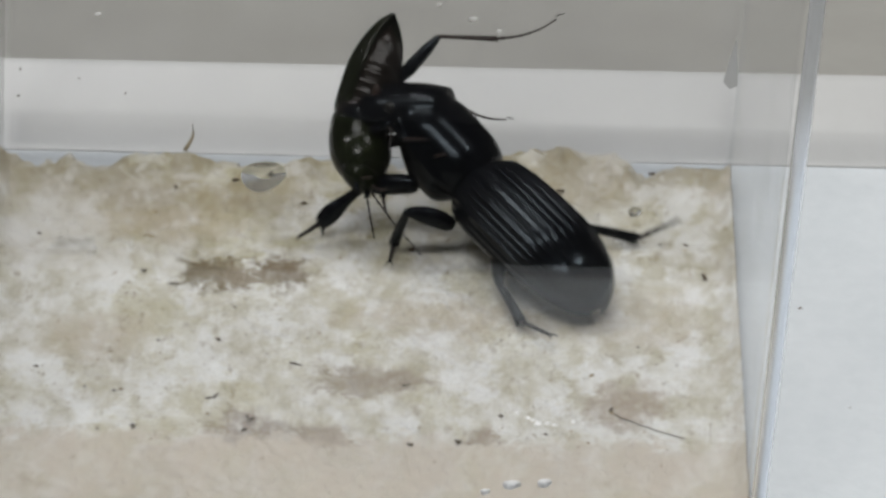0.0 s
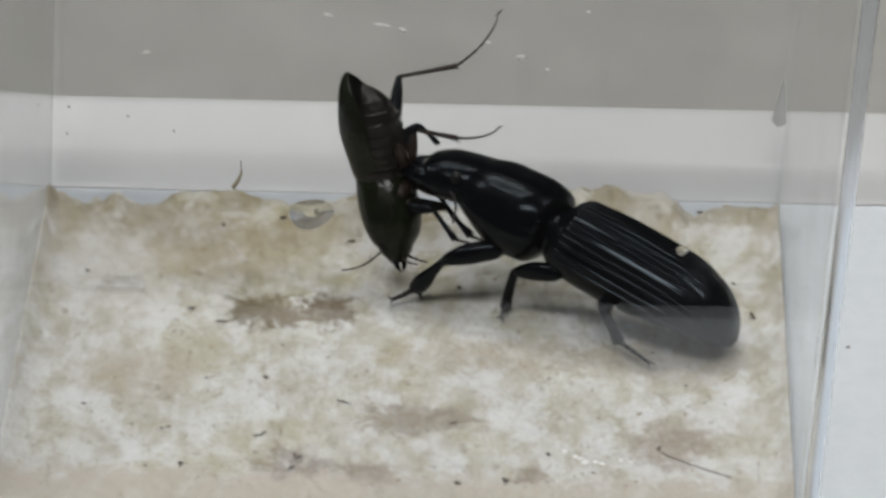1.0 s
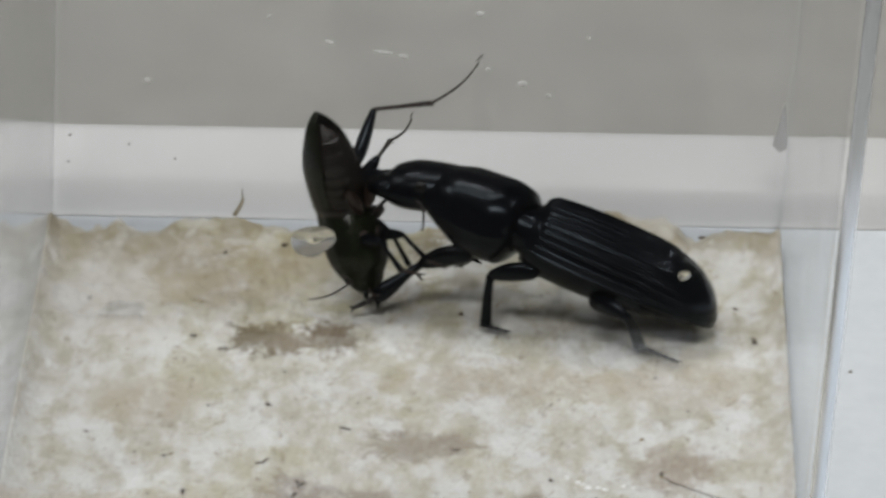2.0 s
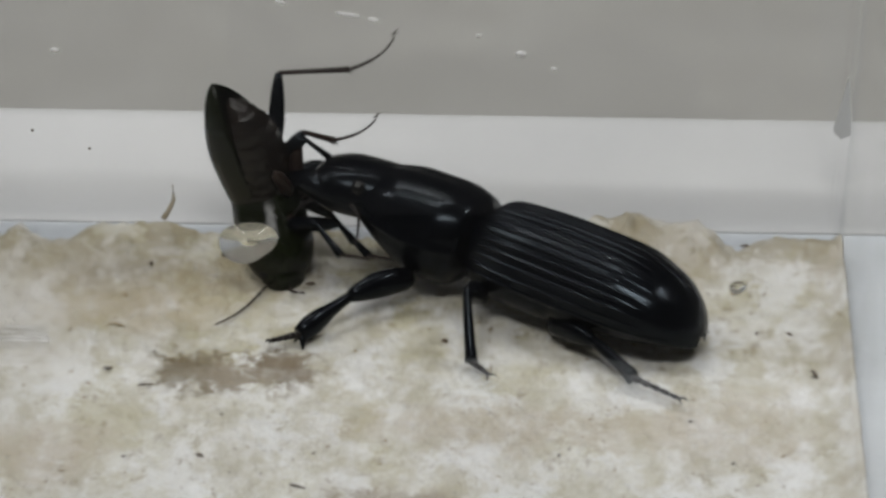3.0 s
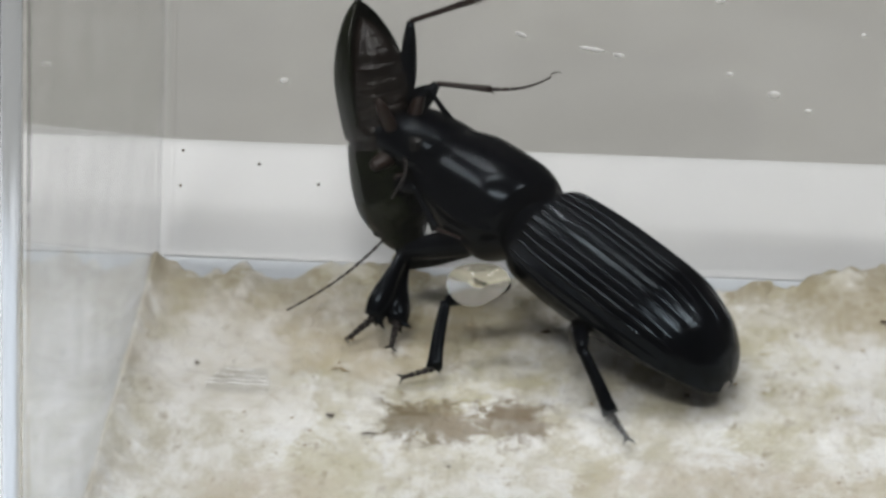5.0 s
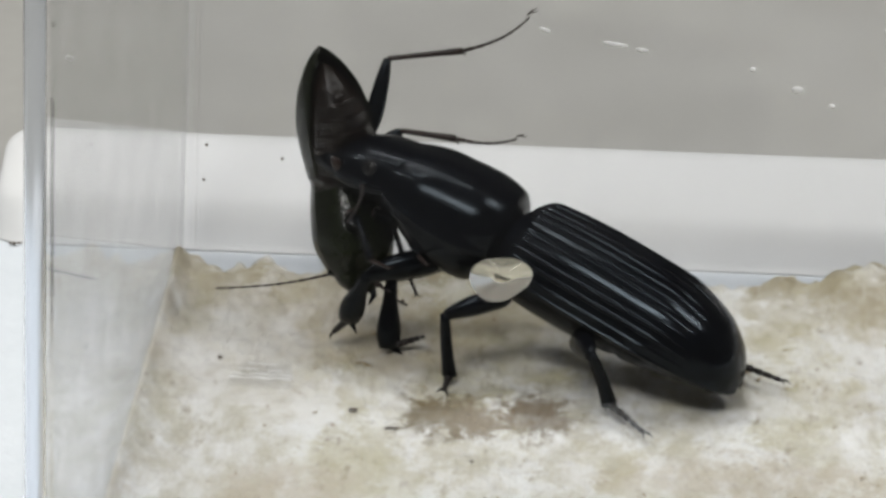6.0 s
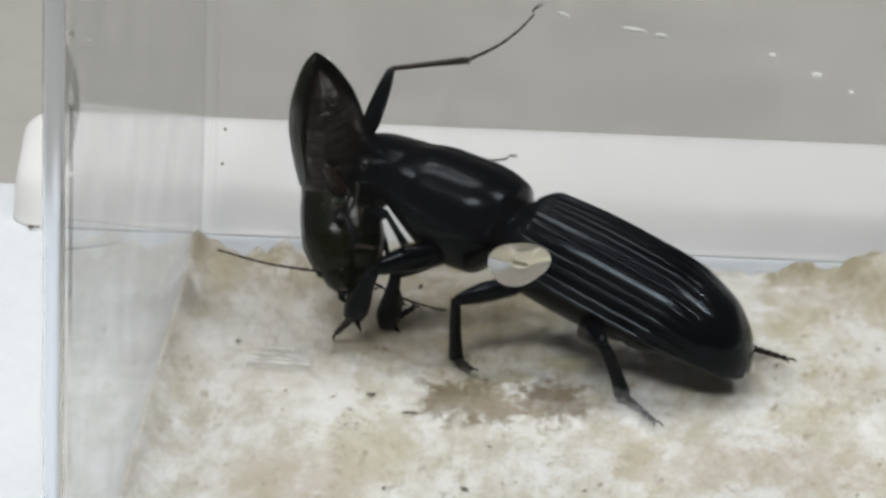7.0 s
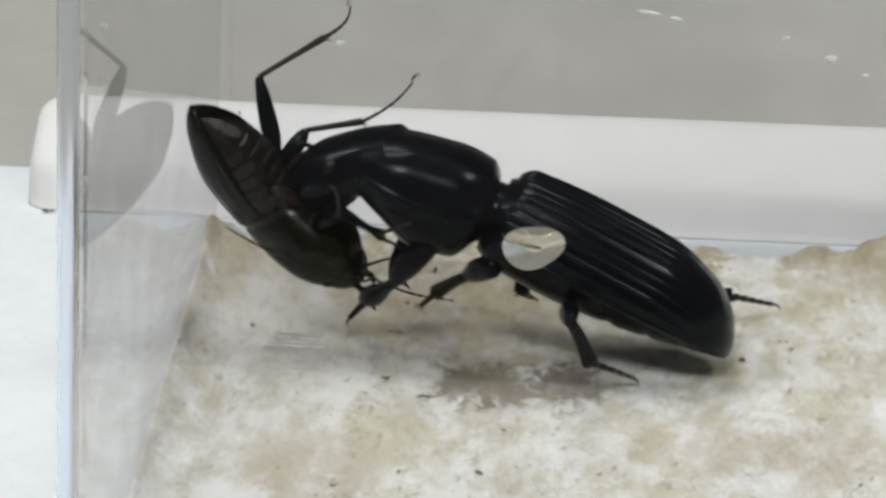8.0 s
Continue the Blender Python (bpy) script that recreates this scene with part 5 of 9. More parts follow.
    walk(BIG_PARTS["front_tarsus_near"], [
        (0, pose(0.00988, 0.01329, -0.00999, 19.5, 42.2, 76.0)), (0.2, pose(0.01427, 0.00524, -0.00794, -33.6, 44.5, 3.0)),
        (0.5, pose(0.00888, 0.00610, -0.00921, 36.3, 56.8, 88.9)), (0.75, pose(0.01028, 0.00545, -0.01109, 15.7, 52.6, 65.8)),
        (1, pose(0.01189, 0.00202, -0.01432, -9.0, 45.4, 36.1)), (1.25, pose(0.01233, 0.00297, -0.01344, -1.5, 53.0, 43.6)),
        (1.5, pose(0.01259, 0.00391, -0.01269, 5.8, 57.3, 51.5)), (1.75, pose(0.01342, 0.00168, -0.01459, -6.6, 53.5, 37.1)),
        (2, pose(0.01299, -0.00090, -0.01503, -29.2, 47.8, 10.6)), (2.2, pose(0.01354, 0.00367, -0.01419, -15.2, 41.8, 27.4)),
        (2.4, pose(0.01324, 0.00019, -0.01529, -33.2, 37.5, 5.1)), (2.6, pose(0.01338, 0.00753, -0.01350, -10.0, 33.2, 30.7)),
        (2.75, pose(0.01177, 0.01161, -0.01213, 1.8, 28.0, 43.6)), (2.9, pose(0.00987, 0.01449, -0.01045, 9.4, 21.1, 51.0)),
        (3.1, pose(0.00779, 0.01633, -0.00910, 15.4, 11.3, 55.1)), (3.3, pose(0.00762, 0.01663, -0.00926, 15.2, 4.8, 51.9)),
        (3.5, pose(0.00832, 0.01490, -0.01087, 10.8, 15.5, 49.3)), (3.65, pose(0.00849, 0.01176, -0.01229, 6.0, 38.8, 47.9)),
        (3.8, pose(0.00854, 0.00412, -0.01580, -21.5, 52.3, 16.7)), (3.9, pose(0.01185, 0.00142, -0.01662, -40.8, 47.9, -6.0)),
        (4, pose(0.01393, -0.00061, -0.01515, -56.2, 47.0, -25.6)), (4.1, pose(0.01309, -0.00192, -0.01578, -62.2, 65.6, -33.2)),
        (4.2, pose(0.01199, -0.00306, -0.01610, -153.4, 83.5, -126.6)), (4.35, pose(0.01177, -0.00465, -0.01443, 161.1, 55.7, 179.5)),
        (4.5, pose(0.01098, -0.00623, -0.01233, 178.7, 37.9, -177.1)), (4.7, pose(0.01116, 0.00116, -0.01539, 88.6, 63.3, 127.1)),
        (4.85, pose(0.00882, 0.00548, -0.01367, 44.6, 59.2, 87.8)), (5, pose(0.00627, 0.00873, -0.01269, 33.5, 49.4, 76.9)),
        (5.2, pose(0.00904, -0.00143, -0.01407, -72.7, 46.9, -53.9)), (5.4, pose(0.00927, -0.00015, -0.01377, -71.7, 49.1, -52.3)),
        (5.6, pose(0.00942, 0.00110, -0.01354, -70.4, 50.8, -50.3)), (5.8, pose(0.00957, 0.00229, -0.01333, -69.2, 52.2, -48.5)),
        (6, pose(0.00972, 0.00349, -0.01314, -68.5, 53.4, -47.3)), (6.2, pose(0.00991, 0.00471, -0.01297, -69.9, 54.3, -48.5)),
        (6.5, pose(0.01010, 0.00675, -0.01267, -74.1, 53.0, -53.9)), (6.75, pose(0.00965, 0.00583, -0.01275, -70.2, 56.7, -48.0)),
        (7, pose(0.00920, 0.00483, -0.01281, -64.0, 61.0, -39.6)), (7.25, pose(0.00710, 0.00571, -0.01258, 25.7, 62.1, 64.0)),
        (7.5, pose(0.00555, 0.00670, -0.01311, 53.5, 19.5, 104.2)), (7.75, pose(0.00512, 0.00174, -0.01288, -15.8, 63.5, 19.1)),
        (8, pose(0.00602, -0.00457, -0.01355, -75.2, 61.0, -62.8)),
    ])
    walk(BIG_PARTS["mid_femur_near"], [
        (0, pose(-0.00246, 0.00438, -0.00343, 9.8, -11.0, 66.4)), (0.2, pose(-0.00262, 0.00401, -0.00349, 10.0, -3.0, 62.5)),
        (0.5, pose(-0.00287, 0.00345, -0.00359, 8.1, 4.7, 65.1)), (0.75, pose(-0.00310, 0.00358, -0.00345, 7.8, 12.6, 54.3)),
        (1, pose(-0.00332, 0.00371, -0.00331, -7.5, 28.5, -11.6)), (1.25, pose(-0.00308, 0.00330, -0.00347, 16.0, 16.5, 44.7)),
        (1.5, pose(-0.00283, 0.00289, -0.00362, 20.8, -1.5, 87.6)), (1.75, pose(-0.00292, 0.00329, -0.00354, 20.3, 21.8, 63.4)),
        (2, pose(-0.00301, 0.00369, -0.00347, -19.5, 30.5, -23.3)), (2.2, pose(-0.00306, 0.00380, -0.00347, 11.5, 12.9, 22.4)),
        (2.4, pose(-0.00312, 0.00391, -0.00348, 1.1, 32.7, 5.1)), (2.6, pose(-0.00318, 0.00402, -0.00349, 32.0, -12.0, 63.5)),
        (2.75, pose(-0.00322, 0.00410, -0.00349, 31.0, -15.4, 72.0)), (2.9, pose(-0.00326, 0.00419, -0.00350, 27.0, -16.4, 90.2)),
        (3.1, pose(-0.00332, 0.00430, -0.00350, 21.8, -13.9, 112.9)), (3.3, pose(-0.00338, 0.00441, -0.00351, 20.6, -6.0, 123.8)),
        (3.5, pose(-0.00344, 0.00452, -0.00352, 20.7, -4.2, 124.7)), (3.65, pose(-0.00307, 0.00364, -0.00342, 20.7, -12.6, 99.9)),
        (3.8, pose(-0.00270, 0.00276, -0.00332, 19.9, 4.7, 80.5)), (3.9, pose(-0.00245, 0.00218, -0.00326, 21.3, 10.6, 87.0)),
        (4, pose(-0.00221, 0.00160, -0.00319, 29.9, 11.0, 106.5)), (4.1, pose(-0.00235, 0.00200, -0.00325, -32.8, 59.6, 38.3)),
        (4.2, pose(-0.00250, 0.00240, -0.00331, -95.8, 36.9, -28.0)), (4.35, pose(-0.00272, 0.00300, -0.00340, -74.4, 35.2, 0.8)),
        (4.5, pose(-0.00295, 0.00360, -0.00349, -74.1, 36.8, 0.6)), (4.7, pose(-0.00277, 0.00377, -0.00367, -15.1, 31.8, 69.6)),
        (4.85, pose(-0.00263, 0.00390, -0.00381, -13.8, 26.1, 70.2)), (5, pose(-0.00250, 0.00403, -0.00395, -20.0, 33.3, 55.3)),
        (5.2, pose(-0.00260, 0.00393, -0.00387, -36.2, 51.9, 34.6)), (5.4, pose(-0.00270, 0.00382, -0.00379, -31.5, 47.3, 39.5)),
        (5.6, pose(-0.00279, 0.00372, -0.00371, -29.9, 41.3, 39.2)), (5.8, pose(-0.00289, 0.00361, -0.00364, -27.4, 37.2, 41.4)),
        (6, pose(-0.00299, 0.00351, -0.00356, -25.5, 33.4, 42.9)), (6.2, pose(-0.00309, 0.00340, -0.00348, -25.0, 27.9, 39.6)),
        (6.5, pose(-0.00323, 0.00325, -0.00337, -23.3, 22.7, 39.4)), (6.75, pose(-0.00330, 0.00321, -0.00326, -25.9, 27.2, 38.4)),
        (7, pose(-0.00336, 0.00317, -0.00316, -29.2, 31.9, 37.0)), (7.25, pose(-0.00310, 0.00336, -0.00337, -20.9, 20.2, 47.2)),
        (7.5, pose(-0.00284, 0.00355, -0.00358, -17.6, 13.7, 53.2)), (7.75, pose(-0.00278, 0.00348, -0.00365, -23.2, 37.4, -5.1)),
        (8, pose(-0.00273, 0.00342, -0.00372, -48.4, 30.9, -68.3)),
    ])
    walk(BIG_PARTS["mid_tibia_near"], [
        (0, pose(-0.00010, 0.00978, -0.00229, -42.7, 68.5, -32.5)), (0.2, pose(0.00014, 0.00933, -0.00318, 113.1, 60.4, 140.3)),
        (0.5, pose(-0.00035, 0.00888, -0.00408, 124.1, 66.3, 150.0)), (0.75, pose(0.00032, 0.00834, -0.00475, -104.8, 67.3, -95.4)),
        (1, pose(0.00185, 0.00265, -0.00617, -90.2, 59.9, -89.6)), (1.25, pose(0.00101, 0.00734, -0.00517, -117.0, 61.5, -122.6)),
        (1.5, pose(-0.00257, 0.00888, -0.00346, 117.1, 77.9, 111.8)), (1.75, pose(-0.00042, 0.00827, -0.00577, -101.5, 62.7, -106.8)),
        (2, pose(0.00174, 0.00164, -0.00651, -129.1, 70.5, -149.2)), (2.2, pose(0.00234, 0.00603, -0.00481, -126.0, 70.3, -144.4)),
        (2.4, pose(0.00191, 0.00436, -0.00672, -122.7, 60.8, -146.3)), (2.6, pose(-0.00056, 0.00927, -0.00224, -115.6, 72.6, -139.4)),
        (2.75, pose(-0.00143, 0.00960, -0.00190, -156.8, 66.5, 170.6)), (2.9, pose(-0.00328, 0.00994, -0.00181, -167.0, 59.4, 154.1)),
        (3.1, pose(-0.00559, 0.00966, -0.00206, -173.6, 50.1, 138.9)), (3.3, pose(-0.00670, 0.00937, -0.00289, -174.1, 42.0, 132.0)),
        (3.5, pose(-0.00684, 0.00943, -0.00308, -170.6, 46.9, 144.2)), (3.65, pose(-0.00408, 0.00941, -0.00212, -179.7, 57.8, 139.3)),
        (3.8, pose(-0.00171, 0.00866, -0.00381, -171.6, 74.5, 172.3)), (3.9, pose(-0.00214, 0.00807, -0.00436, -147.4, 60.7, -169.6)),
        (4, pose(-0.00388, 0.00724, -0.00434, -137.9, 53.3, -158.7)), (4.1, pose(0.00003, 0.00388, -0.00843, -118.0, 18.6, -155.7)),
        (4.2, pose(0.00174, 0.00015, -0.00691, -132.2, 45.5, -145.6)), (4.35, pose(0.00218, 0.00306, -0.00686, -137.1, 54.6, -142.5)),
        (4.5, pose(0.00186, 0.00365, -0.00709, -168.2, 70.8, -166.4)), (4.7, pose(-0.00099, 0.00855, -0.00684, -140.1, 48.9, -145.1)),
        (4.85, pose(-0.00081, 0.00897, -0.00645, 173.8, 60.3, 179.0)), (5, pose(0.00035, 0.00816, -0.00724, 115.2, 40.6, 136.9)),
        (5.2, pose(0.00045, 0.00603, -0.00859, -142.3, 54.0, -151.1)), (5.4, pose(0.00044, 0.00641, -0.00820, -134.7, 55.7, -144.0)),
        (5.6, pose(0.00070, 0.00657, -0.00767, -131.9, 57.0, -141.6)), (5.8, pose(0.00069, 0.00677, -0.00727, -125.2, 58.7, -134.6)),
        (6, pose(0.00068, 0.00692, -0.00687, -118.6, 60.2, -127.4)), (6.2, pose(0.00100, 0.00678, -0.00629, -118.6, 62.3, -127.8)),
        (6.5, pose(0.00105, 0.00676, -0.00568, -110.6, 64.7, -119.0)), (6.75, pose(0.00088, 0.00653, -0.00600, -110.2, 63.2, -118.7)),
        (7, pose(0.00071, 0.00624, -0.00633, -110.0, 62.0, -118.8)), (7.25, pose(0.00073, 0.00749, -0.00545, -125.6, 66.7, -132.8)),
        (7.5, pose(0.00065, 0.00822, -0.00500, -156.8, 70.4, -160.2)), (7.75, pose(0.00197, 0.00306, -0.00729, -89.0, 48.8, -101.1)),
        (8, pose(-0.00082, -0.00137, -0.00680, -72.7, 34.8, -71.8)),
    ])
    walk(BIG_PARTS["mid_tarsus_near"], [
        (0, pose(0.00187, 0.00853, -0.00825, 16.7, 19.0, 139.2)), (0.2, pose(-0.00229, 0.01134, -0.00874, 3.6, 24.2, 111.9)),
        (0.5, pose(-0.00258, 0.01016, -0.00994, -15.5, 13.2, 67.1)), (0.75, pose(0.00009, 0.00587, -0.01066, -7.3, 12.4, 86.9)),
        (1, pose(0.00187, -0.00056, -0.01171, -1.2, 7.1, 103.9)), (1.25, pose(-0.00063, 0.00477, -0.01079, -2.3, 21.0, 104.1)),
        (1.5, pose(-0.00307, 0.01012, -0.00972, -1.6, 39.0, 107.7)), (1.75, pose(-0.00127, 0.00546, -0.01146, 9.8, 9.9, 130.8)),
        (2, pose(-0.00009, 0.00055, -0.01254, 11.1, -14.3, 151.3)), (2.2, pose(0.00059, 0.00477, -0.01084, 21.8, 3.9, 158.7)),
        (2.4, pose(-0.00069, 0.00262, -0.01231, 13.9, -9.3, 151.9)), (2.6, pose(-0.00201, 0.00803, -0.00834, 30.6, 21.8, 163.3)),
        (2.75, pose(-0.00395, 0.01002, -0.00777, 25.6, 14.2, 158.3)), (2.9, pose(-0.00621, 0.01136, -0.00732, 23.3, 6.3, 156.8)),
        (3.1, pose(-0.00868, 0.01236, -0.00697, 22.3, 0.2, 156.8)), (3.3, pose(-0.00988, 0.01291, -0.00717, 21.9, -2.4, 157.6)),
        (3.5, pose(-0.01039, 0.01199, -0.00775, 21.2, -1.2, 156.3)), (3.65, pose(-0.00666, 0.01163, -0.00753, 22.1, 20.9, 148.7)),
        (3.8, pose(-0.00341, 0.00889, -0.00998, 26.0, 31.8, 149.9)), (3.9, pose(-0.00522, 0.00751, -0.00994, 21.1, 11.8, 151.2)),
        (4, pose(-0.00744, 0.00586, -0.00947, 13.7, -5.6, 145.0)), (4.1, pose(-0.00550, 0.00138, -0.01047, 0.0, -2.2, 108.7)),
        (4.2, pose(-0.00196, -0.00239, -0.01147, -6.3, 13.0, 97.7)), (4.35, pose(-0.00076, 0.00080, -0.01207, -35.4, 48.2, 61.1)),
        (4.5, pose(-0.00019, 0.00315, -0.01313, -63.1, 48.0, 27.9)), (4.7, pose(-0.00444, 0.00614, -0.01166, -44.8, 37.9, 42.2)),
        (4.85, pose(-0.00398, 0.00903, -0.01201, -38.4, 27.1, 42.2)), (5, pose(-0.00319, 0.01148, -0.01140, -35.7, 34.8, 51.2)),
        (5.2, pose(-0.00285, 0.00421, -0.01377, -31.5, 29.6, 54.5)), (5.4, pose(-0.00247, 0.00428, -0.01349, -22.6, 24.9, 65.3)),
        (5.6, pose(-0.00203, 0.00440, -0.01304, -13.9, 23.0, 79.3)), (5.8, pose(-0.00164, 0.00440, -0.01273, -4.9, 16.4, 93.9)),
        (6, pose(-0.00125, 0.00439, -0.01242, 2.3, 9.2, 108.1)), (6.2, pose(-0.00082, 0.00444, -0.01196, 8.0, 6.1, 121.9)),
        (6.5, pose(-0.00028, 0.00436, -0.01146, 12.7, -0.7, 135.8)), (6.75, pose(-0.00050, 0.00400, -0.01172, 12.2, -5.2, 137.0)),
        (7, pose(-0.00074, 0.00360, -0.01198, 11.5, -9.9, 138.0)), (7.25, pose(-0.00100, 0.00563, -0.01132, -2.3, 20.4, 101.5)),
        (7.5, pose(-0.00138, 0.00749, -0.01103, -35.0, 33.1, 53.1)), (7.75, pose(0.00115, -0.00108, -0.01211, -27.8, 43.3, 68.1)),
        (8, pose(0.00083, -0.00636, -0.01045, -169.1, 49.5, -68.1)),
    ])
    walk(BIG_PARTS["hind_femur_near"], [
        (0, pose(-0.00872, 0.00229, -0.00431, 9.4, -5.0, 146.8)), (0.2, pose(-0.00945, 0.00319, -0.00405, 17.2, -9.0, 127.1)),
        (0.5, pose(-0.01053, 0.00453, -0.00366, 19.9, -17.8, 115.7)), (0.75, pose(-0.01013, 0.00345, -0.00402, 25.8, -24.3, 99.0)),
        (1, pose(-0.00972, 0.00237, -0.00438, 26.1, -15.9, 97.0)), (1.25, pose(-0.00976, 0.00269, -0.00429, 27.3, -17.5, 93.0)),
        (1.5, pose(-0.00980, 0.00301, -0.00420, 28.9, -19.2, 88.4)), (1.75, pose(-0.00997, 0.00320, -0.00415, 22.3, -12.6, 110.1)),
        (2, pose(-0.01015, 0.00339, -0.00411, 16.8, -9.7, 132.1)), (2.2, pose(-0.01019, 0.00334, -0.00411, 16.7, -12.3, 129.3)),
        (2.4, pose(-0.01024, 0.00330, -0.00412, 17.3, -12.8, 126.8)), (2.6, pose(-0.01028, 0.00325, -0.00412, 15.5, -14.4, 131.1)),
        (2.75, pose(-0.01032, 0.00322, -0.00412, 13.0, -12.1, 138.7)), (2.9, pose(-0.01035, 0.00319, -0.00413, 9.6, -10.8, 149.6)),
        (3.1, pose(-0.01040, 0.00314, -0.00413, 5.6, -6.3, 162.8)), (3.3, pose(-0.01044, 0.00310, -0.00413, 6.0, -6.4, 158.1)),
        (3.5, pose(-0.01048, 0.00305, -0.00414, 3.3, -5.2, 175.7)), (3.65, pose(-0.01015, 0.00285, -0.00421, 3.6, -2.9, 164.3)),
        (3.8, pose(-0.00982, 0.00264, -0.00429, 3.4, -1.0, 167.4)), (3.9, pose(-0.00960, 0.00251, -0.00434, 0.9, -14.1, 133.5)),
        (4, pose(-0.00938, 0.00237, -0.00439, 3.5, -14.2, 123.6)), (4.1, pose(-0.00952, 0.00252, -0.00434, 2.7, -13.3, 127.4)),
        (4.2, pose(-0.00965, 0.00268, -0.00429, 1.9, -12.3, 131.5)), (4.35, pose(-0.00985, 0.00290, -0.00421, -0.8, -13.1, 140.1)),
        (4.5, pose(-0.01005, 0.00313, -0.00414, -3.9, -12.1, 152.0)), (4.7, pose(-0.01001, 0.00315, -0.00415, -4.8, -21.8, 142.0)),
        (4.85, pose(-0.00998, 0.00316, -0.00415, -2.1, -20.2, 136.1)), (5, pose(-0.00994, 0.00316, -0.00415, 1.1, -11.7, 131.0)),
        (5.2, pose(-0.00999, 0.00325, -0.00413, 2.0, -12.4, 129.0)), (5.4, pose(-0.01003, 0.00334, -0.00410, 3.4, -13.0, 126.3)),
        (5.6, pose(-0.01007, 0.00343, -0.00407, 4.6, -13.5, 124.2)), (5.8, pose(-0.01011, 0.00352, -0.00404, 5.4, -14.0, 122.4)),
        (6, pose(-0.01015, 0.00361, -0.00401, 6.2, -14.4, 121.1)), (6.2, pose(-0.01020, 0.00370, -0.00398, 6.6, -14.8, 120.0)),
        (6.5, pose(-0.01026, 0.00383, -0.00394, 7.3, -15.3, 119.0)), (6.75, pose(-0.01021, 0.00369, -0.00399, 6.3, -14.9, 121.1)),
        (7, pose(-0.01017, 0.00356, -0.00403, 5.5, -14.4, 123.4)), (7.25, pose(-0.01017, 0.00353, -0.00406, 6.1, -12.7, 123.8)),
        (7.5, pose(-0.01017, 0.00350, -0.00409, 6.2, -9.8, 126.5)), (7.75, pose(-0.01003, 0.00382, -0.00408, 11.7, -21.3, 105.7)),
        (8, pose(-0.00989, 0.00414, -0.00407, 10.1, -6.4, 94.7)),
    ])
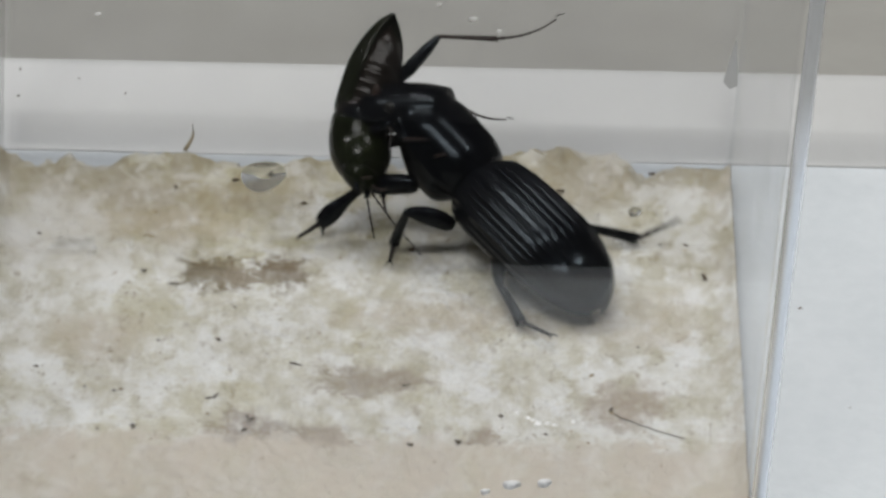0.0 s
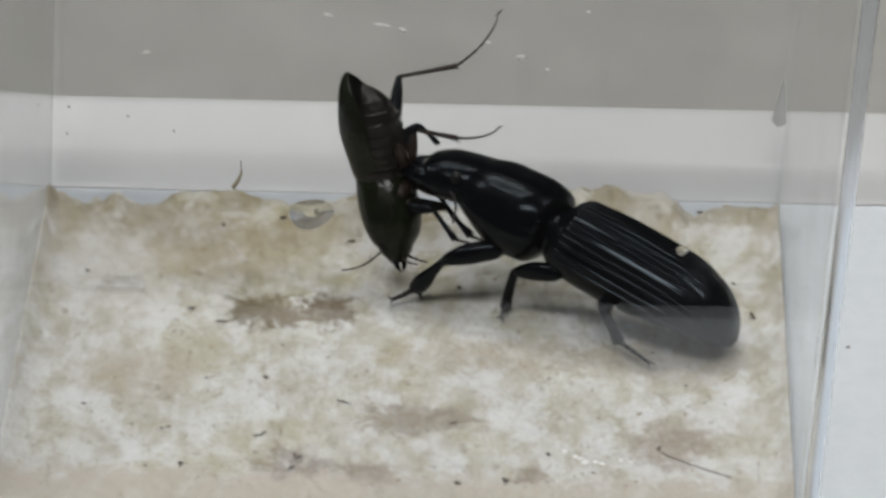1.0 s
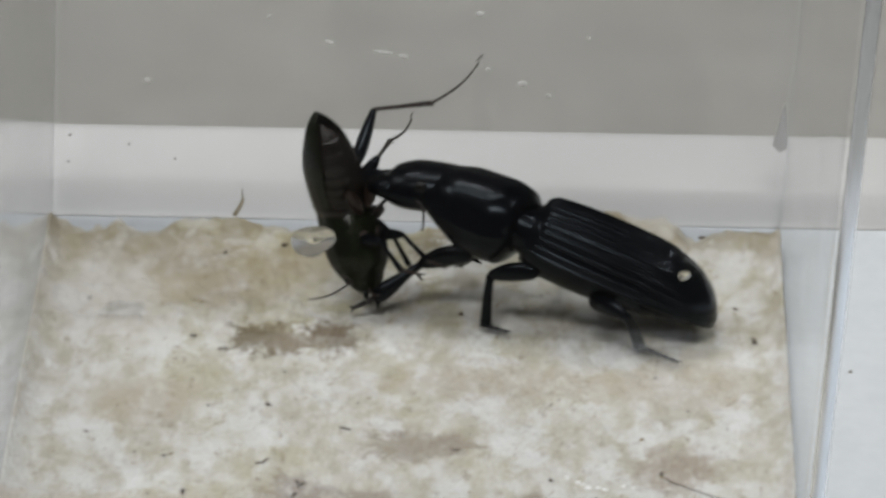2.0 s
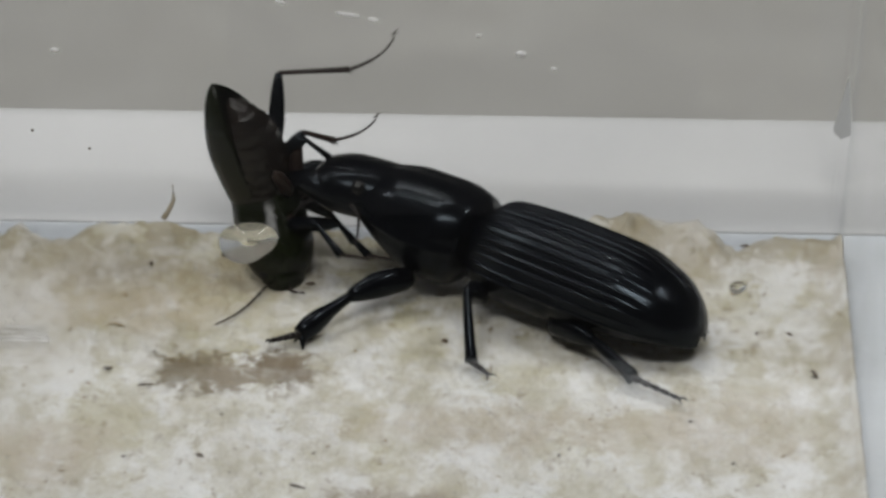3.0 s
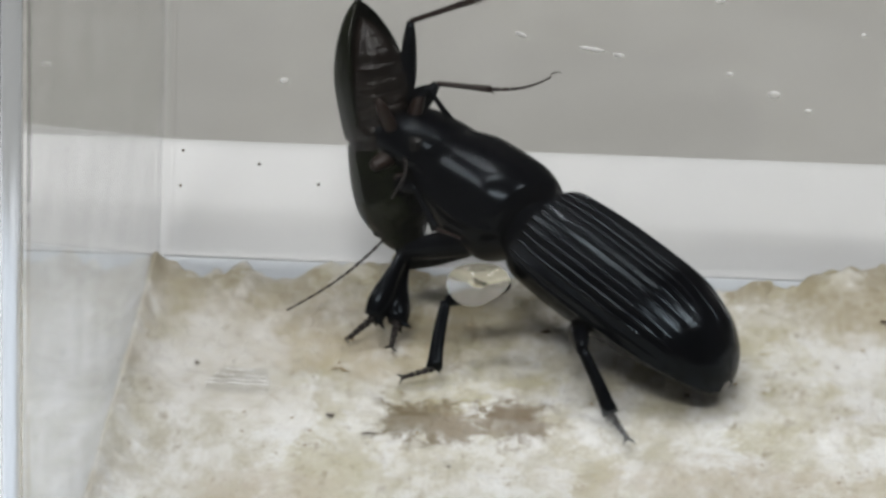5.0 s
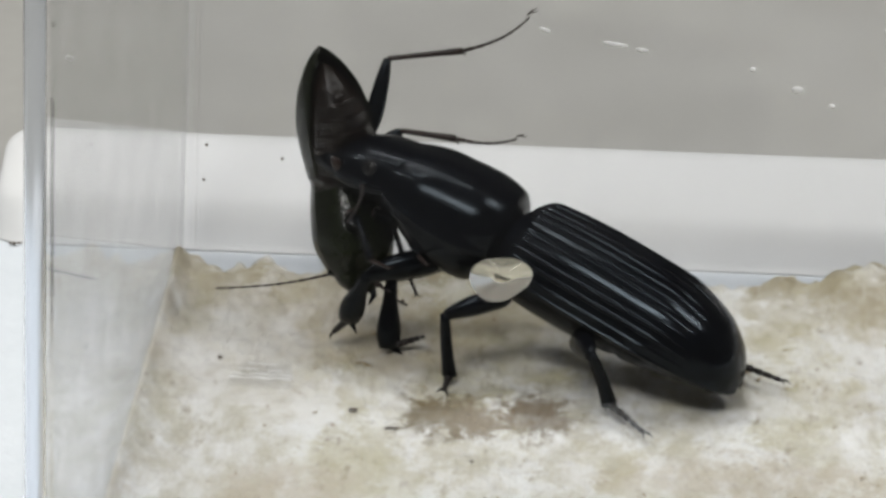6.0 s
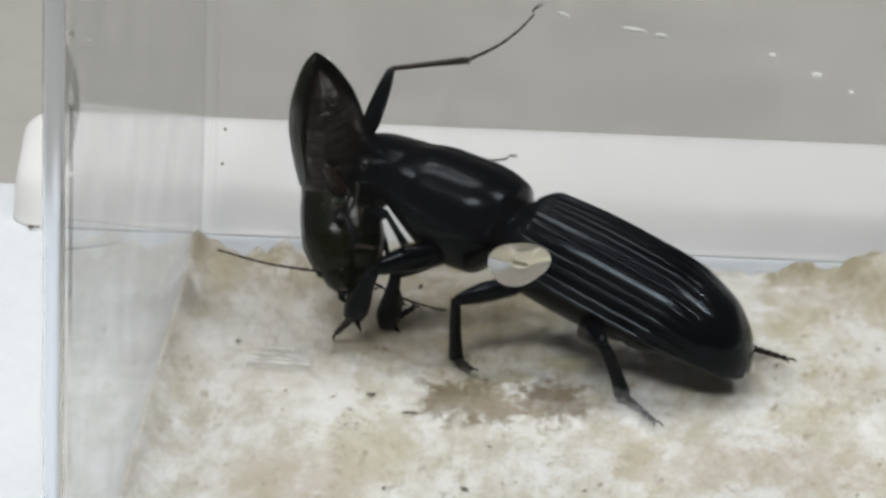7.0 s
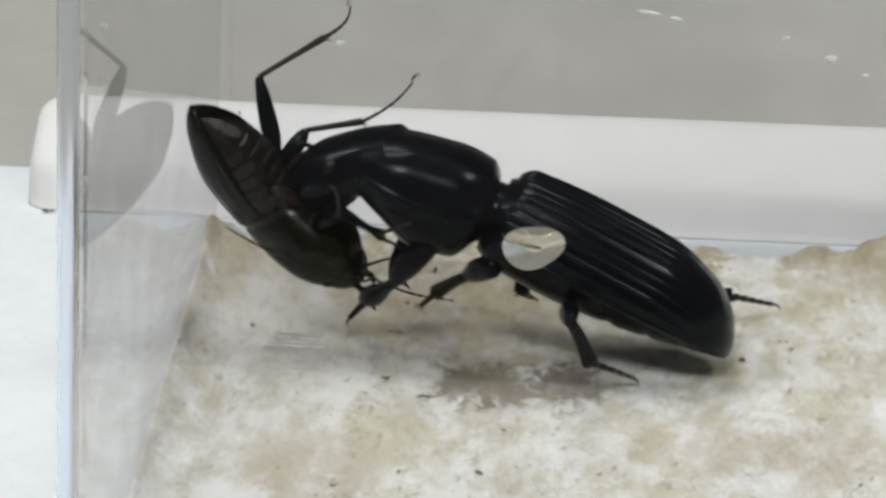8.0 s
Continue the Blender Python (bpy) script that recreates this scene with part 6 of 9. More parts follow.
    walk(BIG_PARTS["hind_tibia_near"], [
        (0, pose(-0.01389, 0.00568, -0.00378, -3.9, 7.2, 170.3)), (0.2, pose(-0.01314, 0.00807, -0.00308, -4.8, 29.1, -174.7)),
        (0.5, pose(-0.01309, 0.00984, -0.00175, 22.9, 51.0, -128.2)), (0.75, pose(-0.01101, 0.00903, -0.00146, 16.2, 47.1, -133.4)),
        (1, pose(-0.01045, 0.00829, -0.00268, 20.6, 40.0, -120.0)), (1.25, pose(-0.01008, 0.00860, -0.00242, 24.0, 35.3, -114.5)),
        (1.5, pose(-0.00964, 0.00886, -0.00216, 25.7, 30.4, -110.8)), (1.75, pose(-0.01205, 0.00888, -0.00281, 22.7, 29.2, -114.4)),
        (2, pose(-0.01425, 0.00792, -0.00306, 18.2, 35.4, -126.0)), (2.2, pose(-0.01403, 0.00803, -0.00279, 16.4, 29.3, -126.0)),
        (2.4, pose(-0.01386, 0.00814, -0.00275, 13.4, 34.7, -136.1)), (2.6, pose(-0.01423, 0.00778, -0.00258, 1.9, 26.5, -163.1)),
        (2.75, pose(-0.01488, 0.00722, -0.00283, -2.4, 19.1, -179.7)), (2.9, pose(-0.01561, 0.00626, -0.00296, -4.1, 13.6, 167.9)),
        (3.1, pose(-0.01628, 0.00496, -0.00345, -4.5, 7.7, 153.7)), (3.3, pose(-0.01615, 0.00540, -0.00344, -4.6, 8.8, 152.0)),
        (3.5, pose(-0.01664, 0.00351, -0.00358, -3.7, 6.0, 138.0)), (3.65, pose(-0.01612, 0.00452, -0.00390, -5.1, 3.1, 153.5)),
        (3.8, pose(-0.01587, 0.00399, -0.00418, -5.0, 5.3, 148.3)), (3.9, pose(-0.01375, 0.00687, -0.00283, -6.3, 25.2, -171.8)),
        (4, pose(-0.01271, 0.00738, -0.00287, 6.4, 33.6, -137.4)), (4.1, pose(-0.01318, 0.00732, -0.00292, 10.3, 35.4, -129.6)),
        (4.2, pose(-0.01366, 0.00721, -0.00297, 14.1, 36.7, -122.3)), (4.35, pose(-0.01449, 0.00677, -0.00281, 8.6, 32.5, -132.0)),
        (4.5, pose(-0.01540, 0.00598, -0.00284, 4.5, 27.7, -140.0)), (4.7, pose(-0.01455, 0.00669, -0.00185, 9.7, 42.1, -135.3)),
        (4.85, pose(-0.01417, 0.00719, -0.00200, -1.5, 43.3, -155.4)), (5, pose(-0.01393, 0.00775, -0.00290, -14.6, 35.0, -176.4)),
        (5.2, pose(-0.01380, 0.00796, -0.00279, 22.8, 47.6, -118.4)), (5.4, pose(-0.01360, 0.00821, -0.00270, 21.3, 46.5, -119.8)),
        (5.6, pose(-0.01346, 0.00842, -0.00262, 20.3, 45.7, -121.0)), (5.8, pose(-0.01334, 0.00860, -0.00254, 19.2, 45.2, -122.0)),
        (6, pose(-0.01325, 0.00875, -0.00247, 18.6, 44.9, -122.7)), (6.2, pose(-0.01319, 0.00889, -0.00240, 18.1, 44.8, -123.2)),
        (6.5, pose(-0.01316, 0.00906, -0.00230, 18.0, 45.3, -123.4)), (6.75, pose(-0.01331, 0.00882, -0.00240, 17.1, 45.0, -124.6)),
        (7, pose(-0.01347, 0.00857, -0.00249, 16.4, 45.0, -125.6)), (7.25, pose(-0.01353, 0.00856, -0.00270, 10.9, 42.4, -130.2)),
        (7.5, pose(-0.01381, 0.00842, -0.00304, 6.7, 39.7, -133.7)), (7.75, pose(-0.01160, 0.00938, -0.00183, 2.5, 43.2, -133.3)),
        (8, pose(-0.01040, 0.01028, -0.00338, 6.7, 32.1, -128.3)),
    ])
    walk(BIG_PARTS["hind_tarsus_near"], [
        (0, pose(-0.01995, 0.00671, -0.00456, 11.3, -17.7, -179.1)), (0.2, pose(-0.01854, 0.00757, -0.00609, 9.0, -20.1, 161.4)),
        (0.5, pose(-0.01550, 0.00678, -0.00658, 7.4, -8.0, 151.7)), (0.75, pose(-0.01391, 0.00596, -0.00601, 8.1, -0.5, 155.1)),
        (1, pose(-0.01282, 0.00418, -0.00667, 9.5, -4.1, 155.5)), (1.25, pose(-0.01217, 0.00399, -0.00601, 8.9, 4.7, 156.2)),
        (1.5, pose(-0.01154, 0.00386, -0.00530, 9.1, 13.8, 157.7)), (1.75, pose(-0.01428, 0.00395, -0.00583, 9.7, 3.6, 159.3)),
        (2, pose(-0.01721, 0.00383, -0.00666, 10.3, -8.0, 149.1)), (2.2, pose(-0.01721, 0.00366, -0.00583, 10.7, -7.3, 159.1)),
        (2.4, pose(-0.01753, 0.00460, -0.00628, 10.2, -8.4, 160.1)), (2.6, pose(-0.01954, 0.00617, -0.00535, 10.2, -4.8, 163.9)),
        (2.75, pose(-0.02074, 0.00718, -0.00485, 10.7, -1.4, 168.6)), (2.9, pose(-0.02150, 0.00752, -0.00443, 11.6, 1.4, 173.1)),
        (3.1, pose(-0.02179, 0.00769, -0.00428, 12.1, 0.5, 176.8)), (3.3, pose(-0.02157, 0.00827, -0.00438, 11.9, -0.9, 179.1)),
        (3.5, pose(-0.02123, 0.00763, -0.00423, 14.0, -0.3, -170.3)), (3.65, pose(-0.02166, 0.00728, -0.00424, 11.1, -1.5, 172.0)),
        (3.8, pose(-0.02113, 0.00724, -0.00476, 9.3, -2.7, 153.5)), (3.9, pose(-0.01930, 0.00607, -0.00547, 9.0, -1.7, 148.2)),
        (4, pose(-0.01650, 0.00388, -0.00631, 8.5, -1.6, 137.7)), (4.1, pose(-0.01640, 0.00343, -0.00650, 9.4, -3.4, 140.5)),
        (4.2, pose(-0.01632, 0.00301, -0.00667, 10.1, -4.8, 143.5)), (4.35, pose(-0.01799, 0.00289, -0.00614, 10.9, -7.7, 146.2)),
        (4.5, pose(-0.01961, 0.00245, -0.00572, 11.9, -10.9, 148.0)), (4.7, pose(-0.01782, 0.00345, -0.00600, 10.6, -8.8, 151.5)),
        (4.85, pose(-0.01827, 0.00531, -0.00626, 9.4, -8.9, 145.9)), (5, pose(-0.01899, 0.00743, -0.00646, 8.2, -9.5, 142.1)),
        (5.2, pose(-0.01578, 0.00428, -0.00737, 9.8, -9.6, 150.9)), (5.4, pose(-0.01573, 0.00451, -0.00720, 9.4, -7.8, 151.0)),
        (5.6, pose(-0.01569, 0.00471, -0.00706, 9.2, -6.3, 150.6)), (5.8, pose(-0.01565, 0.00489, -0.00694, 8.9, -4.8, 150.2)),
        (6, pose(-0.01562, 0.00506, -0.00684, 8.7, -3.4, 149.7)), (6.2, pose(-0.01560, 0.00520, -0.00677, 8.4, -2.1, 149.1)),
        (6.5, pose(-0.01556, 0.00542, -0.00671, 8.1, -0.7, 148.2)), (6.75, pose(-0.01580, 0.00521, -0.00678, 8.1, -1.7, 146.6)),
        (7, pose(-0.01602, 0.00501, -0.00688, 8.2, -2.9, 145.1)), (7.25, pose(-0.01649, 0.00506, -0.00688, 9.5, -5.7, 152.6)),
        (7.5, pose(-0.01710, 0.00497, -0.00701, 10.5, -9.2, 158.6)), (7.75, pose(-0.01470, 0.00609, -0.00607, 12.8, 4.6, -169.5)),
        (8, pose(-0.01365, 0.00616, -0.00667, 11.2, 3.1, -140.7)),
    ])
    walk(BIG_PARTS["front_femur_far"], [
        (0, pose(0.00608, -0.00025, -0.00259, -15.8, -26.9, -64.1)), (0.2, pose(0.00613, 0.00062, -0.00242, -14.8, -20.4, -66.2)),
        (0.5, pose(0.00605, 0.00020, -0.00269, -15.9, -20.4, -63.5)), (0.75, pose(0.00500, -0.00239, -0.00360, -22.2, -25.8, -46.0)),
        (1, pose(0.00324, -0.00405, -0.00410, -26.4, -17.2, -37.4)), (1.25, pose(0.00431, -0.00328, -0.00378, -24.6, 6.2, -27.2)),
        (1.5, pose(0.00543, -0.00168, -0.00337, -6.2, 35.0, -15.4)), (1.75, pose(0.00353, -0.00416, -0.00374, -23.0, 9.6, -18.7)),
        (2, pose(0.00216, -0.00486, -0.00391, -22.7, -9.5, -36.8)), (2.2, pose(0.00255, -0.00440, -0.00422, -23.5, -30.6, -38.0)),
        (2.4, pose(0.00232, -0.00469, -0.00403, -22.4, -17.3, -41.9)), (2.6, pose(0.00348, -0.00385, -0.00411, -18.6, -45.3, -57.0)),
        (2.75, pose(0.00364, -0.00358, -0.00421, -10.6, -59.9, -68.2)), (2.9, pose(0.00398, -0.00330, -0.00413, 14.5, -67.1, -96.4)),
        (3.1, pose(0.00427, -0.00307, -0.00403, 37.3, -67.9, -121.0)), (3.3, pose(0.00449, -0.00291, -0.00392, 38.5, -67.7, -122.2)),
        (3.5, pose(0.00458, -0.00316, -0.00361, 4.4, -64.2, -86.8)), (3.65, pose(0.00407, -0.00343, -0.00396, -16.4, -48.8, -64.8)),
        (3.8, pose(0.00293, -0.00427, -0.00412, -25.6, -13.8, -59.0)), (3.9, pose(0.00325, -0.00400, -0.00414, -24.3, -12.3, -63.7)),
        (4, pose(0.00368, -0.00356, -0.00418, -23.2, -10.0, -68.5)), (4.1, pose(0.00326, -0.00414, -0.00399, -24.2, -4.5, -62.9)),
        (4.2, pose(0.00306, -0.00444, -0.00381, -24.6, 1.8, -62.0)), (4.35, pose(0.00356, -0.00398, -0.00389, -24.5, -0.9, -67.2)),
        (4.5, pose(0.00394, -0.00356, -0.00393, -24.4, -0.1, -70.7)), (4.7, pose(0.00427, -0.00293, -0.00473, -21.9, 21.5, -33.1)),
        (4.85, pose(0.00487, -0.00210, -0.00530, -10.9, 34.3, 20.2)), (5, pose(0.00538, -0.00138, -0.00587, -11.8, 33.5, 52.4)),
        (5.2, pose(0.00360, -0.00313, -0.00534, 16.9, 42.5, 42.4)), (5.4, pose(0.00381, -0.00313, -0.00517, 11.6, 39.7, 43.1)),
        (5.6, pose(0.00402, -0.00310, -0.00499, 6.7, 37.1, 44.3)), (5.8, pose(0.00424, -0.00300, -0.00480, 3.2, 34.9, 45.8)),
        (6, pose(0.00449, -0.00282, -0.00458, 1.0, 33.1, 47.7)), (6.2, pose(0.00478, -0.00247, -0.00435, 2.2, 32.0, 49.9)),
        (6.5, pose(0.00529, -0.00125, -0.00392, 9.6, 31.7, 52.1)), (6.75, pose(0.00515, -0.00169, -0.00419, 11.1, 33.4, 56.5)),
        (7, pose(0.00478, -0.00231, -0.00444, -0.5, 32.5, 58.5)), (7.25, pose(0.00402, -0.00302, -0.00447, -51.6, -3.8, 3.2)),
        (7.5, pose(0.00340, -0.00346, -0.00451, -35.5, -35.0, -52.5)), (7.75, pose(0.00312, -0.00356, -0.00461, -35.5, -14.5, -56.4)),
        (8, pose(0.00355, -0.00284, -0.00479, -34.8, 5.1, -68.0)),
    ])
    walk(BIG_PARTS["front_tibia_far"], [
        (0, pose(0.00872, -0.00570, 0.00049, -6.1, 83.1, 26.8)), (0.2, pose(0.00870, -0.00521, -0.00005, 8.4, 83.2, 41.4)),
        (0.5, pose(0.00889, -0.00550, -0.00032, 18.1, 86.4, 51.0)), (0.75, pose(0.00926, -0.00680, -0.00064, -171.1, 78.2, -139.0)),
        (1, pose(0.00840, -0.00800, -0.00209, -176.1, 65.6, -144.6)), (1.25, pose(0.01032, -0.00638, -0.00451, 83.4, 74.5, 113.4)),
        (1.5, pose(0.01080, -0.00316, -0.00727, 24.6, 49.1, 56.2)), (1.75, pose(0.00988, -0.00631, -0.00488, 130.5, 77.9, 159.5)),
        (2, pose(0.00753, -0.00888, -0.00279, -177.7, 60.0, -147.3)), (2.2, pose(0.00716, -0.00801, -0.00076, -161.6, 71.9, -128.5)),
        (2.4, pose(0.00716, -0.00903, -0.00202, -179.6, 67.9, -147.4)), (2.6, pose(0.00608, -0.00786, 0.00073, -79.9, 78.4, -41.6)),
        (2.75, pose(0.00491, -0.00675, 0.00168, -66.4, 63.8, -25.9)), (2.9, pose(0.00369, -0.00594, 0.00213, -62.1, 46.5, -18.1)),
        (3.1, pose(0.00295, -0.00527, 0.00227, -62.2, 32.3, -16.3)), (3.3, pose(0.00311, -0.00510, 0.00237, -62.2, 31.8, -16.2)),
        (3.5, pose(0.00474, -0.00612, 0.00252, -66.0, 53.5, -19.4)), (3.65, pose(0.00598, -0.00749, 0.00116, -72.5, 73.9, -24.8)),
        (3.8, pose(0.00634, -0.00993, -0.00250, 147.4, 79.3, -163.6)), (3.9, pose(0.00620, -0.00995, -0.00269, 137.8, 83.4, -173.0)),
        (4, pose(0.00614, -0.00979, -0.00301, 109.9, 87.0, 159.1)), (4.1, pose(0.00635, -0.01017, -0.00346, 141.3, 78.5, -169.3)),
        (4.2, pose(0.00625, -0.01044, -0.00403, 145.8, 73.7, -164.7)), (4.35, pose(0.00620, -0.01025, -0.00378, 137.8, 80.5, -172.5)),
        (4.5, pose(0.00619, -0.00997, -0.00392, 131.8, 83.6, -178.4)), (4.7, pose(0.00958, -0.00638, -0.00722, 97.5, 35.9, 146.0)),
        (4.85, pose(0.01015, -0.00016, -0.00913, 105.4, 24.2, 156.1)), (5, pose(0.00885, 0.00311, -0.00962, 80.9, 24.7, 134.7)),
        (5.2, pose(0.00730, 0.00025, -0.00993, 99.5, 35.2, 145.0)), (5.4, pose(0.00762, 0.00045, -0.00951, 100.6, 42.1, 149.0)),
        (5.6, pose(0.00791, 0.00069, -0.00909, 104.5, 50.3, 155.2)), (5.8, pose(0.00813, 0.00100, -0.00868, 113.9, 59.8, 166.1)),
        (6, pose(0.00832, 0.00140, -0.00829, 135.5, 68.7, -171.9)), (6.2, pose(0.00850, 0.00194, -0.00796, 174.9, 72.2, -133.1)),
        (6.5, pose(0.00884, 0.00332, -0.00750, -140.9, 65.5, -91.0)), (6.75, pose(0.00829, 0.00304, -0.00793, -141.1, 62.9, -90.4)),
        (7, pose(0.00777, 0.00258, -0.00809, -147.0, 61.2, -94.2)), (7.25, pose(0.01079, -0.00264, -0.00402, 157.3, 56.6, -150.7)),
        (7.5, pose(0.00679, -0.00788, -0.00061, -150.0, 83.5, -97.2)), (7.75, pose(0.00676, -0.00905, -0.00291, 144.4, 78.5, -163.4)),
        (8, pose(0.00609, -0.00912, -0.00539, 141.4, 76.4, -166.5)),
    ])
    walk(BIG_PARTS["front_tarsus_far"], [
        (0, pose(0.00943, -0.00534, -0.00607, -18.3, 40.8, -57.6)), (0.2, pose(0.00929, -0.00469, -0.00661, -18.9, 39.8, -58.7)),
        (0.5, pose(0.00915, -0.00518, -0.00690, -19.3, 39.2, -59.3)), (0.75, pose(0.00824, -0.00768, -0.00710, -20.8, 38.7, -62.2)),
        (1, pose(0.00618, -0.00958, -0.00810, -23.4, 39.0, -66.6)), (1.25, pose(0.00962, -0.00476, -0.01087, 3.3, 50.1, -27.1)),
        (1.5, pose(0.01320, 0.00043, -0.01226, 71.5, 54.3, 50.1)), (1.75, pose(0.00859, -0.00583, -0.01133, 3.9, 40.2, -22.4)),
        (2, pose(0.00475, -0.01066, -0.00851, -24.4, 38.6, -68.6)), (2.2, pose(0.00588, -0.00962, -0.00703, -22.3, 38.6, -64.8)),
        (2.4, pose(0.00507, -0.01037, -0.00813, -24.0, 40.5, -67.8)), (2.6, pose(0.00708, -0.00875, -0.00574, -19.9, 38.2, -60.7)),
        (2.75, pose(0.00753, -0.00802, -0.00425, -18.1, 36.9, -57.4)), (2.9, pose(0.00800, -0.00735, -0.00266, -16.6, 35.2, -54.4)),
        (3.1, pose(0.00831, -0.00683, -0.00126, -15.6, 33.7, -52.5)), (3.3, pose(0.00850, -0.00666, -0.00111, -15.6, 33.8, -52.2)),
        (3.5, pose(0.00845, -0.00742, -0.00279, -16.2, 36.2, -53.8)), (3.65, pose(0.00764, -0.00825, -0.00518, -18.1, 38.7, -57.7)),
        (3.8, pose(0.00516, -0.01028, -0.00898, -23.2, 41.8, -67.2)), (3.9, pose(0.00544, -0.01004, -0.00924, -23.0, 40.1, -66.8)),
        (4, pose(0.00581, -0.00966, -0.00960, -22.8, 38.4, -66.6)), (4.1, pose(0.00506, -0.01042, -0.00992, -23.7, 38.7, -68.1)),
        (4.2, pose(0.00446, -0.01093, -0.01037, -24.6, 39.0, -69.6)), (4.35, pose(0.00511, -0.01039, -0.01029, -23.9, 38.7, -68.3)),
        (4.5, pose(0.00545, -0.00999, -0.01048, -23.7, 38.3, -68.2)), (4.7, pose(0.00514, -0.00339, -0.01109, -85.8, 74.9, -136.1)),
        (4.85, pose(0.00465, 0.00228, -0.01184, -179.1, 52.4, 132.1)), (5, pose(0.00463, 0.00737, -0.01238, -179.7, 24.1, 128.3)),
        (5.2, pose(0.00288, 0.00334, -0.01374, -147.3, 24.4, 142.8)), (5.4, pose(0.00342, 0.00297, -0.01393, -127.7, 17.3, 151.7)),
        (5.6, pose(0.00408, 0.00246, -0.01416, -86.9, -0.9, 166.2)), (5.8, pose(0.00491, 0.00180, -0.01439, -32.8, -27.7, -175.0)),
        (6, pose(0.00594, 0.00106, -0.01443, -10.8, -41.4, -159.5)), (6.2, pose(0.00712, 0.00046, -0.01424, -9.5, -43.1, -148.4)),
        (6.5, pose(0.00879, 0.00058, -0.01351, -19.7, -33.5, -130.5)), (6.75, pose(0.00827, 0.00003, -0.01380, -16.9, -37.9, -124.9)),
        (7, pose(0.00754, -0.00060, -0.01387, -16.8, -39.5, -118.0)), (7.25, pose(0.00762, -0.00442, -0.00953, -36.7, 16.6, -99.8)),
        (7.5, pose(0.00669, -0.00862, -0.00717, -19.5, 34.6, -60.8)), (7.75, pose(0.00549, -0.00942, -0.00937, -22.2, 37.1, -65.7)),
        (8, pose(0.00458, -0.00948, -0.01180, -24.8, 38.7, -70.4)),
    ])
    walk(BIG_PARTS["mid_femur_far"], [
        (0, pose(-0.00280, -0.00360, -0.00360, -31.0, -65.0, -51.8)), (0.2, pose(-0.00280, -0.00360, -0.00360, -24.3, -65.3, -59.1)),
        (0.5, pose(-0.00280, -0.00360, -0.00360, -18.0, -64.7, -66.1)), (0.75, pose(-0.00280, -0.00360, -0.00360, -12.6, -57.5, -72.1)),
        (1, pose(-0.00280, -0.00360, -0.00360, -3.4, -42.9, -83.1)), (1.25, pose(-0.00280, -0.00360, -0.00360, -5.1, -47.1, -80.6)),
        (1.5, pose(-0.00280, -0.00360, -0.00360, -7.2, -51.3, -77.8)), (1.75, pose(-0.00280, -0.00360, -0.00360, -4.4, -42.6, -81.4)),
        (2, pose(-0.00280, -0.00360, -0.00360, -2.0, -34.3, -85.1)), (2.2, pose(-0.00280, -0.00360, -0.00360, -6.8, -48.9, -76.9)),
        (2.4, pose(-0.00280, -0.00360, -0.00360, 1.4, -39.1, -87.7)), (2.6, pose(-0.00280, -0.00360, -0.00360, -16.7, -62.3, -61.1)),
        (2.75, pose(-0.00280, -0.00360, -0.00360, -48.9, -69.6, -25.0)), (2.9, pose(-0.00280, -0.00360, -0.00360, -84.4, -65.4, 14.2)),
        (3.1, pose(-0.00280, -0.00360, -0.00360, -94.2, -57.8, 25.8)), (3.3, pose(-0.00280, -0.00360, -0.00360, -95.8, -57.1, 27.7)),
        (3.5, pose(-0.00280, -0.00360, -0.00360, -83.0, -66.0, 13.8)), (3.65, pose(-0.00280, -0.00360, -0.00360, -22.8, -66.8, -48.3)),
        (3.8, pose(-0.00280, -0.00360, -0.00360, 16.1, -32.7, -87.0)), (3.9, pose(-0.00280, -0.00360, -0.00360, 16.1, -32.7, -87.2)),
        (4, pose(-0.00280, -0.00360, -0.00360, 16.2, -32.8, -87.3)), (4.1, pose(-0.00280, -0.00360, -0.00360, 17.3, -27.8, -89.3)),
        (4.2, pose(-0.00280, -0.00360, -0.00360, 18.2, -23.0, -91.2)), (4.35, pose(-0.00280, -0.00360, -0.00360, 17.1, -25.1, -88.3)),
        (4.5, pose(-0.00280, -0.00360, -0.00360, 16.7, -25.2, -87.3)), (4.7, pose(-0.00280, -0.00360, -0.00360, 14.4, -30.2, -82.1)),
        (4.85, pose(-0.00280, -0.00360, -0.00360, 11.0, -36.1, -75.3)), (5, pose(-0.00280, -0.00360, -0.00360, 7.7, -40.1, -69.7)),
        (5.2, pose(-0.00280, -0.00360, -0.00360, 20.0, -21.8, -88.5)), (5.4, pose(-0.00280, -0.00360, -0.00360, 19.3, -25.6, -86.6)),
        (5.6, pose(-0.00280, -0.00360, -0.00360, 18.6, -29.5, -84.8)), (5.8, pose(-0.00280, -0.00360, -0.00360, 17.7, -33.4, -83.0)),
        (6, pose(-0.00280, -0.00360, -0.00360, 16.7, -37.3, -81.2)), (6.2, pose(-0.00280, -0.00360, -0.00360, 15.5, -41.4, -79.1)),
        (6.5, pose(-0.00280, -0.00360, -0.00360, 13.2, -47.5, -75.6)), (6.75, pose(-0.00280, -0.00360, -0.00360, 14.9, -44.8, -78.0)),
        (7, pose(-0.00280, -0.00360, -0.00360, 16.5, -42.0, -80.2)), (7.25, pose(-0.00280, -0.00360, -0.00360, 14.7, -46.3, -77.5)),
        (7.5, pose(-0.00280, -0.00360, -0.00360, 12.5, -50.6, -74.4)), (7.75, pose(-0.00280, -0.00360, -0.00360, 23.9, -33.9, -88.7)),
        (8, pose(-0.00280, -0.00360, -0.00360, 27.6, -19.2, -94.5)),
    ])
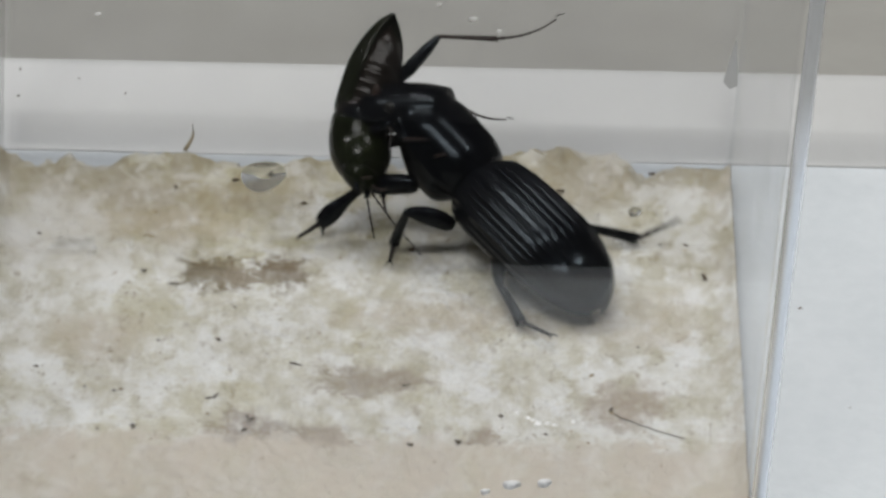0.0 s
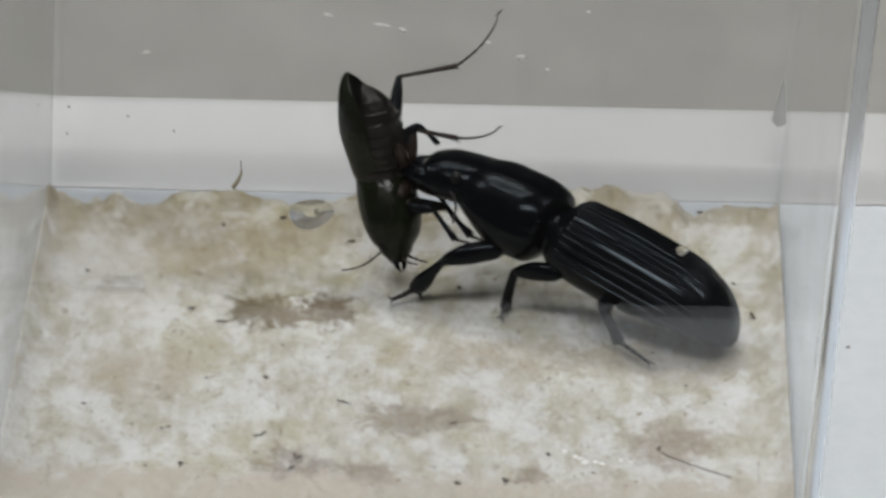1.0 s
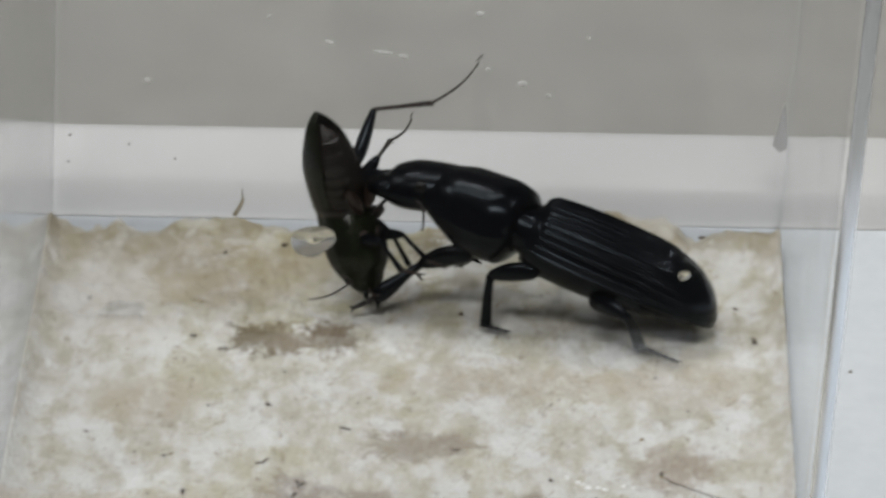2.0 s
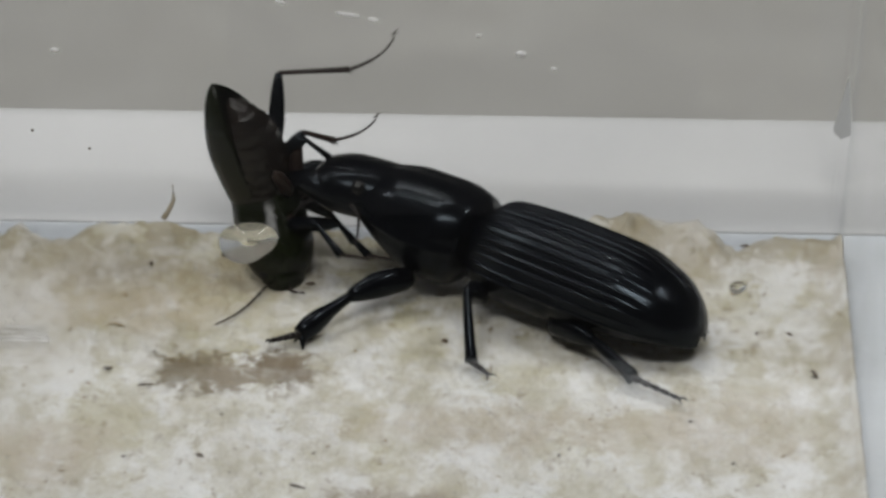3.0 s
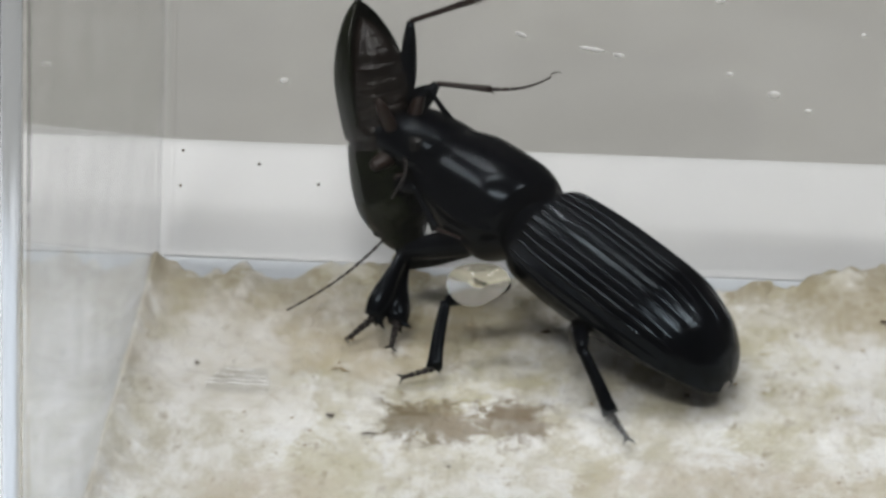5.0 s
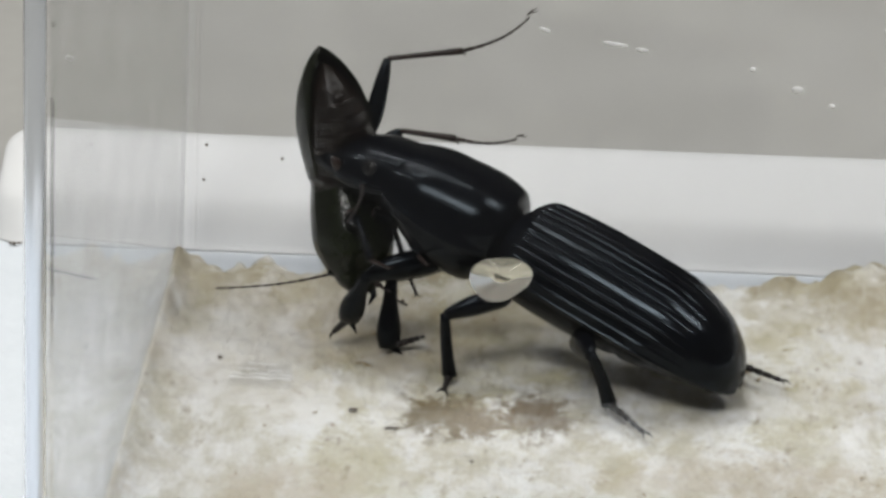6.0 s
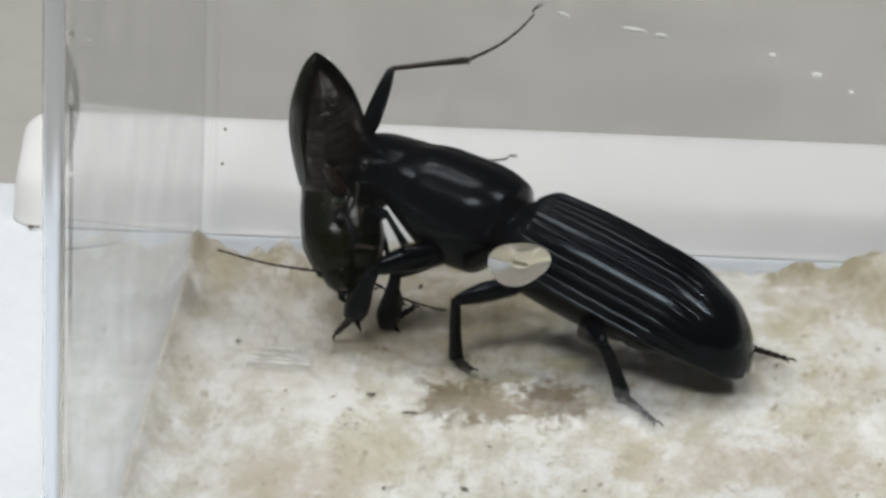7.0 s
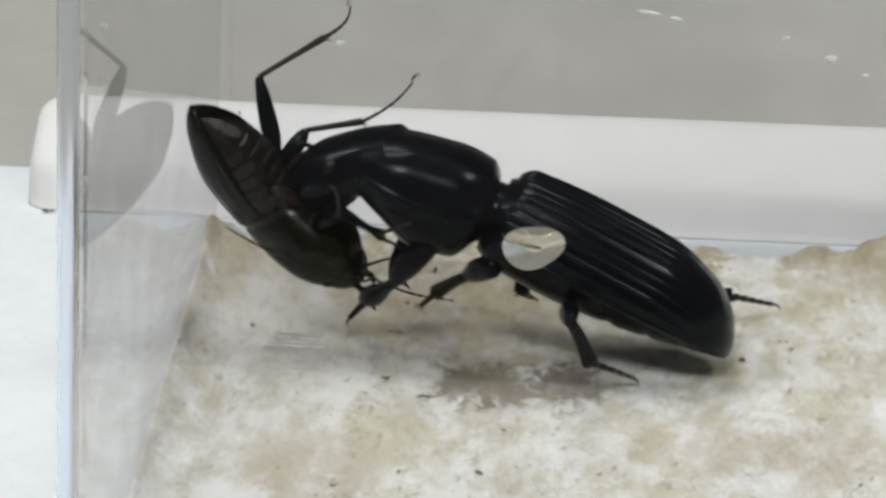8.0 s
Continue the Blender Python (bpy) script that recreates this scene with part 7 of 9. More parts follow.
    walk(BIG_PARTS["mid_tibia_far"], [
        (0, pose(-0.00123, -0.00559, 0.00184, 6.8, 58.6, -145.5)), (0.2, pose(-0.00151, -0.00575, 0.00185, 7.2, 61.5, -145.0)),
        (0.5, pose(-0.00176, -0.00594, 0.00182, 6.9, 64.0, -145.4)), (0.75, pose(-0.00181, -0.00667, 0.00146, -4.0, 66.1, -157.5)),
        (1, pose(-0.00227, -0.00796, 0.00048, -23.9, 68.1, -179.3)), (1.25, pose(-0.00213, -0.00763, 0.00080, -18.7, 68.1, -173.7)),
        (1.5, pose(-0.00201, -0.00727, 0.00108, -12.7, 67.8, -167.3)), (1.75, pose(-0.00214, -0.00797, 0.00046, -23.8, 67.0, -179.4)),
        (2, pose(-0.00238, -0.00854, -0.00022, -31.3, 65.7, 172.5)), (2.2, pose(-0.00191, -0.00744, 0.00092, -16.0, 66.5, -171.0)),
        (2.4, pose(-0.00261, -0.00825, 0.00018, -27.6, 69.4, 176.4)), (2.6, pose(-0.00145, -0.00604, 0.00171, 4.0, 62.0, -150.2)),
        (2.75, pose(-0.00090, -0.00448, 0.00202, 16.2, 51.3, -136.6)), (2.9, pose(-0.00038, -0.00299, 0.00186, 21.9, 36.1, -130.0)),
        (3.1, pose(0.00008, -0.00221, 0.00148, 22.6, 22.9, -129.8)), (3.3, pose(0.00009, -0.00209, 0.00144, 22.7, 21.3, -129.4)),
        (3.5, pose(-0.00043, -0.00302, 0.00188, 23.4, 36.9, -129.7)), (3.65, pose(-0.00123, -0.00536, 0.00191, 15.5, 58.0, -143.3)),
        (3.8, pose(-0.00254, -0.00864, -0.00036, -23.7, 66.3, 171.2)), (3.9, pose(-0.00255, -0.00864, -0.00036, -23.7, 66.4, 171.1)),
        (4, pose(-0.00256, -0.00864, -0.00035, -23.5, 66.4, 171.3)), (4.1, pose(-0.00274, -0.00891, -0.00080, -26.0, 65.4, 168.6)),
        (4.2, pose(-0.00292, -0.00912, -0.00126, -27.4, 64.3, 167.1)), (4.35, pose(-0.00264, -0.00903, -0.00105, -26.8, 63.4, 167.8)),
        (4.5, pose(-0.00254, -0.00902, -0.00105, -26.8, 62.7, 167.8)), (4.7, pose(-0.00209, -0.00874, -0.00058, -24.9, 62.0, 169.9)),
        (4.85, pose(-0.00157, -0.00829, -0.00006, -20.3, 60.6, 175.1)), (5, pose(-0.00121, -0.00790, 0.00026, -16.3, 59.1, 179.7)),
        (5.2, pose(-0.00265, -0.00917, -0.00137, -27.4, 61.8, 166.7)), (5.4, pose(-0.00248, -0.00900, -0.00101, -26.6, 62.6, 167.6)),
        (5.6, pose(-0.00233, -0.00880, -0.00065, -25.1, 63.4, 169.3)), (5.8, pose(-0.00219, -0.00857, -0.00030, -22.9, 64.1, 171.8)),
        (6, pose(-0.00207, -0.00832, 0.00004, -20.0, 64.7, 175.0)), (6.2, pose(-0.00195, -0.00802, 0.00037, -16.1, 65.2, 179.3)),
        (6.5, pose(-0.00179, -0.00753, 0.00082, -8.9, 65.4, -172.9)), (6.75, pose(-0.00191, -0.00776, 0.00063, -12.3, 65.9, -176.6)),
        (7, pose(-0.00204, -0.00799, 0.00041, -15.6, 66.0, 179.8)), (7.25, pose(-0.00190, -0.00765, 0.00074, -10.4, 66.1, -174.5)),
        (7.5, pose(-0.00178, -0.00727, 0.00104, -4.9, 65.7, -168.5)), (7.75, pose(-0.00269, -0.00858, -0.00025, -22.9, 68.0, 171.7)),
        (8, pose(-0.00324, -0.00925, -0.00163, -27.2, 64.4, 167.1)),
    ])
    walk(BIG_PARTS["mid_tarsus_far"], [
        (0, pose(-0.00398, -0.00748, -0.00363, -8.3, 20.5, -110.9)), (0.2, pose(-0.00401, -0.00750, -0.00377, -8.3, 19.1, -111.0)),
        (0.5, pose(-0.00407, -0.00754, -0.00393, -8.2, 18.2, -110.7)), (0.75, pose(-0.00421, -0.00766, -0.00439, -8.4, 16.6, -111.1)),
        (1, pose(-0.00466, -0.00799, -0.00546, -8.5, 13.9, -111.8)), (1.25, pose(-0.00450, -0.00789, -0.00514, -8.5, 14.4, -111.6)),
        (1.5, pose(-0.00437, -0.00780, -0.00484, -8.4, 14.6, -111.4)), (1.75, pose(-0.00464, -0.00799, -0.00543, -8.5, 13.3, -111.8)),
        (2, pose(-0.00499, -0.00820, -0.00605, -8.5, 12.5, -112.2)), (2.2, pose(-0.00443, -0.00784, -0.00495, -8.3, 14.1, -111.3)),
        (2.4, pose(-0.00486, -0.00811, -0.00581, -8.4, 12.6, -111.7)), (2.6, pose(-0.00406, -0.00753, -0.00394, -8.3, 15.0, -110.6)),
        (2.75, pose(-0.00381, -0.00724, -0.00297, -8.2, 15.9, -109.9)), (2.9, pose(-0.00370, -0.00695, -0.00192, -7.9, 16.7, -108.9)),
        (3.1, pose(-0.00369, -0.00674, -0.00101, -7.8, 17.4, -108.3)), (3.3, pose(-0.00370, -0.00669, -0.00088, -7.7, 17.1, -108.2)),
        (3.5, pose(-0.00370, -0.00696, -0.00196, -8.0, 16.6, -109.0)), (3.65, pose(-0.00394, -0.00739, -0.00351, -8.3, 15.4, -110.2)),
        (3.8, pose(-0.00508, -0.00825, -0.00622, -8.6, 12.1, -112.2)), (3.9, pose(-0.00509, -0.00825, -0.00622, -8.6, 12.0, -112.1)),
        (4, pose(-0.00509, -0.00825, -0.00622, -8.6, 12.2, -112.1)), (4.1, pose(-0.00535, -0.00838, -0.00662, -8.8, 11.8, -112.5)),
        (4.2, pose(-0.00563, -0.00850, -0.00702, -8.8, 11.0, -112.9)), (4.35, pose(-0.00544, -0.00842, -0.00678, -8.8, 11.3, -112.7)),
        (4.5, pose(-0.00541, -0.00841, -0.00673, -8.8, 11.4, -112.7)), (4.7, pose(-0.00505, -0.00821, -0.00623, -8.8, 13.0, -112.6)),
        (4.85, pose(-0.00470, -0.00802, -0.00564, -8.8, 14.4, -112.5)), (5, pose(-0.00449, -0.00789, -0.00523, -8.8, 15.5, -112.2)),
        (5.2, pose(-0.00559, -0.00847, -0.00701, -8.9, 11.5, -113.2)), (5.4, pose(-0.00536, -0.00837, -0.00669, -8.9, 11.9, -112.9)),
        (5.6, pose(-0.00514, -0.00827, -0.00637, -8.9, 12.6, -112.7)), (5.8, pose(-0.00496, -0.00817, -0.00605, -8.8, 13.1, -112.5)),
        (6, pose(-0.00480, -0.00808, -0.00575, -8.8, 13.4, -112.1)), (6.2, pose(-0.00463, -0.00799, -0.00544, -8.8, 13.8, -111.9)),
        (6.5, pose(-0.00443, -0.00785, -0.00500, -8.7, 14.2, -111.6)), (6.75, pose(-0.00453, -0.00792, -0.00521, -8.7, 13.9, -111.6)),
        (7, pose(-0.00465, -0.00799, -0.00543, -8.6, 13.7, -111.7)), (7.25, pose(-0.00448, -0.00789, -0.00511, -8.7, 13.8, -111.7)),
        (7.5, pose(-0.00436, -0.00780, -0.00479, -8.7, 14.4, -111.3)), (7.75, pose(-0.00506, -0.00823, -0.00619, -8.8, 12.3, -112.3)),
        (8, pose(-0.00594, -0.00863, -0.00740, -8.8, 10.6, -113.0)),
    ])
    walk(BIG_PARTS["hind_femur_far"], [
        (0, pose(-0.00935, -0.00510, -0.00370, -14.2, -13.1, -77.8)), (0.2, pose(-0.00955, -0.00428, -0.00390, 1.3, -11.4, -131.6)),
        (0.5, pose(-0.00985, -0.00304, -0.00419, 3.3, -11.0, -142.0)), (0.75, pose(-0.00983, -0.00303, -0.00419, 1.4, -11.0, -131.9)),
        (1, pose(-0.00981, -0.00301, -0.00420, -0.1, -11.8, -125.0)), (1.25, pose(-0.00983, -0.00303, -0.00419, 0.6, -10.8, -128.3)),
        (1.5, pose(-0.00985, -0.00305, -0.00419, 1.1, -10.0, -132.1)), (1.75, pose(-0.00982, -0.00303, -0.00419, 2.9, -10.7, -141.0)),
        (2, pose(-0.00980, -0.00302, -0.00418, -9.4, -42.4, -87.8)), (2.2, pose(-0.00980, -0.00302, -0.00418, -11.6, -41.4, -84.5)),
        (2.4, pose(-0.00980, -0.00302, -0.00418, 14.0, -39.2, -122.8)), (2.6, pose(-0.00980, -0.00302, -0.00419, -0.6, -29.2, -100.3)),
        (2.75, pose(-0.00980, -0.00302, -0.00419, -3.3, -19.1, -95.0)), (2.9, pose(-0.00980, -0.00302, -0.00419, -5.5, -17.9, -88.8)),
        (3.1, pose(-0.00980, -0.00302, -0.00419, -9.1, -24.8, -78.7)), (3.3, pose(-0.00980, -0.00302, -0.00419, -5.0, -31.2, -87.9)),
        (3.5, pose(-0.00980, -0.00302, -0.00419, -6.2, -30.3, -85.8)), (3.65, pose(-0.01012, -0.00312, -0.00404, -6.7, -19.6, -84.7)),
        (3.8, pose(-0.01044, -0.00321, -0.00390, 6.6, -26.5, -117.3)), (3.9, pose(-0.01065, -0.00327, -0.00381, 3.1, -26.6, -143.0)),
        (4, pose(-0.01087, -0.00333, -0.00371, 8.7, -23.5, -162.8)), (4.1, pose(-0.01065, -0.00327, -0.00380, 6.8, -22.2, -158.3)),
        (4.2, pose(-0.01044, -0.00320, -0.00390, 5.0, -21.4, -153.6)), (4.35, pose(-0.01012, -0.00310, -0.00404, 12.4, -29.1, -171.1)),
        (4.5, pose(-0.00981, -0.00300, -0.00418, -0.9, -70.1, -146.8)), (4.7, pose(-0.00980, -0.00301, -0.00417, 13.7, -49.3, -161.8)),
        (4.85, pose(-0.00980, -0.00301, -0.00417, 9.2, -38.2, -156.0)), (5, pose(-0.00980, -0.00301, -0.00416, -32.6, -73.6, -100.7)),
        (5.2, pose(-0.00985, -0.00303, -0.00416, 47.5, -16.9, -176.8)), (5.4, pose(-0.00989, -0.00306, -0.00415, 47.8, -16.9, -178.2)),
        (5.6, pose(-0.00994, -0.00308, -0.00415, 47.6, -17.5, -177.1)), (5.8, pose(-0.00998, -0.00310, -0.00414, 42.7, -16.7, -165.8)),
        (6, pose(-0.01003, -0.00312, -0.00414, 40.3, -15.8, -160.1)), (6.2, pose(-0.01007, -0.00315, -0.00413, 38.3, -13.9, -156.0)),
        (6.5, pose(-0.01014, -0.00318, -0.00412, 36.0, -11.1, -151.7)), (6.75, pose(-0.01039, -0.00327, -0.00407, 36.6, -11.1, -154.2)),
        (7, pose(-0.01064, -0.00336, -0.00402, 37.4, -11.1, -157.1)), (7.25, pose(-0.01112, -0.00316, -0.00414, 40.5, -10.3, -177.2)),
        (7.5, pose(-0.01159, -0.00296, -0.00426, 39.5, -7.4, -173.4)), (7.75, pose(-0.01160, -0.00326, -0.00382, 40.9, -15.9, -175.5)),
        (8, pose(-0.01160, -0.00355, -0.00338, 36.5, -23.5, -162.9)),
    ])
    walk(BIG_PARTS["hind_tibia_far"], [
        (0, pose(-0.00807, -0.01100, -0.00230, -9.1, 1.0, -122.5)), (0.2, pose(-0.01358, -0.00883, -0.00267, 12.4, -6.3, 169.5)),
        (0.5, pose(-0.01465, -0.00679, -0.00300, 11.2, -7.3, 179.2)), (0.75, pose(-0.01390, -0.00755, -0.00300, 13.6, -4.2, 171.5)),
        (1, pose(-0.01329, -0.00798, -0.00293, 14.7, -0.5, 169.6)), (1.25, pose(-0.01360, -0.00781, -0.00303, 14.0, -3.5, 174.8)),
        (1.5, pose(-0.01394, -0.00758, -0.00311, 12.7, -6.7, -179.7)), (1.75, pose(-0.01455, -0.00687, -0.00303, 15.7, -11.1, 162.7)),
        (2, pose(-0.00962, -0.00759, 0.00000, 13.5, 22.7, 162.4)), (2.2, pose(-0.00936, -0.00765, -0.00008, 13.7, 16.3, 160.6)),
        (2.4, pose(-0.01240, -0.00706, -0.00027, 14.6, 7.6, 159.4)), (2.6, pose(-0.01077, -0.00834, -0.00116, 13.4, -0.8, 143.0)),
        (2.75, pose(-0.01031, -0.00886, -0.00216, 14.5, -9.5, 131.0)), (2.9, pose(-0.00968, -0.00892, -0.00228, 15.7, -12.5, 124.8)),
        (3.1, pose(-0.00869, -0.00854, -0.00159, 15.1, -9.8, 123.3)), (3.3, pose(-0.00960, -0.00832, -0.00098, 13.8, -13.8, 146.9)),
        (3.5, pose(-0.00941, -0.00836, -0.00106, 13.4, -12.2, 145.9)), (3.65, pose(-0.00958, -0.00893, -0.00197, 12.9, -7.9, 129.5)),
        (3.8, pose(-0.01299, -0.00814, -0.00113, 12.0, -10.9, 141.5)), (3.9, pose(-0.01508, -0.00660, -0.00103, 18.6, -19.0, 165.6)),
        (4, pose(-0.01630, -0.00502, -0.00124, 15.8, -23.4, -166.3)), (4.1, pose(-0.01599, -0.00539, -0.00146, 13.5, -24.5, -158.4)),
        (4.2, pose(-0.01561, -0.00577, -0.00164, 10.8, -24.5, -150.9)), (4.35, pose(-0.01547, -0.00394, -0.00102, 5.1, -10.4, -137.1)),
        (4.5, pose(-0.01157, -0.00416, 0.00165, 5.8, 43.4, -154.2)), (4.7, pose(-0.01364, -0.00427, 0.00053, 6.4, 14.8, -155.0)),
        (4.85, pose(-0.01425, -0.00499, -0.00034, 1.8, 6.1, -177.5)), (5, pose(-0.01013, -0.00473, 0.00179, 2.1, 45.6, -164.6)),
        (5.2, pose(-0.01577, -0.00336, -0.00236, -9.4, -11.9, 179.0)), (5.4, pose(-0.01582, -0.00325, -0.00235, -11.0, -10.6, -173.3)),
        (5.6, pose(-0.01584, -0.00338, -0.00228, -11.7, -8.8, -168.4)), (5.8, pose(-0.01574, -0.00456, -0.00237, -10.5, -8.1, -172.8)),
        (6, pose(-0.01564, -0.00515, -0.00245, -10.5, -7.6, -172.2)), (6.2, pose(-0.01557, -0.00560, -0.00265, -11.2, -8.2, -170.1)),
        (6.5, pose(-0.01549, -0.00607, -0.00293, -13.0, -9.2, -165.3)), (6.75, pose(-0.01587, -0.00592, -0.00288, -13.5, -9.6, -164.2)),
        (7, pose(-0.01625, -0.00572, -0.00283, -14.1, -10.1, -162.6)), (7.25, pose(-0.01721, -0.00346, -0.00303, -16.2, -11.2, -156.4)),
        (7.5, pose(-0.01770, -0.00366, -0.00346, -13.1, -12.8, -169.5)), (7.75, pose(-0.01754, -0.00372, -0.00212, -15.0, -17.7, -160.4)),
        (8, pose(-0.01703, -0.00523, -0.00091, -12.8, -23.6, -163.6)),
    ])
    walk(BIG_PARTS["hind_tarsus_far"], [
        (0, pose(-0.01140, -0.01623, -0.00241, -9.1, -26.3, -98.7)), (0.2, pose(-0.01964, -0.00770, -0.00200, -3.1, -16.3, -172.9)),
        (0.5, pose(-0.02079, -0.00670, -0.00221, -2.7, -16.7, 177.8)), (0.75, pose(-0.02001, -0.00664, -0.00255, -0.0, -15.2, 155.1)),
        (1, pose(-0.01939, -0.00687, -0.00287, 3.7, -12.6, 133.4)), (1.25, pose(-0.01976, -0.00725, -0.00264, 4.8, -15.8, 135.3)),
        (1.5, pose(-0.02009, -0.00762, -0.00239, 5.7, -18.8, 137.4)), (1.75, pose(-0.02036, -0.00506, -0.00184, -2.1, -11.9, 165.3)),
        (2, pose(-0.01507, -0.00586, -0.00239, -5.6, -5.4, -146.6)), (2.2, pose(-0.01497, -0.00567, -0.00183, -5.4, -1.4, -145.3)),
        (2.4, pose(-0.01816, -0.00490, -0.00109, -5.0, -1.0, -154.3)), (2.6, pose(-0.01572, -0.00461, -0.00108, -4.8, 5.1, -154.2)),
        (2.75, pose(-0.01432, -0.00424, -0.00114, -5.1, 7.8, -158.1)), (2.9, pose(-0.01313, -0.00394, -0.00094, -5.4, 10.9, -159.4)),
        (3.1, pose(-0.01205, -0.00343, -0.00053, -5.6, 14.9, -158.8)), (3.3, pose(-0.01465, -0.00503, 0.00050, -2.7, 16.5, -144.2)),
        (3.5, pose(-0.01442, -0.00497, 0.00025, -2.7, 15.9, -144.4)), (3.65, pose(-0.01349, -0.00419, -0.00112, -4.4, 10.3, -158.3)),
        (3.8, pose(-0.01775, -0.00435, 0.00004, -3.4, 9.3, -133.2)), (3.9, pose(-0.02076, -0.00515, 0.00099, -2.6, 10.5, -119.0)),
        (4, pose(-0.02182, -0.00637, 0.00123, -5.2, 3.6, -123.9)), (4.1, pose(-0.02123, -0.00746, 0.00111, -6.0, 0.6, -124.6)),
        (4.2, pose(-0.02054, -0.00851, 0.00093, -6.8, -2.8, -125.9)), (4.35, pose(-0.01994, -0.00809, 0.00010, -5.4, -4.7, -133.7)),
        (4.5, pose(-0.01562, -0.00612, -0.00261, -4.7, -7.9, -140.3)), (4.7, pose(-0.01908, -0.00680, -0.00105, -3.1, -7.3, -151.2)),
        (4.85, pose(-0.02041, -0.00526, -0.00099, -2.0, -4.7, -161.2)), (5, pose(-0.01431, -0.00588, -0.00265, -2.0, -4.2, -155.7)),
        (5.2, pose(-0.02184, -0.00325, -0.00108, -0.3, -10.5, 178.7)), (5.4, pose(-0.02187, -0.00396, -0.00121, 0.3, -11.5, 174.3)),
        (5.6, pose(-0.02184, -0.00461, -0.00133, 0.8, -12.0, 170.9)), (5.8, pose(-0.02183, -0.00533, -0.00149, 1.9, -13.6, 165.3)),
        (6, pose(-0.02173, -0.00599, -0.00163, 3.0, -15.1, 160.1)), (6.2, pose(-0.02161, -0.00665, -0.00176, 4.4, -16.5, 154.7)),
        (6.5, pose(-0.02141, -0.00762, -0.00193, 6.8, -18.6, 147.0)), (6.75, pose(-0.02175, -0.00758, -0.00185, 7.2, -18.6, 146.2)),
        (7, pose(-0.02207, -0.00755, -0.00175, 7.5, -18.5, 145.6)), (7.25, pose(-0.02278, -0.00590, -0.00183, 0.9, -15.4, 174.7)),
        (7.5, pose(-0.02365, -0.00476, -0.00209, -2.3, -13.6, -167.0)), (7.75, pose(-0.02310, -0.00571, -0.00024, -3.7, -8.7, -152.9)),
        (8, pose(-0.02248, -0.00684, 0.00158, -5.8, -4.3, -137.9)),
    ])
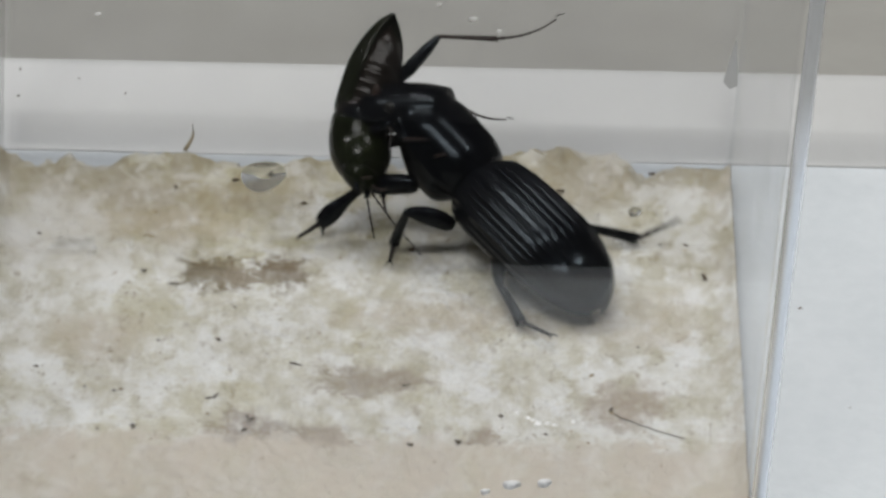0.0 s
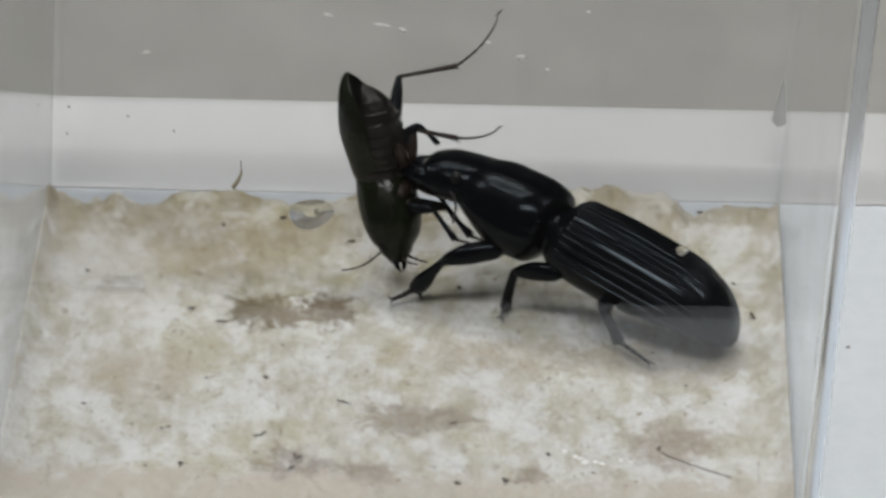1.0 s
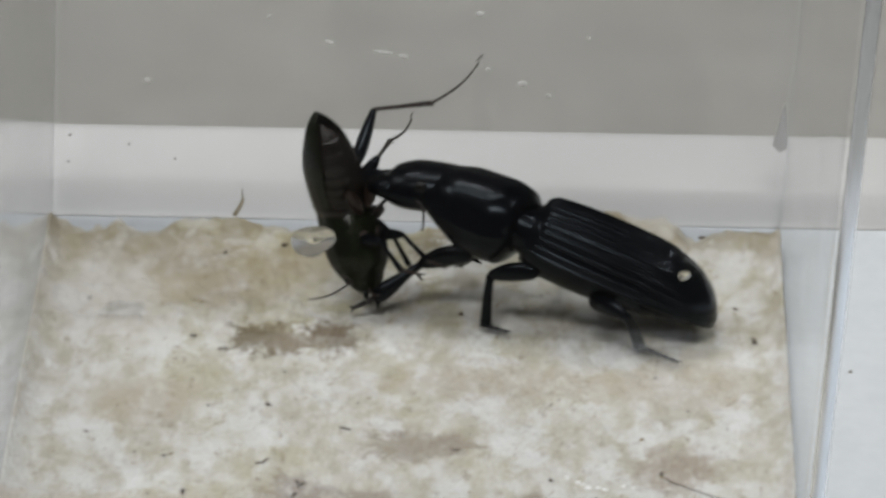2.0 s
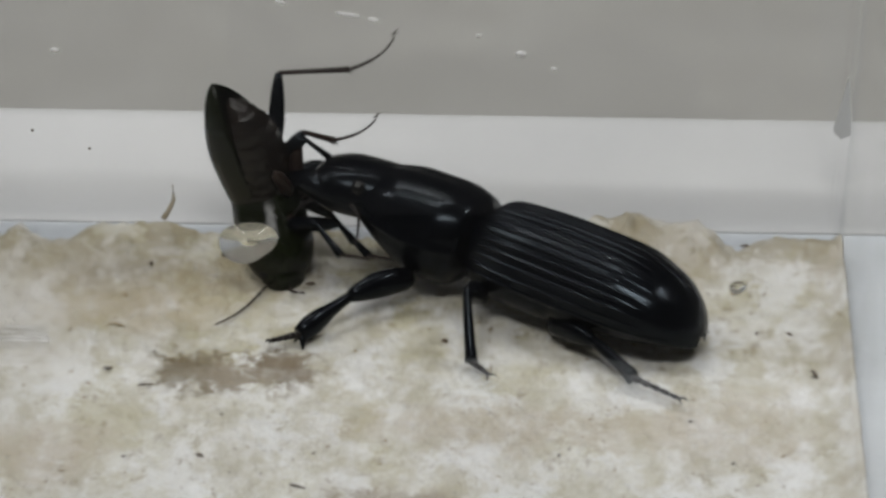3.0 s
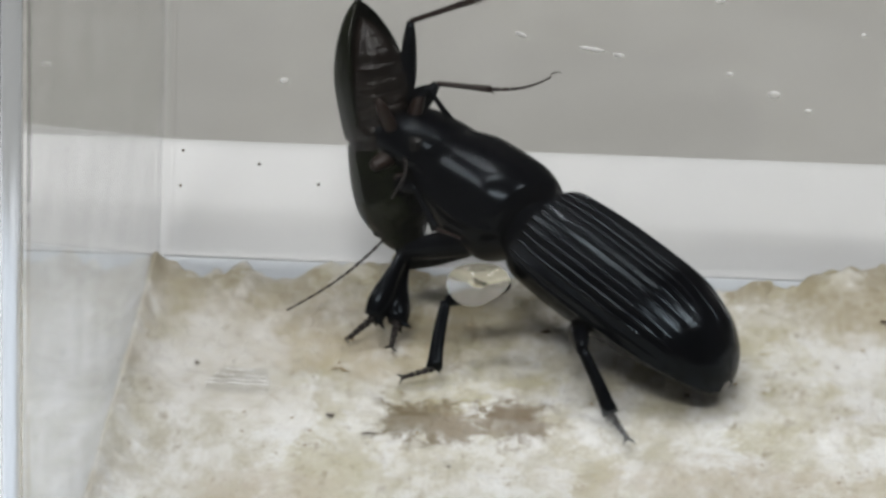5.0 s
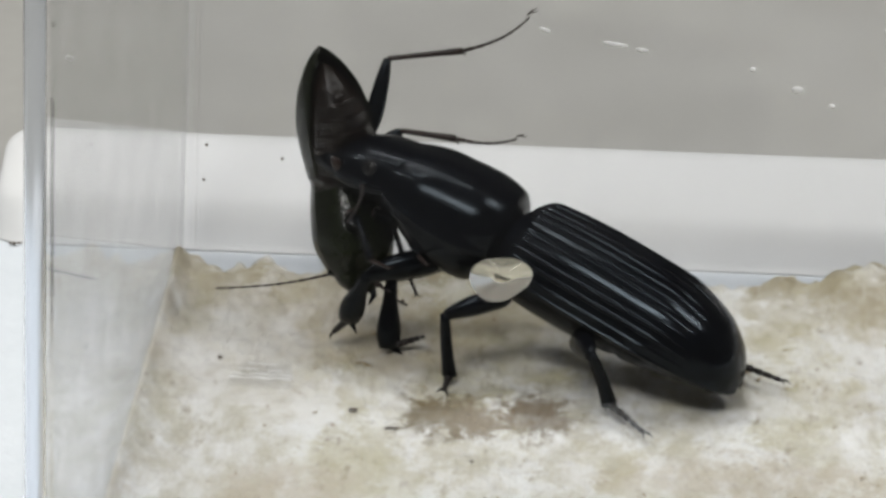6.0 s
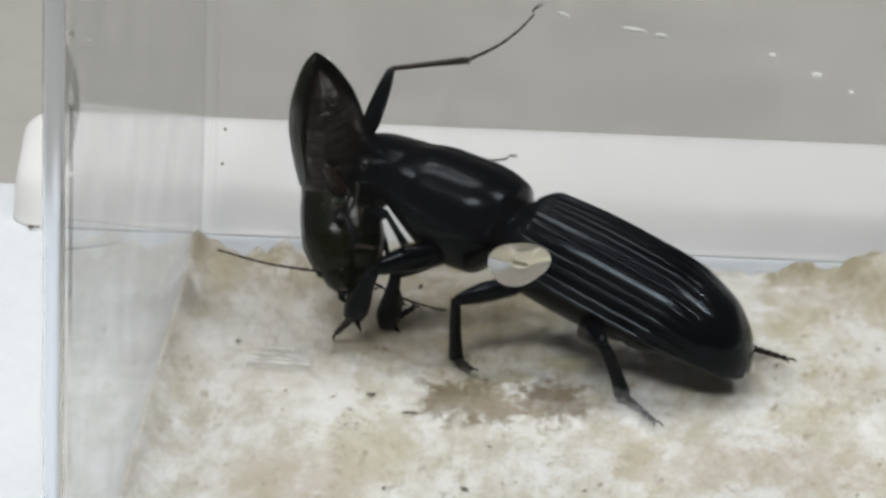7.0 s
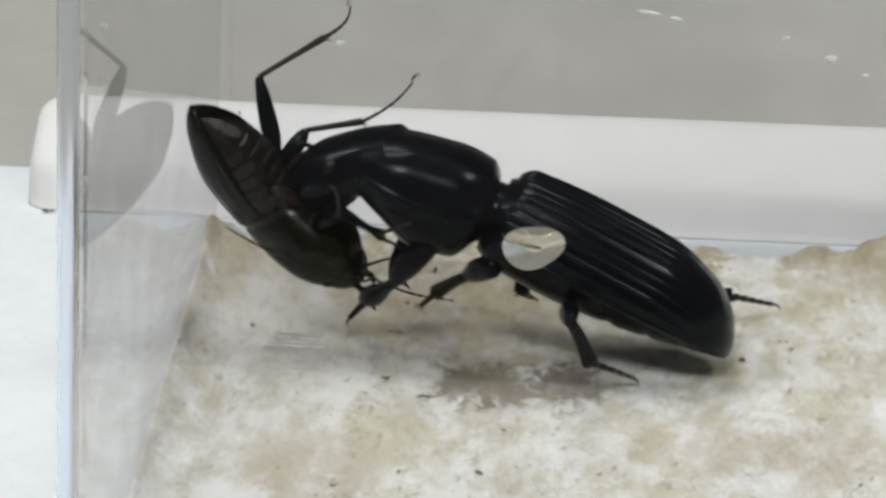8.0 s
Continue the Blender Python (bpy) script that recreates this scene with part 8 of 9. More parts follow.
    walk(SMALL, [
        (0, pose(-0.00063, 0.05738, 0.01231, 103.5, 58.3, -128.2)), (0.2, pose(0.00039, 0.05515, 0.01357, 103.6, 58.2, -128.3)),
        (0.5, pose(0.00067, 0.05388, 0.01310, 114.8, 70.2, -114.8)), (0.75, pose(-0.00125, 0.05359, 0.01267, 142.1, 84.1, -71.2)),
        (1, pose(-0.00300, 0.05088, 0.01347, -171.5, 77.6, -6.9)), (1.25, pose(-0.00359, 0.05164, 0.01446, 173.3, 82.5, -26.3)),
        (1.5, pose(-0.00411, 0.05149, 0.01590, 125.2, 83.4, -78.5)), (1.75, pose(-0.00615, 0.05384, 0.01282, -143.1, 84.6, 7.4)),
        (2, pose(-0.00801, 0.05361, 0.01105, -111.6, 78.5, 33.8)), (2.2, pose(-0.00773, 0.05577, 0.01013, -105.8, 74.4, 43.3)),
        (2.4, pose(-0.00889, 0.05365, 0.01218, -116.6, 74.6, 34.7)), (2.6, pose(-0.01025, 0.05816, 0.01032, -121.7, 74.1, 31.9)),
        (2.75, pose(-0.01110, 0.06158, 0.00868, -121.3, 73.3, 34.2)), (2.9, pose(-0.01179, 0.06412, 0.00742, -119.5, 72.4, 37.9)),
        (3.1, pose(-0.01263, 0.06631, 0.00643, -119.1, 71.4, 40.8)), (3.3, pose(-0.01356, 0.06660, 0.00689, -125.7, 71.5, 36.3)),
        (3.5, pose(-0.01485, 0.06586, 0.00940, -149.0, 72.5, 13.9)), (3.65, pose(-0.01625, 0.06405, 0.01105, 170.6, 68.4, -35.2)),
        (3.8, pose(-0.01721, 0.05871, 0.01437, 161.0, 63.5, -51.7)), (3.9, pose(-0.01909, 0.05551, 0.01379, -178.6, 69.4, -32.6)),
        (4, pose(-0.02090, 0.05202, 0.01337, -134.2, 73.1, 11.7)), (4.1, pose(-0.02072, 0.05276, 0.01407, -137.8, 74.5, 6.1)),
        (4.2, pose(-0.02048, 0.05294, 0.01505, -142.3, 75.7, -0.4)), (4.35, pose(-0.02089, 0.05406, 0.01559, -121.3, 78.3, 18.5)),
        (4.5, pose(-0.02118, 0.05456, 0.01647, -96.3, 79.4, 41.2)), (4.7, pose(-0.02204, 0.06075, 0.01575, -131.2, 82.7, 4.8)),
        (4.85, pose(-0.02277, 0.06541, 0.01470, -165.2, 81.4, -29.8)), (5, pose(-0.02345, 0.06955, 0.01392, 170.9, 76.5, -54.4)),
        (5.2, pose(-0.02367, 0.06369, 0.01509, -129.4, 80.6, 5.5)), (5.4, pose(-0.02472, 0.06316, 0.01455, -123.1, 81.3, 9.5)),
        (5.6, pose(-0.02575, 0.06253, 0.01405, -116.1, 81.9, 14.2)), (5.8, pose(-0.02676, 0.06179, 0.01361, -108.4, 82.4, 19.6)),
        (6, pose(-0.02775, 0.06088, 0.01325, -99.8, 82.8, 25.9)), (6.2, pose(-0.02869, 0.05971, 0.01302, -90.0, 83.2, 33.4)),
        (6.5, pose(-0.02993, 0.05692, 0.01317, -72.0, 83.3, 47.9)), (6.75, pose(-0.02993, 0.05758, 0.01273, -74.7, 83.6, 48.1)),
        (7, pose(-0.02997, 0.05847, 0.01218, -77.9, 84.0, 47.7)), (7.25, pose(-0.03409, 0.06087, 0.01083, -112.5, 80.2, 19.0)),
        (7.5, pose(-0.03818, 0.06279, 0.00972, -134.0, 75.1, 3.0)), (7.75, pose(-0.03704, 0.05679, 0.01084, -119.0, 67.5, 31.0)),
        (8, pose(-0.03554, 0.04889, 0.01296, -124.9, 59.0, 38.9)),
    ])
    walk(SMALL_PARTS["fore"], [
        (0, pose(0.00000, 0.00000, 0.00000, 3.3, 45.5, 16.1)), (0.2, pose(0.00000, 0.00000, 0.00000, 1.4, 37.7, 12.6)),
        (0.5, pose(0.00000, 0.00000, 0.00000, -0.0, 36.6, 18.6)), (0.75, pose(0.00000, 0.00000, 0.00000, 5.5, 28.8, 32.4)),
        (1, pose(0.00000, 0.00000, 0.00000, 1.7, 8.8, 23.8)), (1.25, pose(0.00000, 0.00000, 0.00000, 2.7, 15.7, 19.3)),
        (1.5, pose(0.00000, 0.00000, 0.00000, 2.3, 21.6, 12.8)), (1.75, pose(0.00000, 0.00000, 0.00000, 4.1, 24.7, 17.6)),
        (2, pose(0.00000, 0.00000, 0.00000, 5.3, 28.0, 20.2)), (2.2, pose(0.00000, 0.00000, 0.00000, 7.1, 28.8, 26.3)),
        (2.4, pose(0.00000, 0.00000, 0.00000, 6.2, 24.8, 27.4)), (2.6, pose(0.00000, 0.00000, 0.00000, 5.9, 22.0, 29.4)),
        (2.75, pose(0.00000, 0.00000, 0.00000, 6.1, 20.6, 31.8)), (2.9, pose(0.00000, 0.00000, 0.00000, 6.5, 19.3, 34.5)),
        (3.1, pose(0.00000, 0.00000, 0.00000, 9.0, 23.8, 51.9)), (3.3, pose(0.00000, 0.00000, 0.00000, 7.2, 20.9, 53.2)),
        (3.5, pose(0.00000, 0.00000, 0.00000, 3.0, 17.8, 46.8)), (3.65, pose(0.00000, 0.00000, 0.00000, -0.2, 23.0, 40.8)),
        (3.8, pose(0.00000, 0.00000, 0.00000, -0.2, 29.7, 40.6)), (3.9, pose(0.00000, 0.00000, 0.00000, 5.4, 35.5, 29.7)),
        (4, pose(0.00000, 0.00000, 0.00000, 8.2, 39.4, 21.1)), (4.1, pose(0.00000, 0.00000, 0.00000, 5.1, 34.1, 16.7)),
        (4.2, pose(0.00000, 0.00000, 0.00000, 2.8, 28.4, 13.0)), (4.35, pose(0.00000, 0.00000, 0.00000, 1.2, 28.1, 8.4)),
        (4.5, pose(0.00000, 0.00000, 0.00000, -0.6, 27.3, 3.1)), (4.7, pose(0.00000, 0.00000, 0.00000, 1.8, 31.0, 13.3)),
        (4.85, pose(0.00000, 0.00000, 0.00000, 0.6, 19.4, 4.8)), (5, pose(0.00000, 0.00000, 0.00000, 0.3, 15.6, 2.6)),
        (5.2, pose(0.00000, 0.00000, 0.00000, 2.4, 24.7, 10.4)), (5.4, pose(0.00000, 0.00000, 0.00000, 3.0, 25.7, 11.2)),
        (5.6, pose(0.00000, 0.00000, 0.00000, 3.6, 26.7, 12.0)), (5.8, pose(0.00000, 0.00000, 0.00000, 4.3, 27.8, 12.7)),
        (6, pose(0.00000, 0.00000, 0.00000, 6.5, 34.8, 17.3)), (6.2, pose(0.00000, 0.00000, 0.00000, 8.3, 38.9, 19.8)),
        (6.5, pose(0.00000, 0.00000, 0.00000, 11.5, 44.6, 23.3)), (6.75, pose(0.00000, 0.00000, 0.00000, 12.1, 45.6, 24.1)),
        (7, pose(0.00000, 0.00000, 0.00000, 12.3, 45.9, 24.2)), (7.25, pose(0.00000, 0.00000, 0.00000, 4.7, 36.2, 13.7)),
        (7.5, pose(0.00000, 0.00000, 0.00000, 0.8, 31.1, 7.7)), (7.75, pose(0.00000, 0.00000, 0.00000, 1.6, 36.8, 12.0)),
        (8, pose(0.00000, 0.00000, 0.00000, 3.2, 37.4, 17.8)),
    ])
    walk(SMALL_PARTS["hind_femur"], [
        (0, pose(-0.00602, -0.00174, -0.00243, 45.5, 15.0, -163.3)), (0.2, pose(-0.00486, -0.00160, -0.00242, 44.4, 11.4, -168.8)),
        (0.5, pose(-0.00563, -0.00210, -0.00203, 47.8, 8.8, -158.8)), (0.75, pose(-0.00474, -0.00223, -0.00185, 36.7, -1.9, -157.4)),
        (1, pose(-0.00424, -0.00159, -0.00183, 23.6, 2.2, -135.0)), (1.25, pose(-0.00462, -0.00185, -0.00206, 25.7, 2.0, -156.3)),
        (1.5, pose(-0.00510, -0.00191, -0.00218, 19.6, 25.6, 170.5)), (1.75, pose(-0.00481, -0.00244, -0.00156, 35.2, 0.5, -149.3)),
        (2, pose(-0.00448, -0.00270, -0.00101, 39.6, -3.2, -129.4)), (2.2, pose(-0.00320, -0.00243, -0.00158, 38.6, 4.1, -135.4)),
        (2.4, pose(-0.00344, -0.00240, -0.00163, 36.3, 4.2, -138.4)), (2.6, pose(-0.00361, -0.00241, -0.00162, 34.3, 3.5, -140.4)),
        (2.75, pose(-0.00367, -0.00244, -0.00157, 33.0, 2.5, -141.0)), (2.9, pose(-0.00369, -0.00248, -0.00151, 31.8, 1.5, -140.9)),
        (3.1, pose(-0.00375, -0.00253, -0.00142, 30.2, 0.6, -141.0)), (3.3, pose(-0.00393, -0.00249, -0.00147, 28.3, 1.3, -142.8)),
        (3.5, pose(-0.00493, -0.00240, -0.00160, 25.9, -2.6, -125.7)), (3.65, pose(-0.00564, -0.00167, -0.00237, 29.4, 9.1, -163.0)),
        (3.8, pose(-0.00607, -0.00134, -0.00257, 34.7, 14.1, -167.7)), (3.9, pose(-0.00605, -0.00216, -0.00194, 37.6, 4.5, -161.7)),
        (4, pose(-0.00576, -0.00280, -0.00070, 33.2, -19.7, -126.4)), (4.1, pose(-0.00566, -0.00279, -0.00081, 41.4, -6.3, -151.7)),
        (4.2, pose(-0.00553, -0.00275, -0.00092, 43.2, -5.8, -153.3)), (4.35, pose(-0.00513, -0.00281, -0.00070, 45.3, -10.4, -150.4)),
        (4.5, pose(-0.00475, -0.00284, -0.00056, 45.0, -17.6, -140.6)), (4.7, pose(-0.00558, -0.00281, -0.00070, 48.8, -8.1, -150.4)),
        (4.85, pose(-0.00456, -0.00257, -0.00135, 50.3, -7.2, -158.3)), (5, pose(-0.00361, -0.00223, -0.00191, 51.3, -3.1, -164.9)),
        (5.2, pose(-0.00364, -0.00260, -0.00129, 50.9, -9.6, -152.5)), (5.4, pose(-0.00367, -0.00267, -0.00114, 52.7, -10.4, -151.6)),
        (5.6, pose(-0.00371, -0.00273, -0.00099, 54.7, -11.1, -150.5)), (5.8, pose(-0.00374, -0.00278, -0.00084, 56.5, -11.8, -149.5)),
        (6, pose(-0.00377, -0.00282, -0.00068, 58.2, -12.4, -148.2)), (6.2, pose(-0.00379, -0.00285, -0.00052, 59.9, -13.2, -146.7)),
        (6.5, pose(-0.00383, -0.00289, -0.00025, 63.7, 8.9, -154.0)), (6.75, pose(-0.00367, -0.00286, -0.00047, 60.3, -13.5, -145.1)),
        (7, pose(-0.00369, -0.00294, -0.00065, 57.8, -9.4, -143.6)), (7.25, pose(-0.00348, -0.00271, -0.00102, 53.7, -10.2, -147.6)),
        (7.5, pose(-0.00386, -0.00283, -0.00136, 49.2, -2.8, -147.6)), (7.75, pose(-0.00322, -0.00255, -0.00138, 39.1, -9.4, -143.9)),
        (8, pose(-0.00330, -0.00268, -0.00150, 29.0, -3.9, -139.4)),
    ])
    walk(SMALL_PARTS["hind_tibia"], [
        (0, pose(-0.01269, -0.00374, -0.00429, 71.7, 39.5, -113.4)), (0.2, pose(-0.01178, -0.00296, -0.00384, 70.8, 38.6, -115.0)),
        (0.5, pose(-0.01226, -0.00468, -0.00313, 78.7, 38.6, -103.7)), (0.75, pose(-0.01138, -0.00500, -0.00162, 87.9, 54.1, -89.8)),
        (1, pose(-0.00933, -0.00668, -0.00210, 92.4, 68.8, -84.7)), (1.25, pose(-0.01121, -0.00474, -0.00230, 112.5, 66.9, -62.9)),
        (1.5, pose(-0.01150, -0.00084, -0.00529, 95.2, 63.2, -81.6)), (1.75, pose(-0.01100, -0.00611, -0.00162, 105.2, 58.8, -69.0)),
        (2, pose(-0.00904, -0.00826, -0.00061, 93.2, 49.8, -82.6)), (2.2, pose(-0.00831, -0.00748, -0.00209, 120.5, 57.3, -50.8)),
        (2.4, pose(-0.00881, -0.00717, -0.00215, 118.0, 57.5, -54.9)), (2.6, pose(-0.00915, -0.00698, -0.00206, 116.1, 58.3, -58.0)),
        (2.75, pose(-0.00926, -0.00697, -0.00188, 115.4, 59.5, -59.3)), (2.9, pose(-0.00928, -0.00702, -0.00169, 114.9, 60.9, -60.4)),
        (3.1, pose(-0.00934, -0.00706, -0.00150, 113.5, 62.4, -62.5)), (3.3, pose(-0.00966, -0.00685, -0.00163, 108.8, 62.9, -68.2)),
        (3.5, pose(-0.00912, -0.00824, -0.00127, 98.7, 62.4, -79.9)), (3.65, pose(-0.01244, -0.00375, -0.00350, 105.9, 54.6, -70.5)),
        (3.8, pose(-0.01289, -0.00283, -0.00433, 101.9, 48.0, -74.0)), (3.9, pose(-0.01286, -0.00441, -0.00251, 100.8, 46.3, -75.1)),
        (4, pose(-0.00978, -0.00826, 0.00173, 89.1, 42.2, -91.4)), (4.1, pose(-0.01196, -0.00618, -0.00002, 96.1, 43.5, -80.8)),
        (4.2, pose(-0.01193, -0.00597, -0.00019, 94.8, 41.9, -82.7)), (4.35, pose(-0.01129, -0.00631, 0.00060, 90.6, 38.9, -89.0)),
        (4.5, pose(-0.01005, -0.00720, 0.00162, 68.5, 53.1, -119.2)), (4.7, pose(-0.01178, -0.00634, 0.00031, 90.4, 53.1, -91.2)),
        (4.85, pose(-0.01120, -0.00521, -0.00044, 85.0, 33.7, -99.9)), (5, pose(-0.01055, -0.00410, -0.00152, 77.2, 56.0, -116.5)),
        (5.2, pose(-0.00994, -0.00588, -0.00008, 82.1, 27.8, -105.9)), (5.4, pose(-0.00990, -0.00604, 0.00016, 84.8, 27.8, -101.2)),
        (5.6, pose(-0.00986, -0.00620, 0.00041, 87.4, 27.5, -96.5)), (5.8, pose(-0.00981, -0.00636, 0.00063, 89.7, 27.1, -91.9)),
        (6, pose(-0.00974, -0.00653, 0.00087, 91.8, 27.0, -87.7)), (6.2, pose(-0.00965, -0.00670, 0.00113, 93.4, 26.4, -83.8)),
        (6.5, pose(-0.01022, -0.00602, -0.00136, 92.9, 22.7, -84.9)), (6.75, pose(-0.00941, -0.00687, 0.00122, 93.7, 26.3, -83.8)),
        (7, pose(-0.00941, -0.00715, 0.00053, 90.8, 26.1, -90.7)), (7.25, pose(-0.00946, -0.00652, 0.00024, 91.4, 29.5, -89.2)),
        (7.5, pose(-0.00993, -0.00669, -0.00101, 92.6, 33.1, -86.8)), (7.75, pose(-0.00896, -0.00673, -0.00020, 91.8, 40.6, -88.4)),
        (8, pose(-0.00875, -0.00735, -0.00100, 94.7, 49.7, -84.8)),
    ])
    walk(SMALL_PARTS["hind_tarsus"], [
        (0, pose(-0.01478, -0.00856, -0.00861, 56.1, 31.1, -139.7)), (0.2, pose(-0.01403, -0.00778, -0.00808, 55.7, 31.0, -140.4)),
        (0.5, pose(-0.01351, -0.00984, -0.00738, 48.7, 42.0, -154.4)), (0.75, pose(-0.01137, -0.00899, -0.00713, 54.0, 32.2, -133.0)),
        (1, pose(-0.00910, -0.00913, -0.00844, 40.1, 40.9, -141.6)), (1.25, pose(-0.00999, -0.00712, -0.00856, 35.1, 49.1, -150.3)),
        (1.5, pose(-0.01105, -0.00388, -0.01136, 8.9, 50.7, 175.1)), (1.75, pose(-0.00974, -0.00941, -0.00743, 53.6, 42.1, -132.1)),
        (2, pose(-0.00848, -0.01261, -0.00580, 59.9, 32.0, -127.6)), (2.2, pose(-0.00599, -0.01032, -0.00781, 65.1, 52.2, -118.2)),
        (2.4, pose(-0.00671, -0.01016, -0.00789, 53.9, 56.5, -130.7)), (2.6, pose(-0.00726, -0.01001, -0.00784, 37.9, 58.7, -148.1)),
        (2.75, pose(-0.00750, -0.00993, -0.00774, 24.8, 57.9, -162.3)), (2.9, pose(-0.00765, -0.00989, -0.00763, 13.7, 55.2, -174.4)),
        (3.1, pose(-0.00789, -0.00985, -0.00753, 4.7, 51.4, 176.0)), (3.3, pose(-0.00851, -0.00972, -0.00768, -0.8, 50.4, 170.9)),
        (3.5, pose(-0.00857, -0.01134, -0.00730, -29.3, 44.8, 135.0)), (3.65, pose(-0.01112, -0.00746, -0.00905, -40.9, 59.6, 117.0)),
        (3.8, pose(-0.01164, -0.00720, -0.00938, -51.5, 67.8, 104.0)), (3.9, pose(-0.01166, -0.00895, -0.00742, -14.9, 67.7, 142.0)),
        (4, pose(-0.00990, -0.01329, -0.00284, 9.9, 54.3, 166.1)), (4.1, pose(-0.01117, -0.01105, -0.00470, 14.3, 58.0, 170.4)),
        (4.2, pose(-0.01128, -0.01099, -0.00473, 10.3, 58.4, 164.6)), (4.35, pose(-0.01119, -0.01160, -0.00367, 17.0, 56.5, 170.7)),
        (4.5, pose(-0.01205, -0.01076, -0.00381, 19.8, 60.7, 171.9)), (4.7, pose(-0.01186, -0.01042, -0.00513, 27.3, 55.8, -179.2)),
        (4.85, pose(-0.01216, -0.01078, -0.00422, 25.9, 60.8, 178.8)), (5, pose(-0.01225, -0.00750, -0.00716, 27.6, 68.4, -179.1)),
        (5.2, pose(-0.01159, -0.01166, -0.00326, 45.6, 58.1, -160.7)), (5.4, pose(-0.01106, -0.01193, -0.00302, 54.9, 54.7, -150.9)),
        (5.6, pose(-0.01054, -0.01220, -0.00273, 63.0, 50.2, -142.2)), (5.8, pose(-0.01001, -0.01240, -0.00247, 69.9, 44.3, -134.3)),
        (6, pose(-0.00950, -0.01258, -0.00221, 75.9, 36.7, -126.8)), (6.2, pose(-0.00899, -0.01275, -0.00190, 80.9, 25.9, -118.7)),
        (6.5, pose(-0.00966, -0.01227, -0.00398, 84.5, 9.0, -110.4)), (6.75, pose(-0.00875, -0.01293, -0.00179, 82.9, 11.1, -113.7)),
        (7, pose(-0.00948, -0.01326, -0.00247, 81.2, 6.6, -115.5)), (7.25, pose(-0.00938, -0.01243, -0.00311, 66.5, 42.9, -136.2)),
        (7.5, pose(-0.00961, -0.01237, -0.00473, 32.8, 61.3, -173.2)), (7.75, pose(-0.00882, -0.01189, -0.00463, 20.7, 55.4, 178.2)),
        (8, pose(-0.00836, -0.01173, -0.00619, 2.0, 47.5, 163.3)),
    ])
